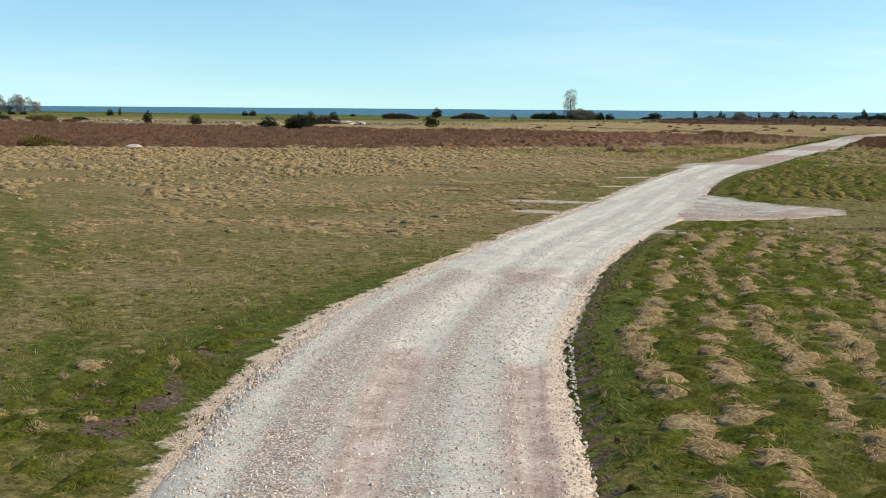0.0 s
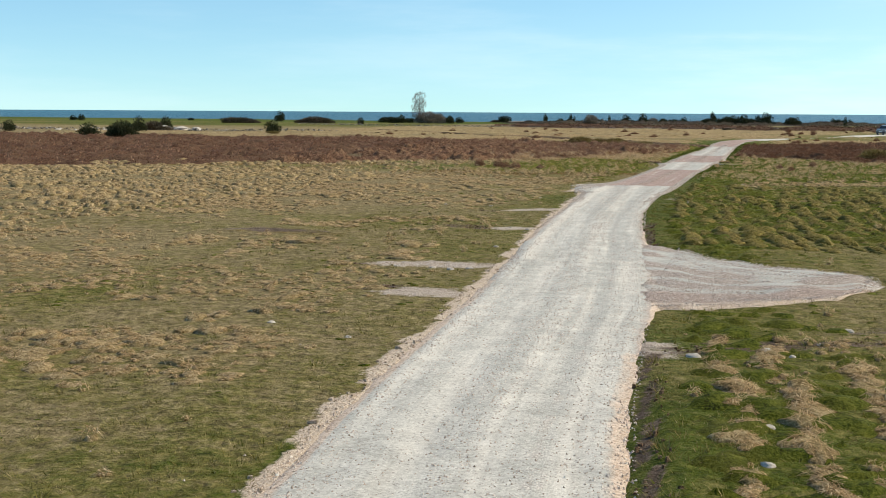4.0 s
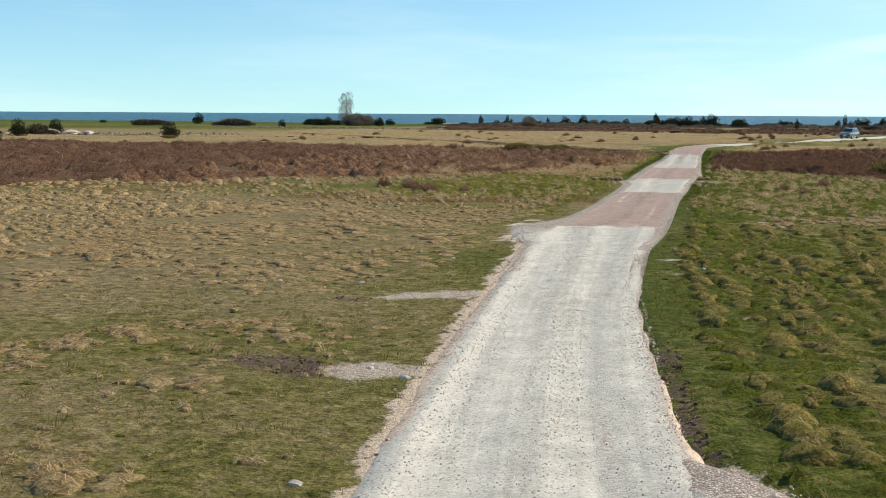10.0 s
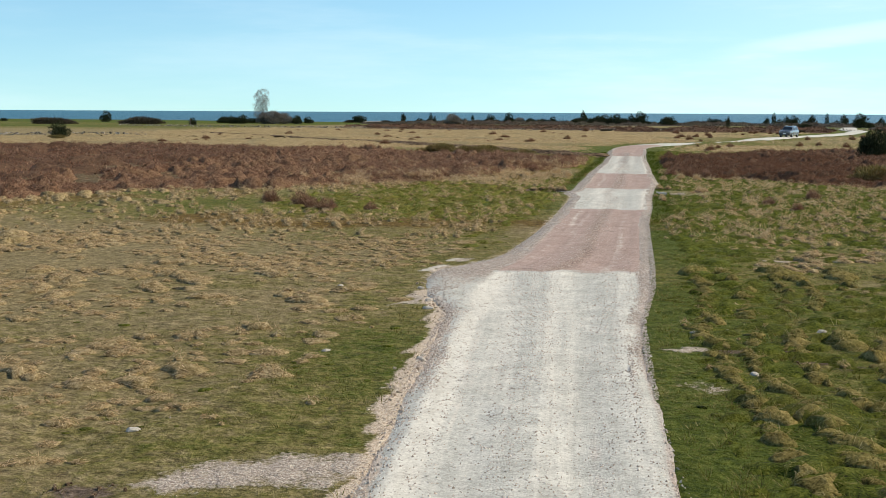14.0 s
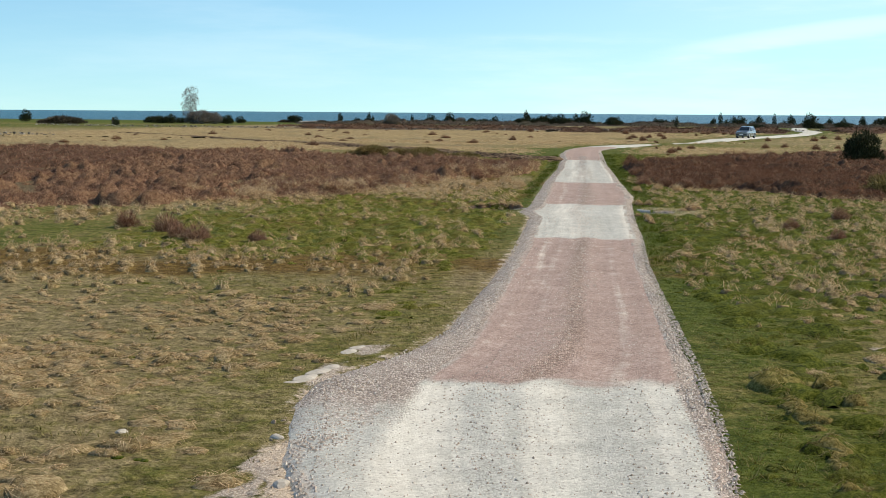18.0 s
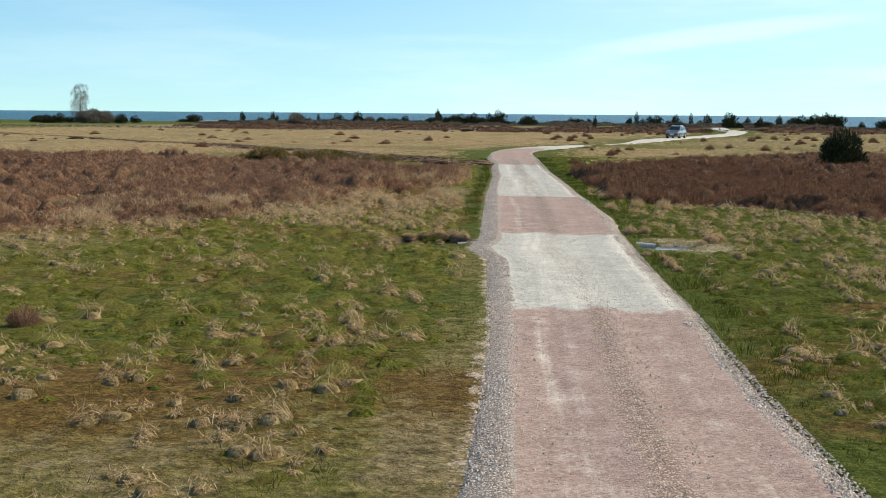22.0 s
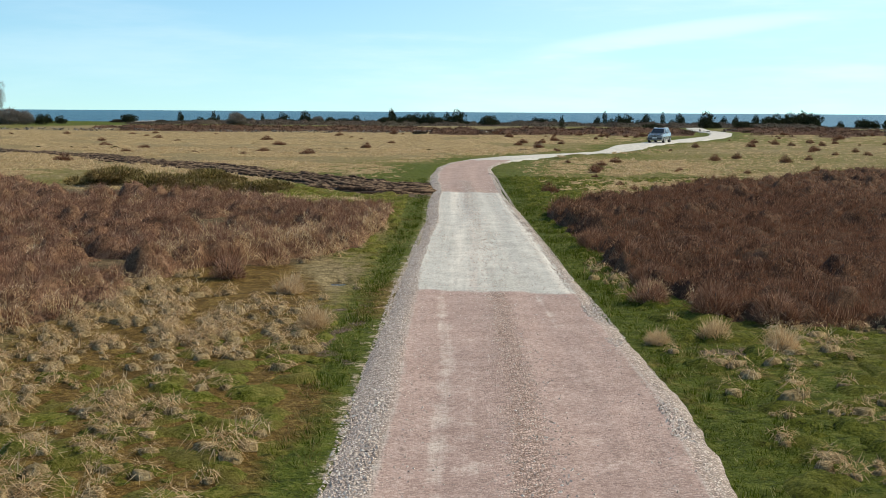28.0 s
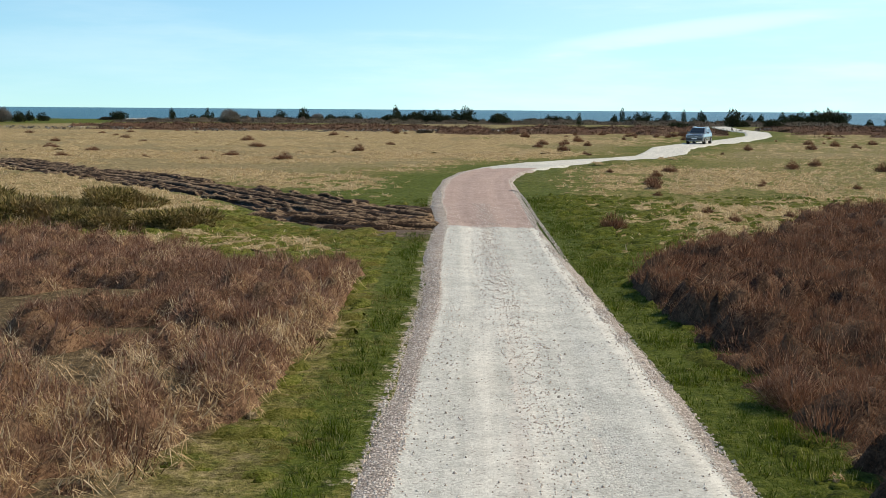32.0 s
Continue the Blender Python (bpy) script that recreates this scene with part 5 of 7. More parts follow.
stuff("turf_blades", [tb], M_GREEN, "short green turf with fine grass blades", "grass")
stuff("wet_turf_blades", [tw], M_FRESH, "rich green grass blades of the wet turf", "grass")

# lush longer grass along the verges
def verge_share(x, y):
    o, l = x - along(y, RIGHT), along(y, LEFT) - x
    return np.maximum((o > 0.02) * (1 - step(o, 0.9, 1.7)) * step(y, 86, 100), (l > 0.15) * (1 - step(l, 0.4, 0.8)) * step(y, 112, 118)) * no_track(x, y, 0.03) * (1 - step(heath_share(x, y), 0.4, 0.8)) * (0.35 + 0.65 * step(wave(x, y, 0.9, 78), 0.3, 0.6)) * (y < 168)


jx_, jy_ = scatter(52000, -14, -5.5, 86, 168, verge_share)
jh_ = rng.uniform(0.05, 0.14, len(jx_)) * (0.6 + 0.9 * step(wave(jx_, jy_, 0.7, 79), 0.4, 0.8))
stuff("verge_grass", [blades(jx_, jy_, lie(jx_, jy_), 0.09 + 0 * jx_, jh_, 9, 0.011, False, upright=0.75)], M_FRESH, "lush bright green grass along the verges", "grass")

# brown dwarf shrubs: a matted cushion under fine upright twigs
# both skins are darker than the twigs that stand on them
stuff("heather_cushions", [sheet(-40, -12, 98, 172, 0.15, 0.18, heath_height)], M_CUSHION, "matted reddish-brown heather cushions", "heather", True)
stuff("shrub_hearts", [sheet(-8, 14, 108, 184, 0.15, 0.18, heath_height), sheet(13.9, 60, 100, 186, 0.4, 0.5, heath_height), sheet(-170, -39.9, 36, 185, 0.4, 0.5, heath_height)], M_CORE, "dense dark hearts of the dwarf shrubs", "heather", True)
stuff("heath_shrubs", [strands(380000, -24, -12.5, 104, 150, heath_height, 0.05, 0.17, 0.008, 0.9, 0.5), strands(150000, -40, -24, 98, 150, heath_height, 0.08, 0.22, 0.014, 0.9, 0.45), strands(130000, -60, -12.5, 135, 172, heath_height, 0.1, 0.3, 0.022, 0.8, 0.4)], M_HEATH, "reddish-brown leafless heather in dense low thickets", "heather")
stuff("dark_dwarf_shrubs", [strands(330000, -7.8, 4, 110, 152, heath_height, 0.05, 0.18, 0.008, 0.9, 0.5), strands(80000, 4, 14, 110, 152, heath_height, 0.08, 0.22, 0.014, 0.9, 0.45), strands(150000, -7, 40, 140, 186, heath_height, 0.1, 0.3, 0.02, 0.8, 0.4)], M_DARK_HEATH, "dark brown leafless dwarf shrubs beside the road", "heather")
stuff("far_dark_heath", [strands(110000, -170, -36, 38, 185, heath_height, 0.12, 0.34, 0.04, 0.8, 0.4)], M_DARK_HEATH, "dark brown dwarf shrubs mixed into the far heath belt", "heather")
stuff("far_heath_shrubs", [strands(90000, -170, -36, 38, 185, heath_height, 0.12, 0.34, 0.04, 0.8, 0.4)], M_HEATH, "reddish-brown heath belt across the far pasture", "heather")
# belt of low brown scrub far beyond the bend
def scrub_height(x, y):
    s = step(wave(x, y, 16, 74) * 0.5 + wave(x, y, 5, 75) * 0.5, 0.44, 0.60) * np.minimum(step(y, 282 - 0.15 * (x + 10), 296 - 0.15 * (x + 10)), 1 - step(y, 330, 350)) * step(-road_depth(x, y), 2, 5)
    s = s * np.where(x < -12, step(y, 306, 318), 1)
    return np.where(s > 0.05, s * (0.25 + 0.55 * lumps(x, y, 2.6, 8) + 0.3 * lumps(x, y, 1.2, 9)), 0)


sc_v, sc_f = sheet(-75, 62, 270, 350, 0.6, 1.0, scrub_height)
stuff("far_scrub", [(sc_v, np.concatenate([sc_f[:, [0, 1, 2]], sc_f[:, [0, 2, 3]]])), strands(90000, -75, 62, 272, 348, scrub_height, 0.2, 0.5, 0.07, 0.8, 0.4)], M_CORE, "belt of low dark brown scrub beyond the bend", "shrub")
# dense low thicket along the shore, under the junipers
def shore_height(x, y):
    mid_ = 408 - 0.05 * np.abs(x - 10)
    s = step(wave(x, y, 18, 84) * 0.5 + wave(x, y, 6, 85) * 0.5, 0.36, 0.52) * step(y, mid_ - 16, mid_ - 7) * (1 - step(y, mid_ + 8, mid_ + 16)) * step(x, -95, -60)
    return np.where(s > 0.05, s * (0.2 + 0.8 * lumps(x, y, 3.0, 8) + 0.45 * lumps(x, y, 1.4, 9) + 0.25 * wave(x, y, 0.8, 86)), 0)


ss_v, ss_f = sheet(-95, 190, 380, 428, 0.55, 0.9, shore_height)
stuff("shore_scrub", [(ss_v, np.concatenate([ss_f[:, [0, 1, 2]], ss_f[:, [0, 2, 3]]])), strands(90000, -95, 190, 382, 426, shore_height, 0.2, 0.6, 0.09, 0.8, 0.45)], M_SHRUB, "dark brown thicket along the shore", "shrub")
# tall dry grass growing through the near edge of the heather
gx_, gy_ = scatter(6500, -28, -12.6, 112, 156, lambda x, y: step(heath_share(x, y), 0.02, 0.25) * step(wave(x, y, 2.2, 66) * 0.5 + wave(x, y, 0.9, 87) * 0.5 + 0.08 * step(y, 130, 133) * step(x, -19, -16), 0.40, 0.56) * (1 - 0.93 * step(y - along(x, NEAR_HEATH), 3, 9)) * no_track(x, y, 0.8))
gr_ = rng.uniform(0.14, 0.34, len(gx_))
stuff("tall_dry_grass", [thatch(gx_, gy_, lie(gx_, gy_) + 0.6 * heath_height(gx_, gy_), gr_ * 1.1, gr_ * rng.uniform(0.9, 1.5, len(gx_)), 64, 0.011, 0.55)], M_STRAW, "tall bleached grass growing through the heather", "grass")
# heather bushes standing out from the edge of the thickets
hx, hy = scatter(900, -22, -4, 108, 150, lambda x, y: 0.5 * step(heath_share(x, y), 0.05, 0.2) * (1 - step(heath_share(x, y), 0.5, 0.8)) * no_track(x, y, 0.9))
stuff("heath_edge_bushes", [sprigs(hx, hy, lie(hx, hy), rng.uniform(0.2, 0.42, len(hx)), rng.uniform(0.25, 0.55, len(hx)), 220, 0.15)], M_DARK_HEATH, "single dark heather bushes at the thicket edge", "heather")

# single heather clumps standing out of both thickets near the road
mx_, my_ = scatter(3600, -8, 5, 116, 162, lambda x, y: (heath_height(x, y) > 0.12) * 0.8)
ax_, ay_ = scatter(2600, -28, -12.8, 112, 152, lambda x, y: (heath_height(x, y) > 0.12) * 0.8)
for nm, x_, y_, mt in (("heather_clumps", mx_, my_, M_DARK_HEATH), ("rusty_heather_clumps", ax_, ay_, M_HEATH)):
    r_ = 0.14 + 0.24 * rng.random(len(x_)) ** 1.5
    stuff(nm, [sprigs(x_, y_, lie(x_, y_) + heath_height(x_, y_) * 0.75, r_, r_ * rng.uniform(0.8, 1.3, len(x_)), 90, 0.10, 0.010, 0.9)], mt, "twiggy heather clumps standing out of the thicket", "heather")

# clods of turned earth along the scraped edges
def clod_share(x, y):
    o = x - along(y, RIGHT)
    a = (1 - step(np.abs(o - 0.12), 0.05, 0.3)) * (0.9 * (y > 49) * (y < 57.5) + 0.6 * (y < 33))
    for b in SCRAPES:
        a = np.maximum(a, 0.55 * step(blob(x, y, *b), 0.0, 0.3) * (y < 75))
    return a


kx_, ky_ = scatter(60000, -16, 3, 8, 75, clod_share)
kr_ = rng.uniform(0.012, 0.055, len(kx_)) * rng.uniform(0.5, 1, len(kx_))
stuff("earth_clods", [domes(kx_, ky_, lie(kx_, ky_), kr_, kr_ * rng.uniform(0.6, 1.2, len(kx_)), 5, LOW, 0.5)], M_SOIL, "dark clods of turned earth beside the road", "soil")

# crushed stone on the road
def pebbles(n, pick, lo, hi, peak=0.62):
    x, y, z = pick(n)
    m = len(x)
    s = rng.uniform(lo, hi, m) 
    dirs = np.array([(1, 0, -0.35), (0, 1, -0.35), (-1, 0, -0.35), (0, -1, -0.35), (0, 0, peak)], float)
    v = dirs[None] * (s[:, None, None] * rng.uniform(0.35, 0.7, (m, 5, 1))) + rng.uniform(-0.14, 0.14, (m, 5, 3)) * s[:, None, None]
    a = rng.uniform(0, np.pi, m)
    c, d = np.cos(a)[:, None], np.sin(a)[:, None]
    v = np.stack([v[:, :, 0] * c - v[:, :, 1] * d, v[:, :, 0] * d + v[:, :, 1] * c, v[:, :, 2]], 2)
    v += np.stack([x, y, z + s * 0.04], 1)[:, None]
    f = np.array([(0, 1, 4), (1, 2, 4), (2, 3, 4), (3, 0, 4)])
    return v.reshape(-1, 3), (f[None] + (np.arange(m) * 5)[:, None, None]).reshape(-1, 3)


def on_road(n, y0, y1, edge_bias):
    def pick(n):
        y = rng.uniform(y0, y1, n)
        e = rng.random(n)
        side = rng.random(n) < 0.5
        near = np.abs(rng.normal(0.03, 0.05, n)) + 0.012
        w = np.where(rng.random(n) < edge_bias, np.where(side, near, 1 - near), 0.04 + 0.92 * e)
        w = np.where(rng.random(n) < (0.3 if edge_bias < 0.15 else 0.06), 0.5 + rng.normal(0, 0.05, n), w)
        x = along(y, LEFT) * (1 - w) + along(y, RIGHT) * w
        ed = np.minimum(w, 1 - w)
        sw = 0.045 * step(ed, -0.02, 0.25) + 0.03 * np.exp(-((ed - 0.09) / 0.05) ** 2) - 0.22 * step(-ed, -0.035, 0.07)
        begin = 1 - step(y, 18, 32)
        tr = np.exp(-((w - 0.30 - 0.16 * begin) / 0.085) ** 2) + np.exp(-((w - 0.70 - 0.17 * begin) / 0.085) ** 2)
        z = sw - 0.022 * tr + (wave(x, y, 0.9, 41) - 0.5) * 0.025 + (wave(x, y, 0.3, 42) - 0.5) * 0.02
        k = rng.random(n) > 0.62 * np.clip(tr, 0, 1)
        z = np.where(ed < 0.03, np.maximum(z, lie(x, y) + 0.004), z)
        return x[k], y[k], z[k]
    return pick


def on_spur(n):
    x, y = scatter(n, -7.0, -2.0, 37, 51, lambda x, y: (spur_depth(x, y) > 0.1) & (x > along(y, RIGHT) - 0.2))
    return x, y, 0.028 + (wave(x, y, 0.5, 44) - 0.5) * 0.05


def verge(n):
    x, y = scatter(n, -16, -1, 10, 120, lambda x, y: 0.012 + bare_here(x, y) * 0.5)
    k = road_depth(x, y) < -0.05
    return x[k], y[k], lie(x[k], y[k])


def on_shoulder(y0, y1, reach):
    """Places on the loose stone along both edges."""
    def pick(n):
        y = rng.uniform(y0, y1, n)
        l, r_ = along(y, LEFT), along(y, RIGHT)
        e = rng.uniform(0.03, 1, n) * reach
        s_ = rng.random(n) < 0.52
        extra = 0.7 * np.exp(-((y - 78) / 4.0) ** 2) * rng.random(n)
        x = np.where(s_, l + e + extra, r_ - e * 0.75)
        w = (x - l) / (r_ - l)
        ed = np.minimum(w, 1 - w)
        z = 0.045 * step(ed, -0.02, 0.25) + 0.03 * np.exp(-((ed - 0.09) / 0.05) ** 2) - 0.22 * step(-ed, -0.035, 0.07)
        return x, y, np.where(ed < 0.03, np.maximum(z, lie(x, y) + 0.004), z)
    return pick


stuff("loose_gravel", [pebbles(22000, on_road(0, 7, 24.3, 0.2), 0.022, 0.055), pebbles(26000, on_road(0, 24.3, 79, 0.2), 0.018, 0.044), pebbles(17000, on_road(0, 79, 130, 0.1), 0.016, 0.040, 0.5), pebbles(9000, on_road(0, 130, 165, 0.1), 0.018, 0.042),
                        pebbles(32000, on_shoulder(66, 130, 0.5), 0.022, 0.050, 0.4), pebbles(14000, on_shoulder(130, 172, 0.42), 0.024, 0.05, 0.4), pebbles(16000, on_spur, 0.02, 0.05), pebbles(9000, verge, 0.03, 0.06)], M_PEBBLE,
      "loose grey and reddish crushed stone on the road", "gravel")

# crumbs of sandy earth along the ragged edge
def crumb_share(x, y):
    o = along(y, LEFT) - x
    return (1 - step(np.abs(o - 0.05), 0.05, 0.25)) * step(wave(x, y, 1.1, 35), 0.2, 0.5) * (y < 77)


cx_, cy_ = scatter(22000, -15, 0, 8, 77, crumb_share)
cr_ = rng.uniform(0.012, 0.055, len(cx_)) * rng.uniform(0.4, 1, len(cx_))
stuff("sandy_crumbs", [domes(cx_, cy_, np.maximum(lie(cx_, cy_), -0.10), cr_, cr_ * rng.uniform(0.6, 1.1, len(cx_)), 5, LOW, 0.5)], M_CRUMB, "pale sandy crumbs along the ragged edge", "soil")

# ---- things ----


def part(name, bm, mat, parent, label="", smooth=False):
    """Links a bmesh as one mesh object under its thing."""
    me = bpy.data.meshes.new(name)
    bm.to_mesh(me)
    bm.free()
    me.materials.append(mat)
    if smooth:
        me.polygons.foreach_set("use_smooth", [True] * len(me.polygons))
    ob = new(name, me)
    ob.parent = parent
    if label:
        ob["label"] = label
    return ob


def arr_part(name, verts, faces, mat, parent, label=""):
    ob = np_mesh(name, verts, faces, mat)
    ob.parent = parent
    if label:
        ob["label"] = label
    return ob


def on_ground(x, y, sink=0.03):
    return float(lie(np.array([x]), np.array([y]))[0]) - sink


def tube(bm, a, b, ra, rb, sides=6):
    """A tapered limb from a to b."""
    a, b = Vector(a), Vector(b)
    q = (b - a).to_track_quat("Z", "Y")
    rings = []
    for c, r in ((a, ra), (b, rb)):
        rings.append([bm.verts.new(c + q @ Vector((r * math.cos(k * 2 * math.pi / sides), r * math.sin(k * 2 * math.pi / sides), 0))) for k in range(sides)])
    for k in range(sides):
        bm.faces.new((rings[0][k], rings[0][(k + 1) % sides], rings[1][(k + 1) % sides], rings[1][k]))
    bm.faces.new(rings[1])


def sprays(lobes, per_lobe, size, up, seed, slim=0.28):
    """Small pointed sprigs all over a crown of several lobes (x, y, z, radius x, radius z)."""
    r = np.random.default_rng(seed)
    vs = []
    for cx, cy, cz, rx, rz in lobes:
        n = int(per_lobe * rx * (rx + rz))
        d = r.normal(size=(n, 3))
        d /= np.linalg.norm(d, axis=1)[:, None]
        depth = r.uniform(0.45, 1.08, n) ** 0.6
        p = np.stack([cx + d[:, 0] * rx * depth, cy + d[:, 1] * rx * depth, cz + d[:, 2] * rz * depth], 1)
        s = size * r.uniform(0.5, 1.4, n)[:, None]
        tip = p + (d * 0.7 + np.array([0, 0, up]) + r.normal(size=(n, 3)) * 0.35) * s
        w = np.cross(d, r.normal(size=(n, 3)))
        w /= np.linalg.norm(w, axis=1)[:, None] + 1e-6
        w *= s * slim
        vs.append(np.stack([p - w, p + w, tip], 1).reshape(-1, 3))
    v = np.concatenate(vs)
    v[:, 2] = np.maximum(v[:, 2], 0.0)
    return v, np.arange(len(v)).reshape(-1, 3)


def bush(name, lobes, per, size, up, seed, mat, stems, label, category, stem_mat=None, slim=0.28):
    """A shrub or tree: an empty at its base, limbs and a crown."""
    ob = tagged(new(name), label, category)
    bm = bmesh.new()
    for cx, cy, cz, rx, rz in lobes[:stems]:
        tube(bm, (cx * 0.15, cy * 0.15, -0.1), (cx * 0.6, cy * 0.6, cz * 0.55), 0.05 * rx + 0.03, 0.03 * rx + 0.015)
        tube(bm, (cx * 0.6, cy * 0.6, cz * 0.55), (cx, cy, cz + rz * 0.5), 0.03 * rx + 0.015, 0.008)
    part("trunk", bm, stem_mat or M_BARK, ob)
    arr_part("crown", *sprays(lobes, per, size, up, seed, slim), mat, ob)
    return ob


def lobed(seed, n, wide, tall, low=0.3):
    r = random.Random(seed)
    out = [(0, 0, tall * 0.5, wide * 0.32, tall * 0.48), (wide * 0.12, 0, tall * 0.2, wide * 0.36, tall * 0.22), (-wide * 0.14, wide * 0.05, tall * 0.22, wide * 0.33, tall * 0.24)]
    for k in range(n):
        a = r.uniform(0, 6.28)
        q = r.uniform(0.2, 0.7) * wide * 0.5
        h = tall * r.uniform(low * 0.5, 0.7) * (1 - 0.5 * q / wide)
        out.append((math.cos(a) * q, math.sin(a) * q, h, wide * r.uniform(0.13, 0.24), tall * r.uniform(0.14, 0.28)))
    return out


J = "dark green juniper"
KINDS = {
    "spire": bush("juniper", lobed(1, 5, 1.3, 2.6, 0.25), 420, 0.17, 0.6, 1, M_NEEDLE, 3, J + " grown into a narrow spire on the coastal heath", "juniper"),
    "round": bush("juniper", lobed(2, 9, 2.6, 2.0, 0.25), 300, 0.19, 0.45, 2, M_NEEDLE, 5, J + " with a dense rounded crown on the pasture", "juniper"),
    "wide": bush("juniper", lobed(3, 12, 4.4, 1.9, 0.2), 200, 0.22, 0.3, 3, M_NEEDLE, 7, J + " spreading wide and low over the pasture", "juniper"),
    "ragged": bush("juniper", lobed(4, 8, 2.0, 2.6, 0.3), 330, 0.19, 0.5, 4, M_NEEDLE, 5, J + " with a ragged windswept crown", "juniper"),
    "low": bush("juniper", lobed(5, 20, 3.6, 0.85, 0.1)[2:], 1250, 0.13, 0.35, 5, M_JUNLOW, 6, "olive-green low creeping juniper at the edge of the heath", "juniper", slim=0.2),
    "near": bush("juniper", lobed(12, 14, 2.8, 2.0, 0.3), 900, 0.13, 0.6, 12, M_NEEDLE, 7, J + " standing dense at the heath edge", "juniper"),
    "big": bush("juniper", lobed(13, 18, 4.6, 2.1, 0.25), 420, 0.17, 0.45, 13, M_NEEDLE, 8, J + " clump with a broad uneven crown", "juniper"),
    "bare": bush("shrub", lobed(6, 11, 3.2, 2.0, 0.3), 900, 0.22, 0.7, 6, M_TWIG, 6, "leafless grey-brown shrub with a rounded twiggy crown", "shrub", slim=0.10),
    "brown": bush("shrub", lobed(7, 12, 5.2, 1.4, 0.25), 190, 0.24, 0.5, 7, M_SHRUB, 7, "low brown thorn thicket by the stone wall", "shrub"),
    "tuft": bush("shrub", lobed(8, 6, 1.0, 0.5, 0.3), 1700, 0.13, 0.8, 8, M_DARK_HEATH, 4, "small brown heath bush standing alone in the grass", "shrub", slim=0.07),
    "verge": bush("heather_bush", lobed(21, 7, 0.95, 0.55, 0.3), 4200, 0.11, 0.7, 21, M_HEATH, 5, "brown twiggy heather bush standing out into the green verge", "heather", slim=0.05),
    "pale": bush("grass_clump", lobed(22, 6, 0.8, 0.42, 0.3), 3400, 0.15, 0.7, 22, M_STRAW, 4, "tall bleached grass clump leaning over the green verge", "grass", slim=0.03),
}
for k, ob in KINDS.items():
    ob.location = (0, -60 - 5 * list(KINDS).index(k), 0)
used = set()


def plant(kind, x, y, scale=1.0, turn=0.0, tall=1.0, group=""):
    m = pose(x, y, on_ground(x, y), 0, 0, turn) @ Matrix.Diagonal((scale, scale, scale * tall, 1))
    ob = KINDS[kind]
    if kind in used:
        o = copy_thing(ob, m)
        o.scale = (scale, scale, scale * tall)
    else:
        used.add(kind)
        o = ob
        o.matrix_basis = m
    if group:
        o["group"] = group
    return o


# single bushes on the pasture
plant("big", -87.9, 161.2, 1.0, 20, 1.1, "junipers on the pasture")
plant("round", -96.0, 166.0, 1.35, 50, 0.75, "junipers on the pasture")
plant("round", -117.5, 230.0, 1.1, 200, 1.2, "junipers along the wall")
plant("round", -92.5, 166.5, 0.8, 70, 0.8, "junipers on the pasture")
plant("brown", -111.5, 214.0, 0.9, 30, 1.3, "junipers along the wall")
plant("bare", -113.5, 212.0, 0.8, 130, 0.7, "junipers along the wall")
plant("bare", -110.0, 216.0, 0.7, 60, 0.6, "junipers along the wall")
plant("near", 10.3, 154.2, 1.2, 40, 1.05, "junipers on the pasture")
plant("low", 3.9, 119.8, 1.0, 10, 1.2, "junipers on the pasture")
plant("low", -67.2, 80.0, 1.25, 60, 1.0, "junipers on the pasture")
for x, y, s, a in ((-23.6, 157.5, 1.0, 0), (-21.2, 156.0, 0.8, 80), (-19.0, 156.5, 0.75, 150), (-22.4, 163.0, 0.9, 40), (-26.8, 160.5, 1.1, 200)):
    plant("low", x, y, s, a, 1.0, "creeping junipers by the mud track")
for x, y, s, k in ((-131, 199, 1.0, "round"), (-139, 195, 0.95, "ragged"), (-158, 196, 0.9, "low"), (-84, 203, 1.1, "round"), (-82, 198, 0.6, "low"), (-120, 205, 0.7, "low"), (-104, 190, 0.6, "bare")):
    plant(k, x, y, s, x * 7 % 360, 1.0, "junipers along the wall")

# the row of junipers and shrubs behind the wall, by the sea: slope and distance from the road's bend, kind, size
def shore(rows, x0, y0):
    for k, (sl, dist, kind, size) in enumerate(rows):
        y = y0 + dist / math.hypot(1, sl)
        plant(kind, x0 + sl * (y - y0), y, size * 1.15, k * 47 % 360, (1.05 if kind not in ("brown", "bare") else 0.72) + 0.2 * math.sin(k * 2.4), "bushes along the shore")


shore([(-0.345, 290, "round", 0.8), (-0.338, 292, "round", 0.85), (-0.327, 290, "round", 1.05), (-0.265, 330, "wide", 0.9), (-0.275, 330, "brown", 0.8), (-0.238, 330, "brown", 0.8), (-0.222, 310, "ragged", 0.85), (-0.205, 310, "round", 0.9), (-0.195, 300, "wide", 0.7),
       (-0.193, 312, "spire", 1.0), (-0.189, 312, "spire", 0.9), (-0.176, 268, "bare", 1.35), (-0.172, 268, "bare", 1.1), (-0.151, 300, "spire", 0.9), (-0.134, 290, "round", 1.1), (-0.128, 288, "wide", 0.7), (-0.115, 290, "round", 1.25)], -11.1, 120.6)
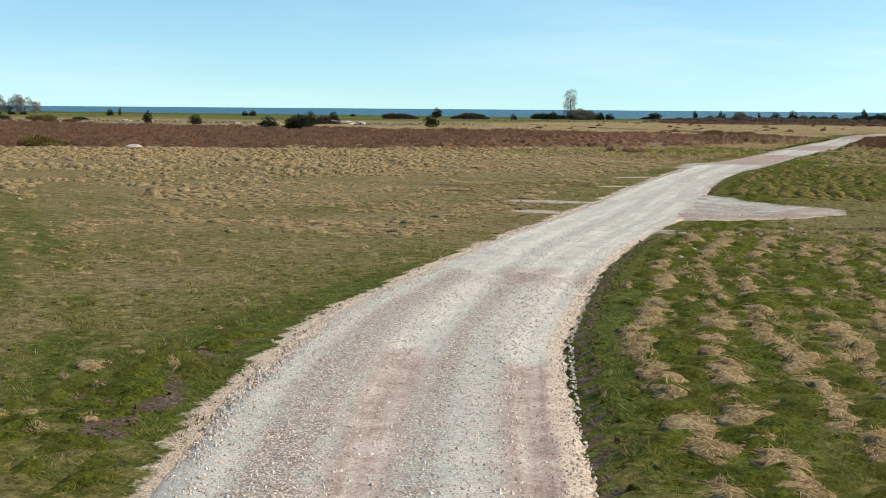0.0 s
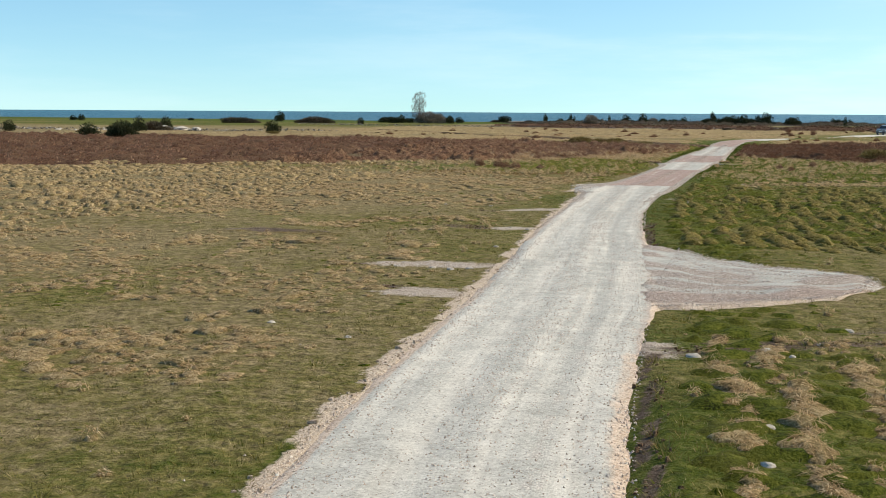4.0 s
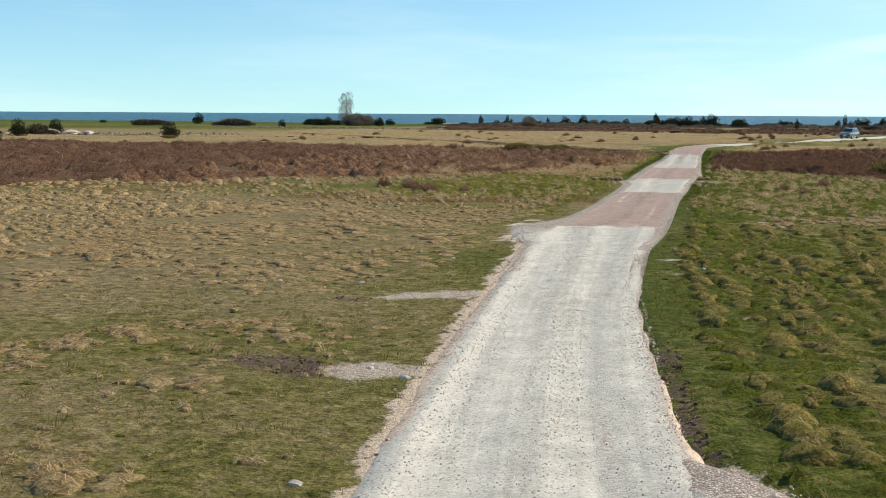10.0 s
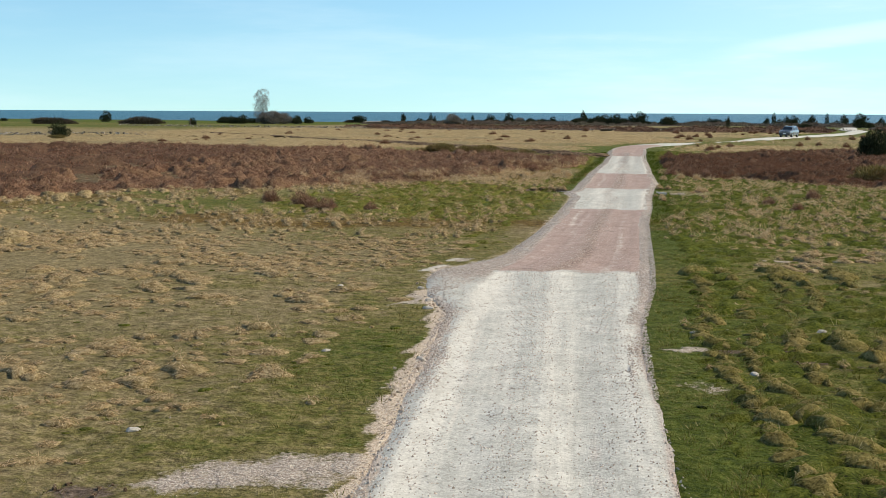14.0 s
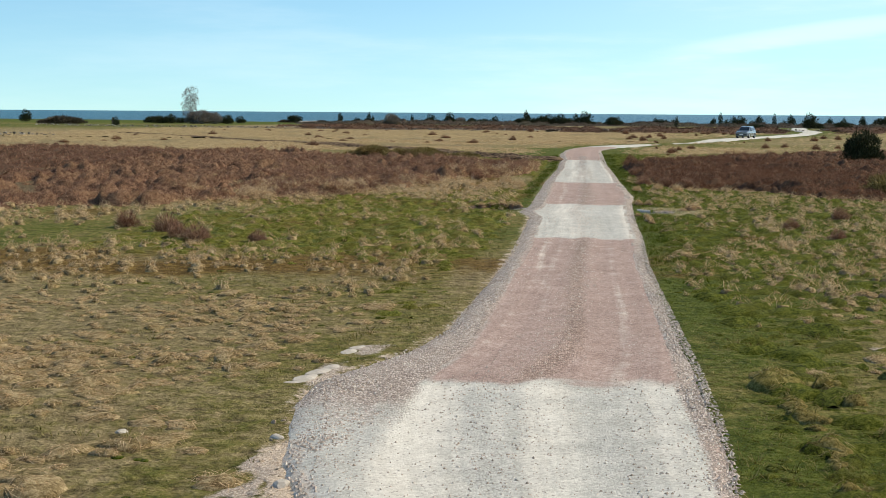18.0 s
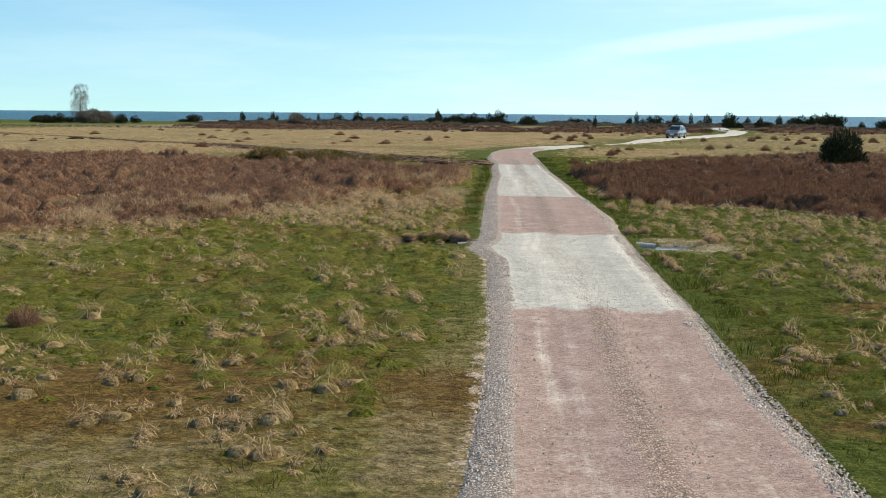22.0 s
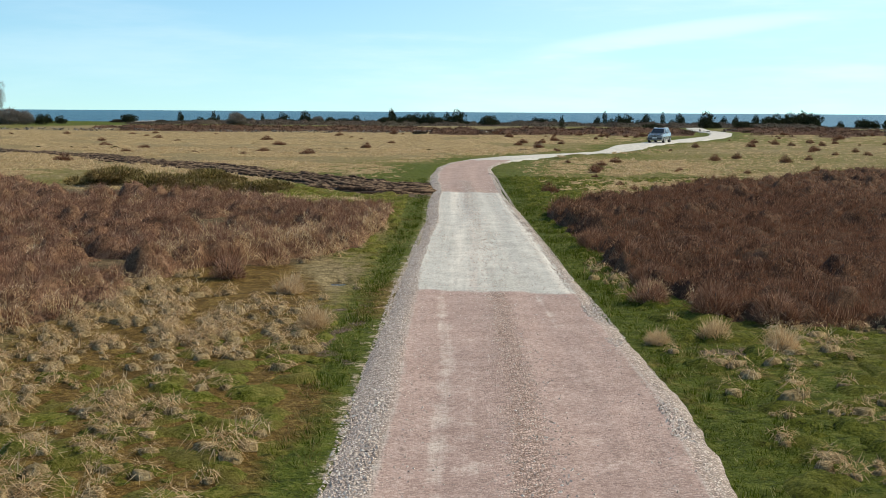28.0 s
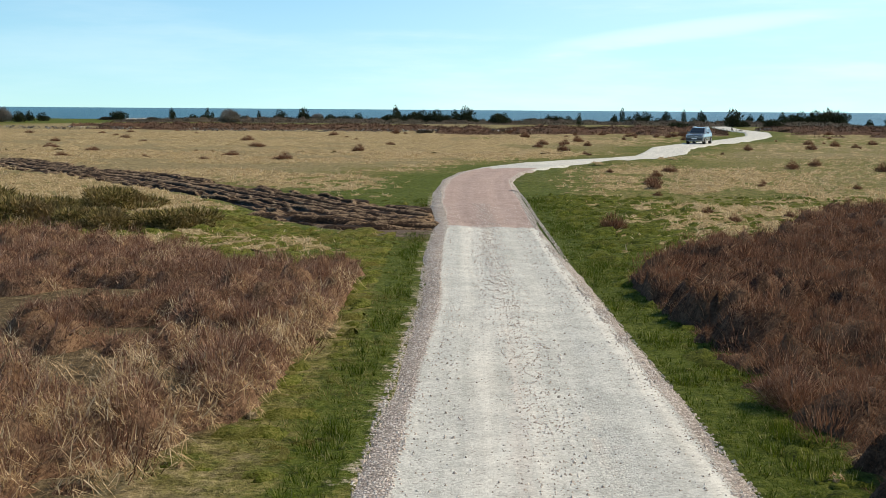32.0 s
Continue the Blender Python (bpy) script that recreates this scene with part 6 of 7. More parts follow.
shore([(-0.103, 300, "bare", 1.2), (-0.093, 290, "wide", 0.75), (-0.081, 288, "wide", 0.95), (-0.070, 290, "round", 0.9), (-0.066, 288, "brown", 0.8), (-0.045, 284, "wide", 1.0), (-0.040, 290, "ragged", 1.1), (-0.035, 284, "wide", 1.1), (-0.024, 286, "wide", 1.1), (-0.018, 290, "round", 1.2), (-0.012, 286, "ragged", 1.05),
       (-0.006, 284, "round", 1.2), (0.001, 284, "wide", 1.0), (0.008, 288, "ragged", 1.1), (0.017, 282, "round", 1.45), (0.023, 284, "wide", 0.7), (0.043, 284, "wide", 1.0), (0.048, 286, "round", 1.1), (0.056, 300, "brown", 0.9), (0.070, 310, "brown", 1.0), (0.084, 300, "ragged", 0.9), (0.090, 300, "wide", 0.9)], -11.1, 120.6)
shore([(0.100, 305, "round", 0.9), (0.109, 230, "spire", 0.8), (0.138, 316, "ragged", 1.05), (0.144, 318, "spire", 1.2), (0.150, 316, "round", 1.0), (0.156, 318, "ragged", 1.15), (0.163, 316, "round", 1.2), (0.173, 320, "round", 1.0), (0.180, 320, "ragged", 1.1), (0.186, 300, "brown", 0.8), (0.190, 215, "wide", 0.7), (0.194, 318, "spire", 1.1),
       (0.202, 330, "round", 1.0), (0.208, 330, "ragged", 1.3), (0.234, 265, "round", 1.4), (0.240, 268, "wide", 0.8), (0.248, 300, "ragged", 0.8), (0.257, 330, "ragged", 1.0), (0.267, 262, "wide", 0.9), (0.274, 330, "ragged", 1.0)], -11.1, 120.6)
shore([(0.283, 400, "wide", 1.6), (0.289, 398, "round", 1.7), (0.295, 400, "wide", 1.7), (0.301, 402, "round", 1.9), (0.308, 400, "wide", 1.9), (0.311, 404, "ragged", 2.0), (0.317, 400, "wide", 1.8), (0.322, 398, "round", 1.4), (0.345, 380, "round", 0.9), (0.365, 380, "wide", 1.2), (0.375, 380, "round", 1.3), (0.39, 380, "wide", 1.2), (0.41, 390, "wide", 1.2)], -11.1, 120.6)
shore([(-0.62, 400, "round", 0.9), (-0.569, 210, "round", 1.0), (-0.507, 420, "wide", 0.5), (-0.468, 350, "brown", 1.2), (-0.458, 352, "brown", 1.4), (-0.448, 350, "brown", 0.9), (-0.420, 400, "round", 1.2), (-0.398, 352, "brown", 1.2), (-0.388, 352, "brown", 1.5), (-0.379, 352, "brown", 1.2), (-0.390, 356, "bare", 1.0), (-0.345, 325, "round", 0.7),
       (-0.322, 380, "wide", 0.9), (-0.317, 382, "round", 0.9), (-0.307, 380, "round", 0.9), (-0.30, 378, "wide", 0.8)], -5.7, 22.2)
shore([(-0.762, 420, "round", 0.9), (-0.75, 420, "spire", 0.8), (-0.608, 430, "round", 0.9), (-0.845, 250, "low", 1.4), (-0.9, 300, "brown", 1.0), (-0.80, 290, "brown", 0.8)], 1.0, -0.3)

# heather bushes and grass clumps standing out from the heath
for k, (kind, x, y, s) in enumerate((("verge", -7.2, 124.9, 0.9), ("verge", -6.2, 123.7, 1.1), ("pale", -6.7, 121.4, 0.75), ("pale", -7.7, 121.0, 0.55), ("verge", -5.3, 123.0, 1.0), ("pale", -5.9, 120.5, 0.75), ("verge", -6.6, 131.0, 1.1), ("verge", -7.0, 134.8, 0.9), ("verge", -6.7, 127.8, 0.9), ("pale", -6.9, 126.0, 0.7),
                                     ("verge", -23.0, 98.5, 1.0), ("verge", -21.2, 95.7, 0.9), ("verge", -22.1, 96.9, 0.8), ("verge", -19.5, 95.9, 0.6), ("verge", -24.6, 99.6, 0.9), ("verge", -3.9, 102.5, 0.6), ("verge", -3.2, 99.0, 0.6), ("verge", -1.6, 106.0, 0.8), ("verge", -13.8, 135.3, 1.2), ("verge", -14.4, 133.6, 1.0), ("pale", -14.1, 125.8, 0.8), ("pale", -13.3, 122.2, 0.8), ("verge", -15.7, 127.9, 0.9), ("verge", -14.0, 138.5, 1.1))):
    plant(kind, x, y, s, k * 67 % 360, 1.0, "clumps along the verge")

# small bushes alone in the right-hand grass
r = random.Random(9)
spots = [(-1.2, 178.7), (3.6, 177.2), (-2.3, 161.5), (-2.1, 158.5), (-0.1, 159.6), (-6.3, 155.5), (-30, 214), (-28.6, 213), (-17.8, 216.6), (-17.8, 287), (-16.4, 286)]
while len(spots) < 150:
    p = (r.uniform(-3, 62), r.uniform(163, 300))
    if road_depth(np.array([p[0]]), np.array([p[1]]))[0] < -2.5:
        spots.append(p)
for k, (x, y) in enumerate(spots):
    plant("tuft", x, y, r.uniform(0.3, 1.0) * (1 + (y - 160) / 260), k * 61 % 360, r.uniform(0.7, 1.1), "lone heath bushes")
# low flat bushes in the far meadow
for k in range(34):
    x, y = r.uniform(-75, -16), r.uniform(186, 298)
    if mud_depth(np.array([x]), np.array([y]))[0] < -2:
        plant("tuft", x, y, r.uniform(0.7, 1.7), k * 83 % 360, r.uniform(0.4, 0.7), "lone heath bushes")
# low brown belt far behind the bend
for k in range(34):
    x = r.uniform(-75, 66)
    y = r.uniform(306, 336) - 0.22 * max(x, 0) if x > -10 else r.uniform(322, 345)
    plant("brown", x, y, r.uniform(0.3, 0.62), k * 71 % 360, 0.7, "low thickets beyond the bend")
for x, y in ((-31, 322), (-27, 318), (-44, 318), (-50, 322), (-56, 321), (3, 296), (7, 292), (11, 297), (16, 290), (-14, 290), (22, 288), (-2, 300)):
    plant("brown", x, y, r.uniform(0.4, 0.6), x * 31 % 360, 0.6, "low thickets beyond the bend")


def bare_tree(x, y, tall, wide, seed):
    """A slender leafless tree of ascending limbs."""
    q = random.Random(seed)
    ob = tagged(new("bare_tree"), "tall slender leafless tree with fine grey twigs", "tree")
    bm = bmesh.new()
    top = Vector((0.15, 0, tall))
    tube(bm, (0, 0, -0.2), (0.05, 0, tall * 0.45), 0.11, 0.08, 8)
    tube(bm, (0.05, 0, tall * 0.45), top, 0.08, 0.02, 7)
    lobes = []
    for k in range(30):
        f = q.uniform(0.12, 0.86)
        a = q.uniform(0, 6.28)
        reach = wide * 0.44 * math.sin(math.pi * (0.2 + 0.72 * f)) ** 0.8 * q.uniform(0.3, 1.0)
        s = Vector((0.05, 0, tall * max(0.1, f - 0.14)))
        e = Vector((math.cos(a) * reach, math.sin(a) * reach, tall * f + 0.3))
        tube(bm, s, e, 0.045 * (1.1 - f), 0.01, 5)
        lobes.append((e.x, e.y, e.z, wide * q.uniform(0.12, 0.19), tall * q.uniform(0.09, 0.15)))
    part("trunk", bm, M_BARK, ob, smooth=True)
    arr_part("twig_crown", *sprays(lobes, 240, 0.34, 0.9, seed, 0.04), M_TWIG, ob)
    ob.matrix_basis = pose(x, y, on_ground(x, y), 0, 0, 30)
    return ob


bare_tree(-106.8, 369, 9.2, 4.8, 1)
for dx, dy, s, k in ((3.6, -2, 1.7, "bare"), (6.2, 0, 1.45, "bare"), (9.2, 1, 1.2, "round"), (-6.5, 3, 1.2, "round"), (-9.5, 4, 1.0, "wide"), (1.0, -1, 1.5, "bare")):
    plant(k, -106.8 + dx, 369 + dy, s, dx * 40 % 360, 1.0, "thicket round the bare tree")
for x, y, h in ((-304.5, 334, 5.2), (-301, 335, 6.6), (-297.5, 336, 6.0), (-295.5, 338, 6.9), (-292.5, 338, 5.9), (-290.0, 340, 4.6)):
    bare_tree(x, y, h, 5.2, int(h * 10))
for x in (-304, -298, -293):
    plant("brown", x, 338, 0.6, x * 3 % 360)

# dry stone wall across the pasture, stones too far off to pick apart
def wall_stones():
    q = np.random.default_rng(3)
    pts = [(-190, 208), (-118, 222), (-95, 215), (-80, 222)]
    more = [(-124, 316), (-60, 305), (-14, 300), (20, 312), (60, 330), (110, 345)]
    vs, fs, o = [], [], 0
    dirs = np.array([(1, 1, 0), (-1, 1, 0), (-1, -1, 0), (1, -1, 0), (0.7, 0.7, 1), (-0.7, 0.7, 1), (-0.7, -0.7, 1), (0.7, -0.7, 1)], float)
    quads = np.array([(4, 5, 6, 7), (0, 1, 5, 4), (1, 2, 6, 5), (2, 3, 7, 6), (3, 0, 4, 7)])
    for line in (pts, more):
        for (ax, ay), (bx, by) in zip(line[:-1], line[1:]):
            n = int(math.hypot(bx - ax, by - ay) * 7.0)
            f = q.random(n)
            gaps = wave(ax + f * (bx - ax), ay + 0 * f, 9, 70) > 0.25
            f = f[gaps]
            x, y = ax + f * (bx - ax) + q.normal(0, 0.3, len(f)), ay + f * (by - ay) + q.normal(0, 0.3, len(f))
            s, row = q.uniform(0.09, 0.2, len(f)), q.integers(0, 3, len(f))
            z = lie(x, y) + row * 0.17 - 0.05
            v = dirs[None] * s[:, None, None] * q.uniform(0.6, 1.1, (len(f), 8, 1)) + np.stack([x, y, z], 1)[:, None]
            vs.append(v.reshape(-1, 3))
            fs.append((quads[None] + (np.arange(len(f)) * 8)[:, None, None]).reshape(-1, 4) + o)
            o += len(f) * 8
    return np.concatenate(vs), np.concatenate(fs)


tagged(np_mesh("dry_stone_wall", *wall_stones(), M_WALLSTONE), "low tumbled dry stone wall of grey fieldstones", "wall", kind="stuff")


def boulder(seed, sx, sy, sz):
    q = random.Random(seed)
    bm = bmesh.new()
    bmesh.ops.create_icosphere(bm, subdivisions=2, radius=1.0)
    for v in bm.verts:
        n = noise.noise(v.co * 1.3 + Vector((seed * 3.1, 0, 0)))
        v.co *= 1 + 0.35 * n
        v.co = Vector((v.co.x * sx, v.co.y * sy, max(v.co.z, -0.35) * sz))
    me = bpy.data.meshes.new("stone")
    bm.to_mesh(me)
    bm.free()
    me.materials.append(M_ROCK)
    return me


STONES = [boulder(s, 0.16, 0.11, 0.07) for s in range(4)]
SLAB = [boulder(s + 9, 0.30, 0.17, 0.03) for s in range(4)]


def stone(x, y, meshes, k, scale, label, group):
    o = new("stone", meshes[k % len(meshes)])
    o.matrix_basis = pose(x, y, on_ground(x, y, 0.0), 0, 0, k * 77 % 360) @ Matrix.Scale(scale, 4)
    return tagged(o, label, "stone", group)


LOOSE = [(-11.46, 33.98, 0.5), (-13.33, 35.05, 0.6), (-3.1, 37.1, 0.8), (-4.46, 29.1, 0.7), (-4.45, 27.5, 0.6), (-5.0, 33.9, 0.7), (-4.5, 34.6, 0.8), (-3.6, 35.4, 0.6), (-4.1, 34.2, 0.5), (-5.6, 33.7, 0.9), (-12.6, 43.6, 0.6), (-12.1, 43.4, 0.8), (-11.7, 43.7, 0.7), (-13.6, 43.7, 0.5),
         (-12.2, 53.9, 0.6), (-12.9, 54.5, 0.5), (-12.1, 48.6, 0.6), (-14.5, 68.6, 0.5), (-12.9, 68.2, 0.5), (-15.6, 63.5, 0.6), (-17.4, 63.0, 0.6), (-13.6, 73.2, 0.8), (-13.75, 74.3, 0.7), (-14.2, 76.0, 0.6), (-16.0, 76.0, 0.5), (-8.0, 71.3, 0.7), (-6.4, 71.6, 0.6), (-7.9, 67.9, 0.6), (-8.6, 71.2, 0.5), (-6.0, 137.4, 0.8), (-2.6, 26.5, 0.5), (-0.8, 24.0, 0.5)]
for k, (x, y, s) in enumerate(LOOSE):
    stone(x, y, STONES, k, s, "pale weathered limestone lying in the short turf", "stones in the turf")
for k, (x, y, s, a) in enumerate(((-14.52, 79.0, 0.9, 75), (-14.43, 79.4, 0.8, 62), (-14.30, 79.75, 0.7, 80), (-14.25, 80.9, 0.75, 85), (-14.19, 81.25, 0.6, 70), (-14.62, 78.75, 0.5, 20))):
    o = stone(x, y, SLAB, k, s, "flat pale limestone slab at the gravel's edge", "slabs at the road edge")
    o.matrix_basis = pose(x, y, on_ground(x, y, 0.005), 0, 0, a) @ Matrix.Scale(s, 4)
ROCKS = [boulder(s + 20, 1.0, 0.8, 0.45) for s in range(3)]
for k in range(26):
    x, y = r.gauss(-91, 3.5), r.gauss(449, 4)
    o = stone(x, y, ROCKS, k, r.uniform(0.6, 1.4), "pale pinkish boulder in a heap near the shore", "boulder heap")
for k in range(16):
    x, y = r.uniform(-175, -120), r.uniform(212, 250)
    stone(x, y, ROCKS, k, r.uniform(0.3, 0.7), "pale boulder by the old wall", "boulders by the wall")
for k, (x, y, s) in enumerate(((-116.0, 220.5, 2.6), (-113.6, 221.0, 2.0), (-118.4, 227.5, 1.9), (-110.2, 222.0, 1.6), (-108.0, 223.5, 1.3))):
    stone(x, y, ROCKS, k, s, "large pale boulder beside the old wall", "boulders by the wall")
stone(-60.87, 83.98, ROCKS, 1, 0.8, "broad flat pale boulder at the heath's edge", "boulders by the wall")

# fence post in the far meadow
post = tagged(new("fence_post"), "thin dark wooden fence post in the meadow", "post")
bm = bmesh.new()
tube(bm, (0, 0, -0.2), (0.05, 0, 1.9), 0.10, 0.08, 8)
part("shaft", bm, M_BARK, post)
post.matrix_basis = pose(-110.0, 323, on_ground(-110, 323))

# ---- culvert: corrugated pipe ends, pool and ditch water ----
M_STEEL = plain("galvanised_steel", (0.36, 0.345, 0.315), 0.7, 0.3, 0.0, 0.35, 9.0)


def culvert_end(x, y, z, turn, length, radius):
    """A corrugated pipe, open at the end."""
    ob = tagged(new("culvert_pipe"), "dull corrugated galvanised culvert pipe end under the road", "pipe", "culvert ends")
    bm = bmesh.new()
    pitch, sides = 0.017, 20
    for inner in (0, 1):
        prev = None
        for k in range(int(length / pitch) + 1):
            rad = radius + 0.006 * math.cos(k * math.pi * 0.5) - 0.008 * inner
            ring = [bm.verts.new((k * pitch, rad * math.cos(j * 2 * math.pi / sides), rad * math.sin(j * 2 * math.pi / sides))) for j in range(sides)]
            if prev:
                for j in range(sides):
                    f = (prev[j], prev[(j + 1) % sides], ring[(j + 1) % sides], ring[j])
                    bm.faces.new(f if inner else f[::-1])
            prev = ring
    part("barrel", bm, M_STEEL, ob, smooth=True)
    ob.matrix_basis = pose(x, y, z, 0, 4, turn)
    return ob


culvert_end(-12.5, 109.15, -0.10, 183, 0.5, 0.11)
culvert_end(-8.38, 108.95, -0.05, -12, 0.5, 0.11)
M_POOL, M_DITCH = pool_material("pool_water", (0.10, 0.12, 0.13)), pool_material("ditch_water", (0.022, 0.012, 0.007), 0.08)


def water_patch(name, cx, cy, rx, ry, z, mat, label):
    bm = bmesh.new()
    vs = [bm.verts.new((cx + rx * math.cos(a) * (1 + 0.18 * math.sin(3 * a + 1)), cy + ry * math.sin(a) * (1 + 0.15 * math.cos(2 * a)), z)) for a in np.linspace(0, 2 * math.pi, 40)[:-1]]
    bm.faces.new(vs)
    me = bpy.data.meshes.new(name)
    bm.to_mesh(me)
    bm.free()
    me.materials.append(mat)
    return tagged(new(name, me), label, "water", kind="structure")


water_patch("pool", -7.6, 108.45, 0.8, 0.85, -0.07, M_POOL, "shallow pool reflecting the pale sky beside the road")
water_patch("ditch_water", -13.62, 109.3, 1.1, 0.85, -0.2, M_DITCH, "dark peaty ditch water at the culvert mouth")

water_patch("puddle", *PUDDLE, 0.3, 0.55, -0.105, M_DITCH, "small puddle in the mossy hollow beside the road")

# yellowed reeds round the pool, and sods on the ditch's bank
M_REED = leafy("yellow_reeds", [(0.0, (0.22, 0.19, 0.07)), (0.5, (0.42, 0.36, 0.16)), (1.0, (0.58, 0.52, 0.28))], thin=0.2)
px, py = scatter(1500, -9.2, -5.2, 105.6, 111, lambda x, y: step(blob(x, y, -7.0, 108.2, 1.7, 2.5, 0.2), 0.0, 0.2) * (blob(x, y, -7.6, 108.2, 0.65, 0.9) < 0.05) * (x > along(y, RIGHT) + 0.35))
stuff("pool_reeds", [blades(px, py, np.maximum(lie(px, py), -0.2), 0.12 + 0 * px, 0.06 + 0 * px, 12, 0.012, False, upright=0.9)], M_REED, "short yellowed reeds round the pool", "reeds")
sods = [(-13.1, 110.2, 0.26, 0.22), (-12.85, 109.95, 0.18, 0.2), (-13.5, 110.35, 0.24, 0.2), (-13.9, 110.3, 0.22, 0.14), (-14.3, 110.0, 0.22, 0.12), (-8.2, 111.7, 0.26, 0.24), (-7.75, 111.9, 0.22, 0.2), (-6.4, 109.3, 0.26, 0.26), (-6.15, 109.7, 0.26, 0.24), (-6.7, 108.9, 0.18, 0.12), (-8.25, 105.3, 0.13, 0.16), (-8.2, 104.6, 0.16, 0.18), (-8.28, 104.1, 0.15, 0.16), (-8.2, 103.5, 0.14, 0.12), (-8.5, 106.2, 0.14, 0.10)]
sx_, sy_, sr_, st_ = (np.array(c) for c in zip(*sods))
stuff("bank_sods", [domes(sx_, sy_, lie(sx_, sy_) - 0.03, sr_ * 0.85, st_ * 0.7, 9, ROUND, 0.5)], M_SOIL, "dark overhanging sods on the ditch bank", "grass", True)
stuff("sod_grass", [thatch(sx_, sy_, lie(sx_, sy_), sr_ * 1.1, st_, 320, 0.009, 0.4)], M_STRAW, "dry grass hanging over the ditch sods", "grass")

# ---- the car ----
PAINT, _, pp = material("car_paint", 0.25, 0.5, 0.35)
pp.inputs["Base Color"].default_value = (0.20, 0.215, 0.23, 1)
pp.inputs["Coat Weight"].default_value = 0.6
GLASS, _, pg = material("car_glass", 0.05, 0.6)
pg.inputs["Base Color"].default_value = (0.02, 0.024, 0.028, 1)
RUBBER, CHROME = plain("tyre_rubber", (0.02, 0.02, 0.02), 0.85, 0.2), plain("alloy", (0.45, 0.45, 0.46), 0.3, 0.5, 0.9)
BLACK, LAMP, PLATE, SILVER = plain("black_plastic", (0.025, 0.025, 0.027), 0.6), plain("lamp_glass", (0.72, 0.74, 0.76), 0.1, 0.6), plain("pale_plate", (0.75, 0.75, 0.72), 0.5), plain("silver_trim", (0.5, 0.51, 0.52), 0.35, 0.5, 0.6)


def loft(sections):
    """A closed skin through rings of points."""
    bm = bmesh.new()
    rings = [[bm.verts.new(p) for p in s] for s in sections]
    n = len(rings[0])
    for a, b in zip(rings[:-1], rings[1:]):
        for k in range(n):
            bm.faces.new((a[k], a[(k + 1) % n], b[(k + 1) % n], b[k]))
    bm.faces.new(rings[0][::-1])
    bm.faces.new(rings[-1])
    bmesh.ops.recalc_face_normals(bm, faces=bm.faces)
    return bm


def box(cx, cy, cz, sx, sy, sz, soft=0.02):
    bm = bmesh.new()
    bmesh.ops.create_cube(bm, size=1.0)
    for v in bm.verts:
        v.co = Vector((cx + v.co.x * sx, cy + v.co.y * sy, cz + v.co.z * sz))
    bmesh.ops.bevel(bm, geom=list(bm.edges), offset=soft, segments=2, affect="EDGES")
    return bm


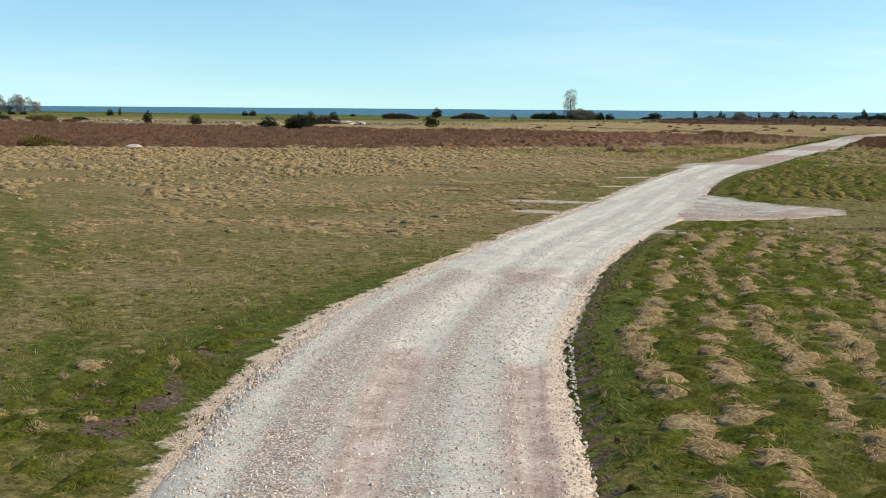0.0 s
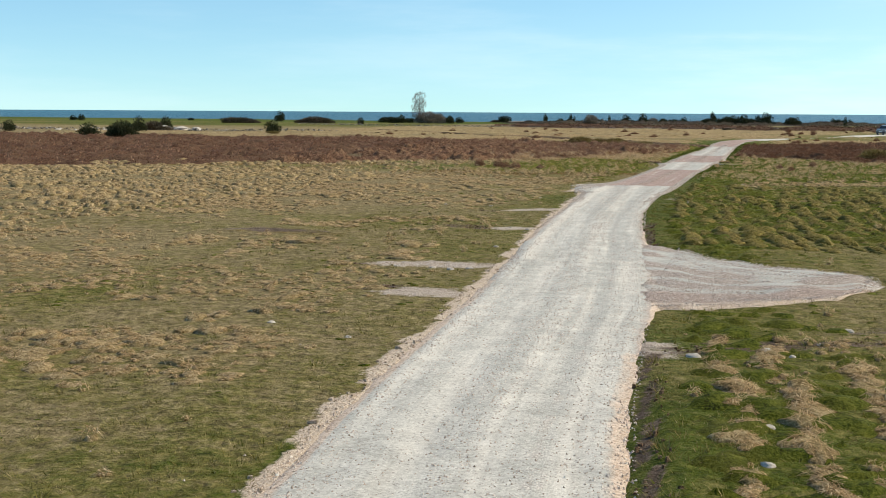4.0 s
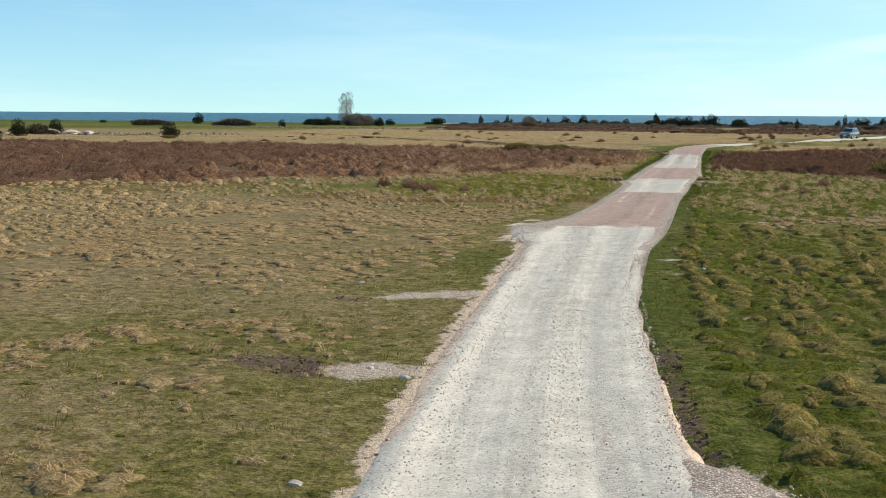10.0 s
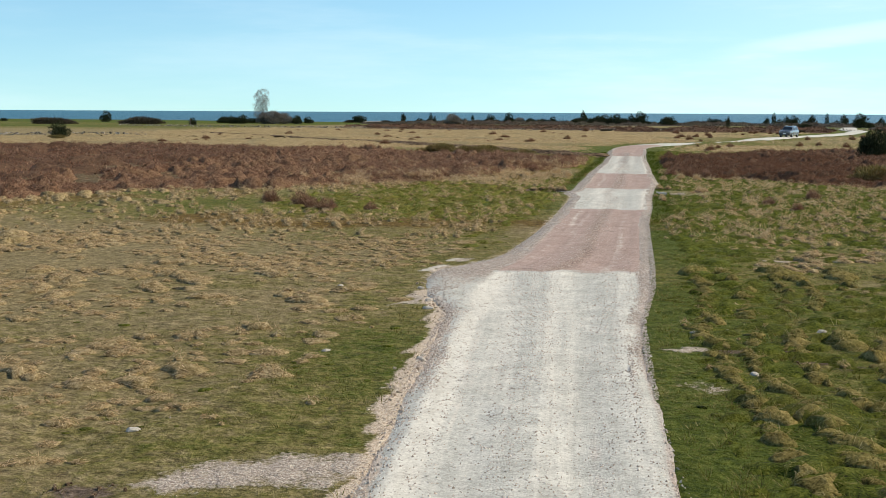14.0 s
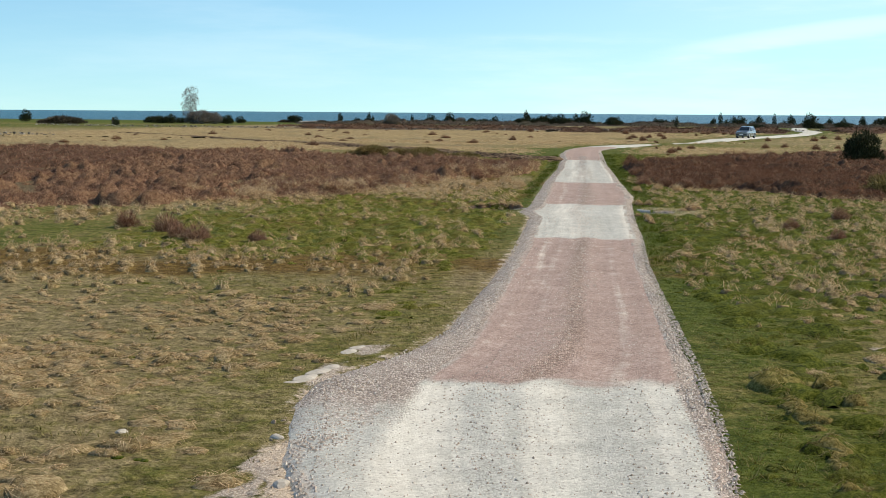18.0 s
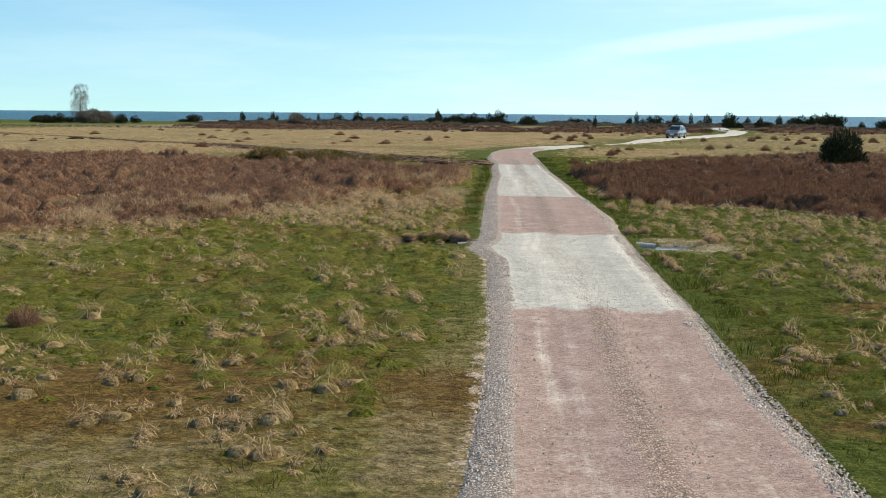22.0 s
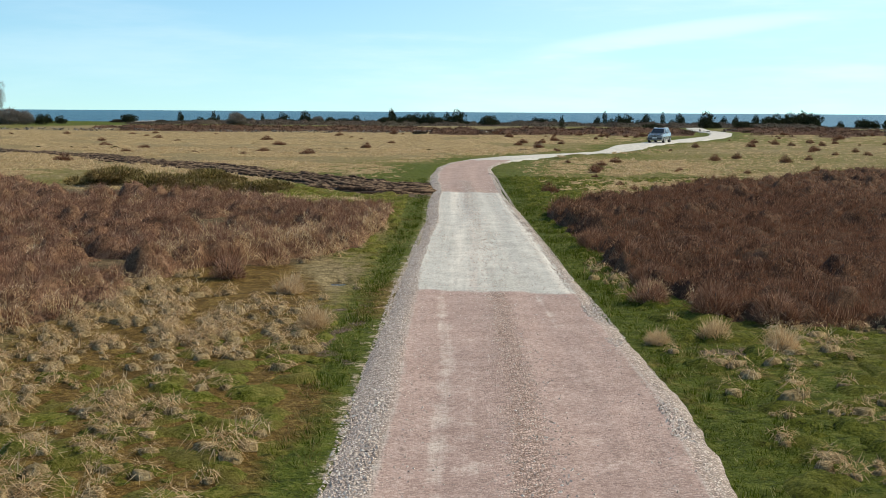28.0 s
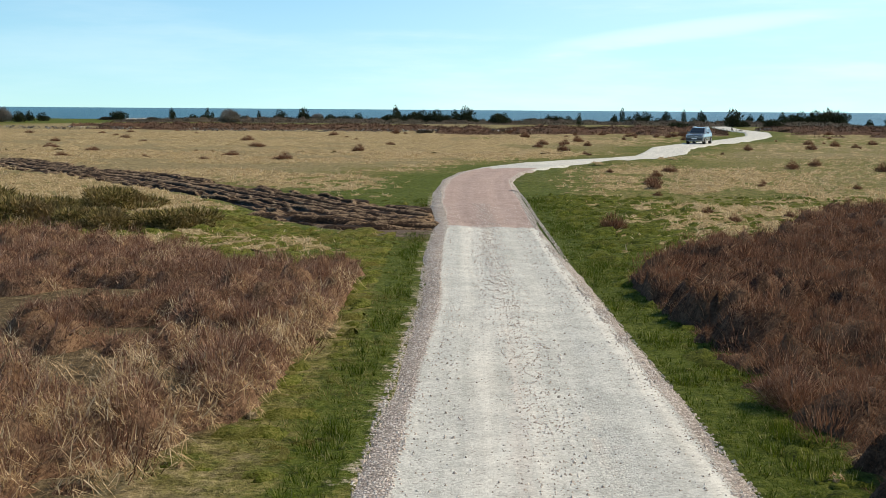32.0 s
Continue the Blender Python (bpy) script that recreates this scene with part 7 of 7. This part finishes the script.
def suv(m):
    """A large estate car; its nose points to -y."""
    ob = tagged(new("car"), "silver-grey sport utility vehicle with headlights facing along the gravel road", "car")
    w = 0.93
    ring = lambda y, z0, z1, k: [(-w * k, y, z0 + 0.12), (-w * k * 0.94, y, z0), (w * k * 0.94, y, z0), (w * k, y, z0 + 0.12), (w * k, y, (z0 + z1) * 0.55), (w * k * 0.95, y, z1 - 0.05), (w * k * 0.86, y, z1), (-w * k * 0.86, y, z1), (-w * k * 0.95, y, z1 - 0.05), (-w * k, y, (z0 + z1) * 0.55)]
    body = part("body", loft([ring(-2.33, 0.36, 0.86, 0.84), ring(-2.2, 0.30, 0.98, 0.95), ring(-1.9, 0.28, 1.03, 1.0), ring(-1.1, 0.28, 1.08, 1.0), ring(0.6, 0.28, 1.10, 1.0), ring(2.0, 0.3, 1.10, 0.99), ring(2.3, 0.38, 1.02, 0.92)]), PAINT, ob, smooth=False)
    cab = lambda y, k, zt, kt: [(-w * k, y, 1.05), (w * k, y, 1.05), (w * kt, y, zt - 0.04), (w * kt * 0.9, y, zt), (-w * kt * 0.9, y, zt), (-w * kt, y, zt - 0.04)]
    part("cabin", loft([cab(-1.12, 0.92, 1.10, 0.88), cab(-0.35, 0.95, 1.66, 0.74), cab(0.3, 0.95, 1.72, 0.75), cab(1.5, 0.94, 1.70, 0.74), cab(2.1, 0.9, 1.30, 0.8)]), PAINT, ob)
    bm = bmesh.new()
    bm.faces.new([bm.verts.new(p) for p in ((-0.74, -1.075, 1.15), (0.74, -1.075, 1.15), (0.62, -0.42, 1.62), (-0.62, -0.42, 1.62))])
    glass = part("windshield", bm, GLASS, ob, "dark tinted windshield")
    for s in (-1, 1):
        bm = bmesh.new()
        bm.faces.new([bm.verts.new(p) for p in ((s * 0.885, -0.75, 1.14), (s * 0.89, 1.75, 1.16), (s * 0.71, 1.45, 1.6), (s * 0.71, -0.28, 1.6))])
        part("side_window", bm, GLASS, ob)
        mirror = part("wing_mirror", box(s * 1.03, -0.72, 1.16, 0.2, 0.12, 0.15, 0.03), PAINT, ob)
        lamp = part("headlight", box(s * 0.66, -2.24, 0.83, 0.36, 0.12, 0.15, 0.04), LAMP, ob, "clear headlight")
        part("fog_lamp", box(s * 0.68, -2.31, 0.5, 0.16, 0.06, 0.08, 0.02), LAMP, ob)
        part("roof_rail", box(s * 0.62, 0.5, 1.755, 0.05, 1.7, 0.04, 0.012), SILVER, ob, "silver roof rail")
        part("door_handle", box(s * 0.945, 0.2, 0.98, 0.03, 0.18, 0.03, 0.008), SILVER, ob)
        for y in (-1.42, 1.42):
            wheel = tagged(new("wheel"))
            wheel.parent = ob
            for nm, rad, wid, mt in (("tyre", 0.37, 0.25, RUBBER), ("rim", 0.23, 0.262, CHROME)):
                bm = bmesh.new()
                bmesh.ops.create_cone(bm, cap_ends=True, segments=24, radius1=rad, radius2=rad, depth=wid, matrix=Matrix.Translation((s * 0.82, y, 0.37)) @ Matrix.Rotation(math.pi / 2, 4, "Y"))
                bmesh.ops.bevel(bm, geom=[e for e in bm.edges if len(e.link_faces) == 2 and any(len(f.verts) > 4 for f in e.link_faces)], offset=0.02, segments=2, affect="EDGES")
                part(nm, bm, mt, wheel)
    grille = part("grille", box(0, -2.315, 0.80, 0.86, 0.06, 0.17, 0.02), BLACK, ob, "black radiator grille")
    part("grille_bar", box(0, -2.345, 0.81, 0.8, 0.03, 0.035, 0.008), SILVER, ob, "silver grille bar")
    part("bumper", box(0, -2.29, 0.52, 1.66, 0.14, 0.3, 0.05), BLACK, ob, "black lower bumper")
    part("number_plate", box(0, -2.372, 0.58, 0.52, 0.02, 0.11, 0.004), PLATE, ob, "blank pale number plate")
    ob.matrix_basis = m
    return ob


way = 24.0
suv(pose(15.1, 247.2, on_ground(15.1, 247.2, 0) + 0.19, 0, 0, -way))
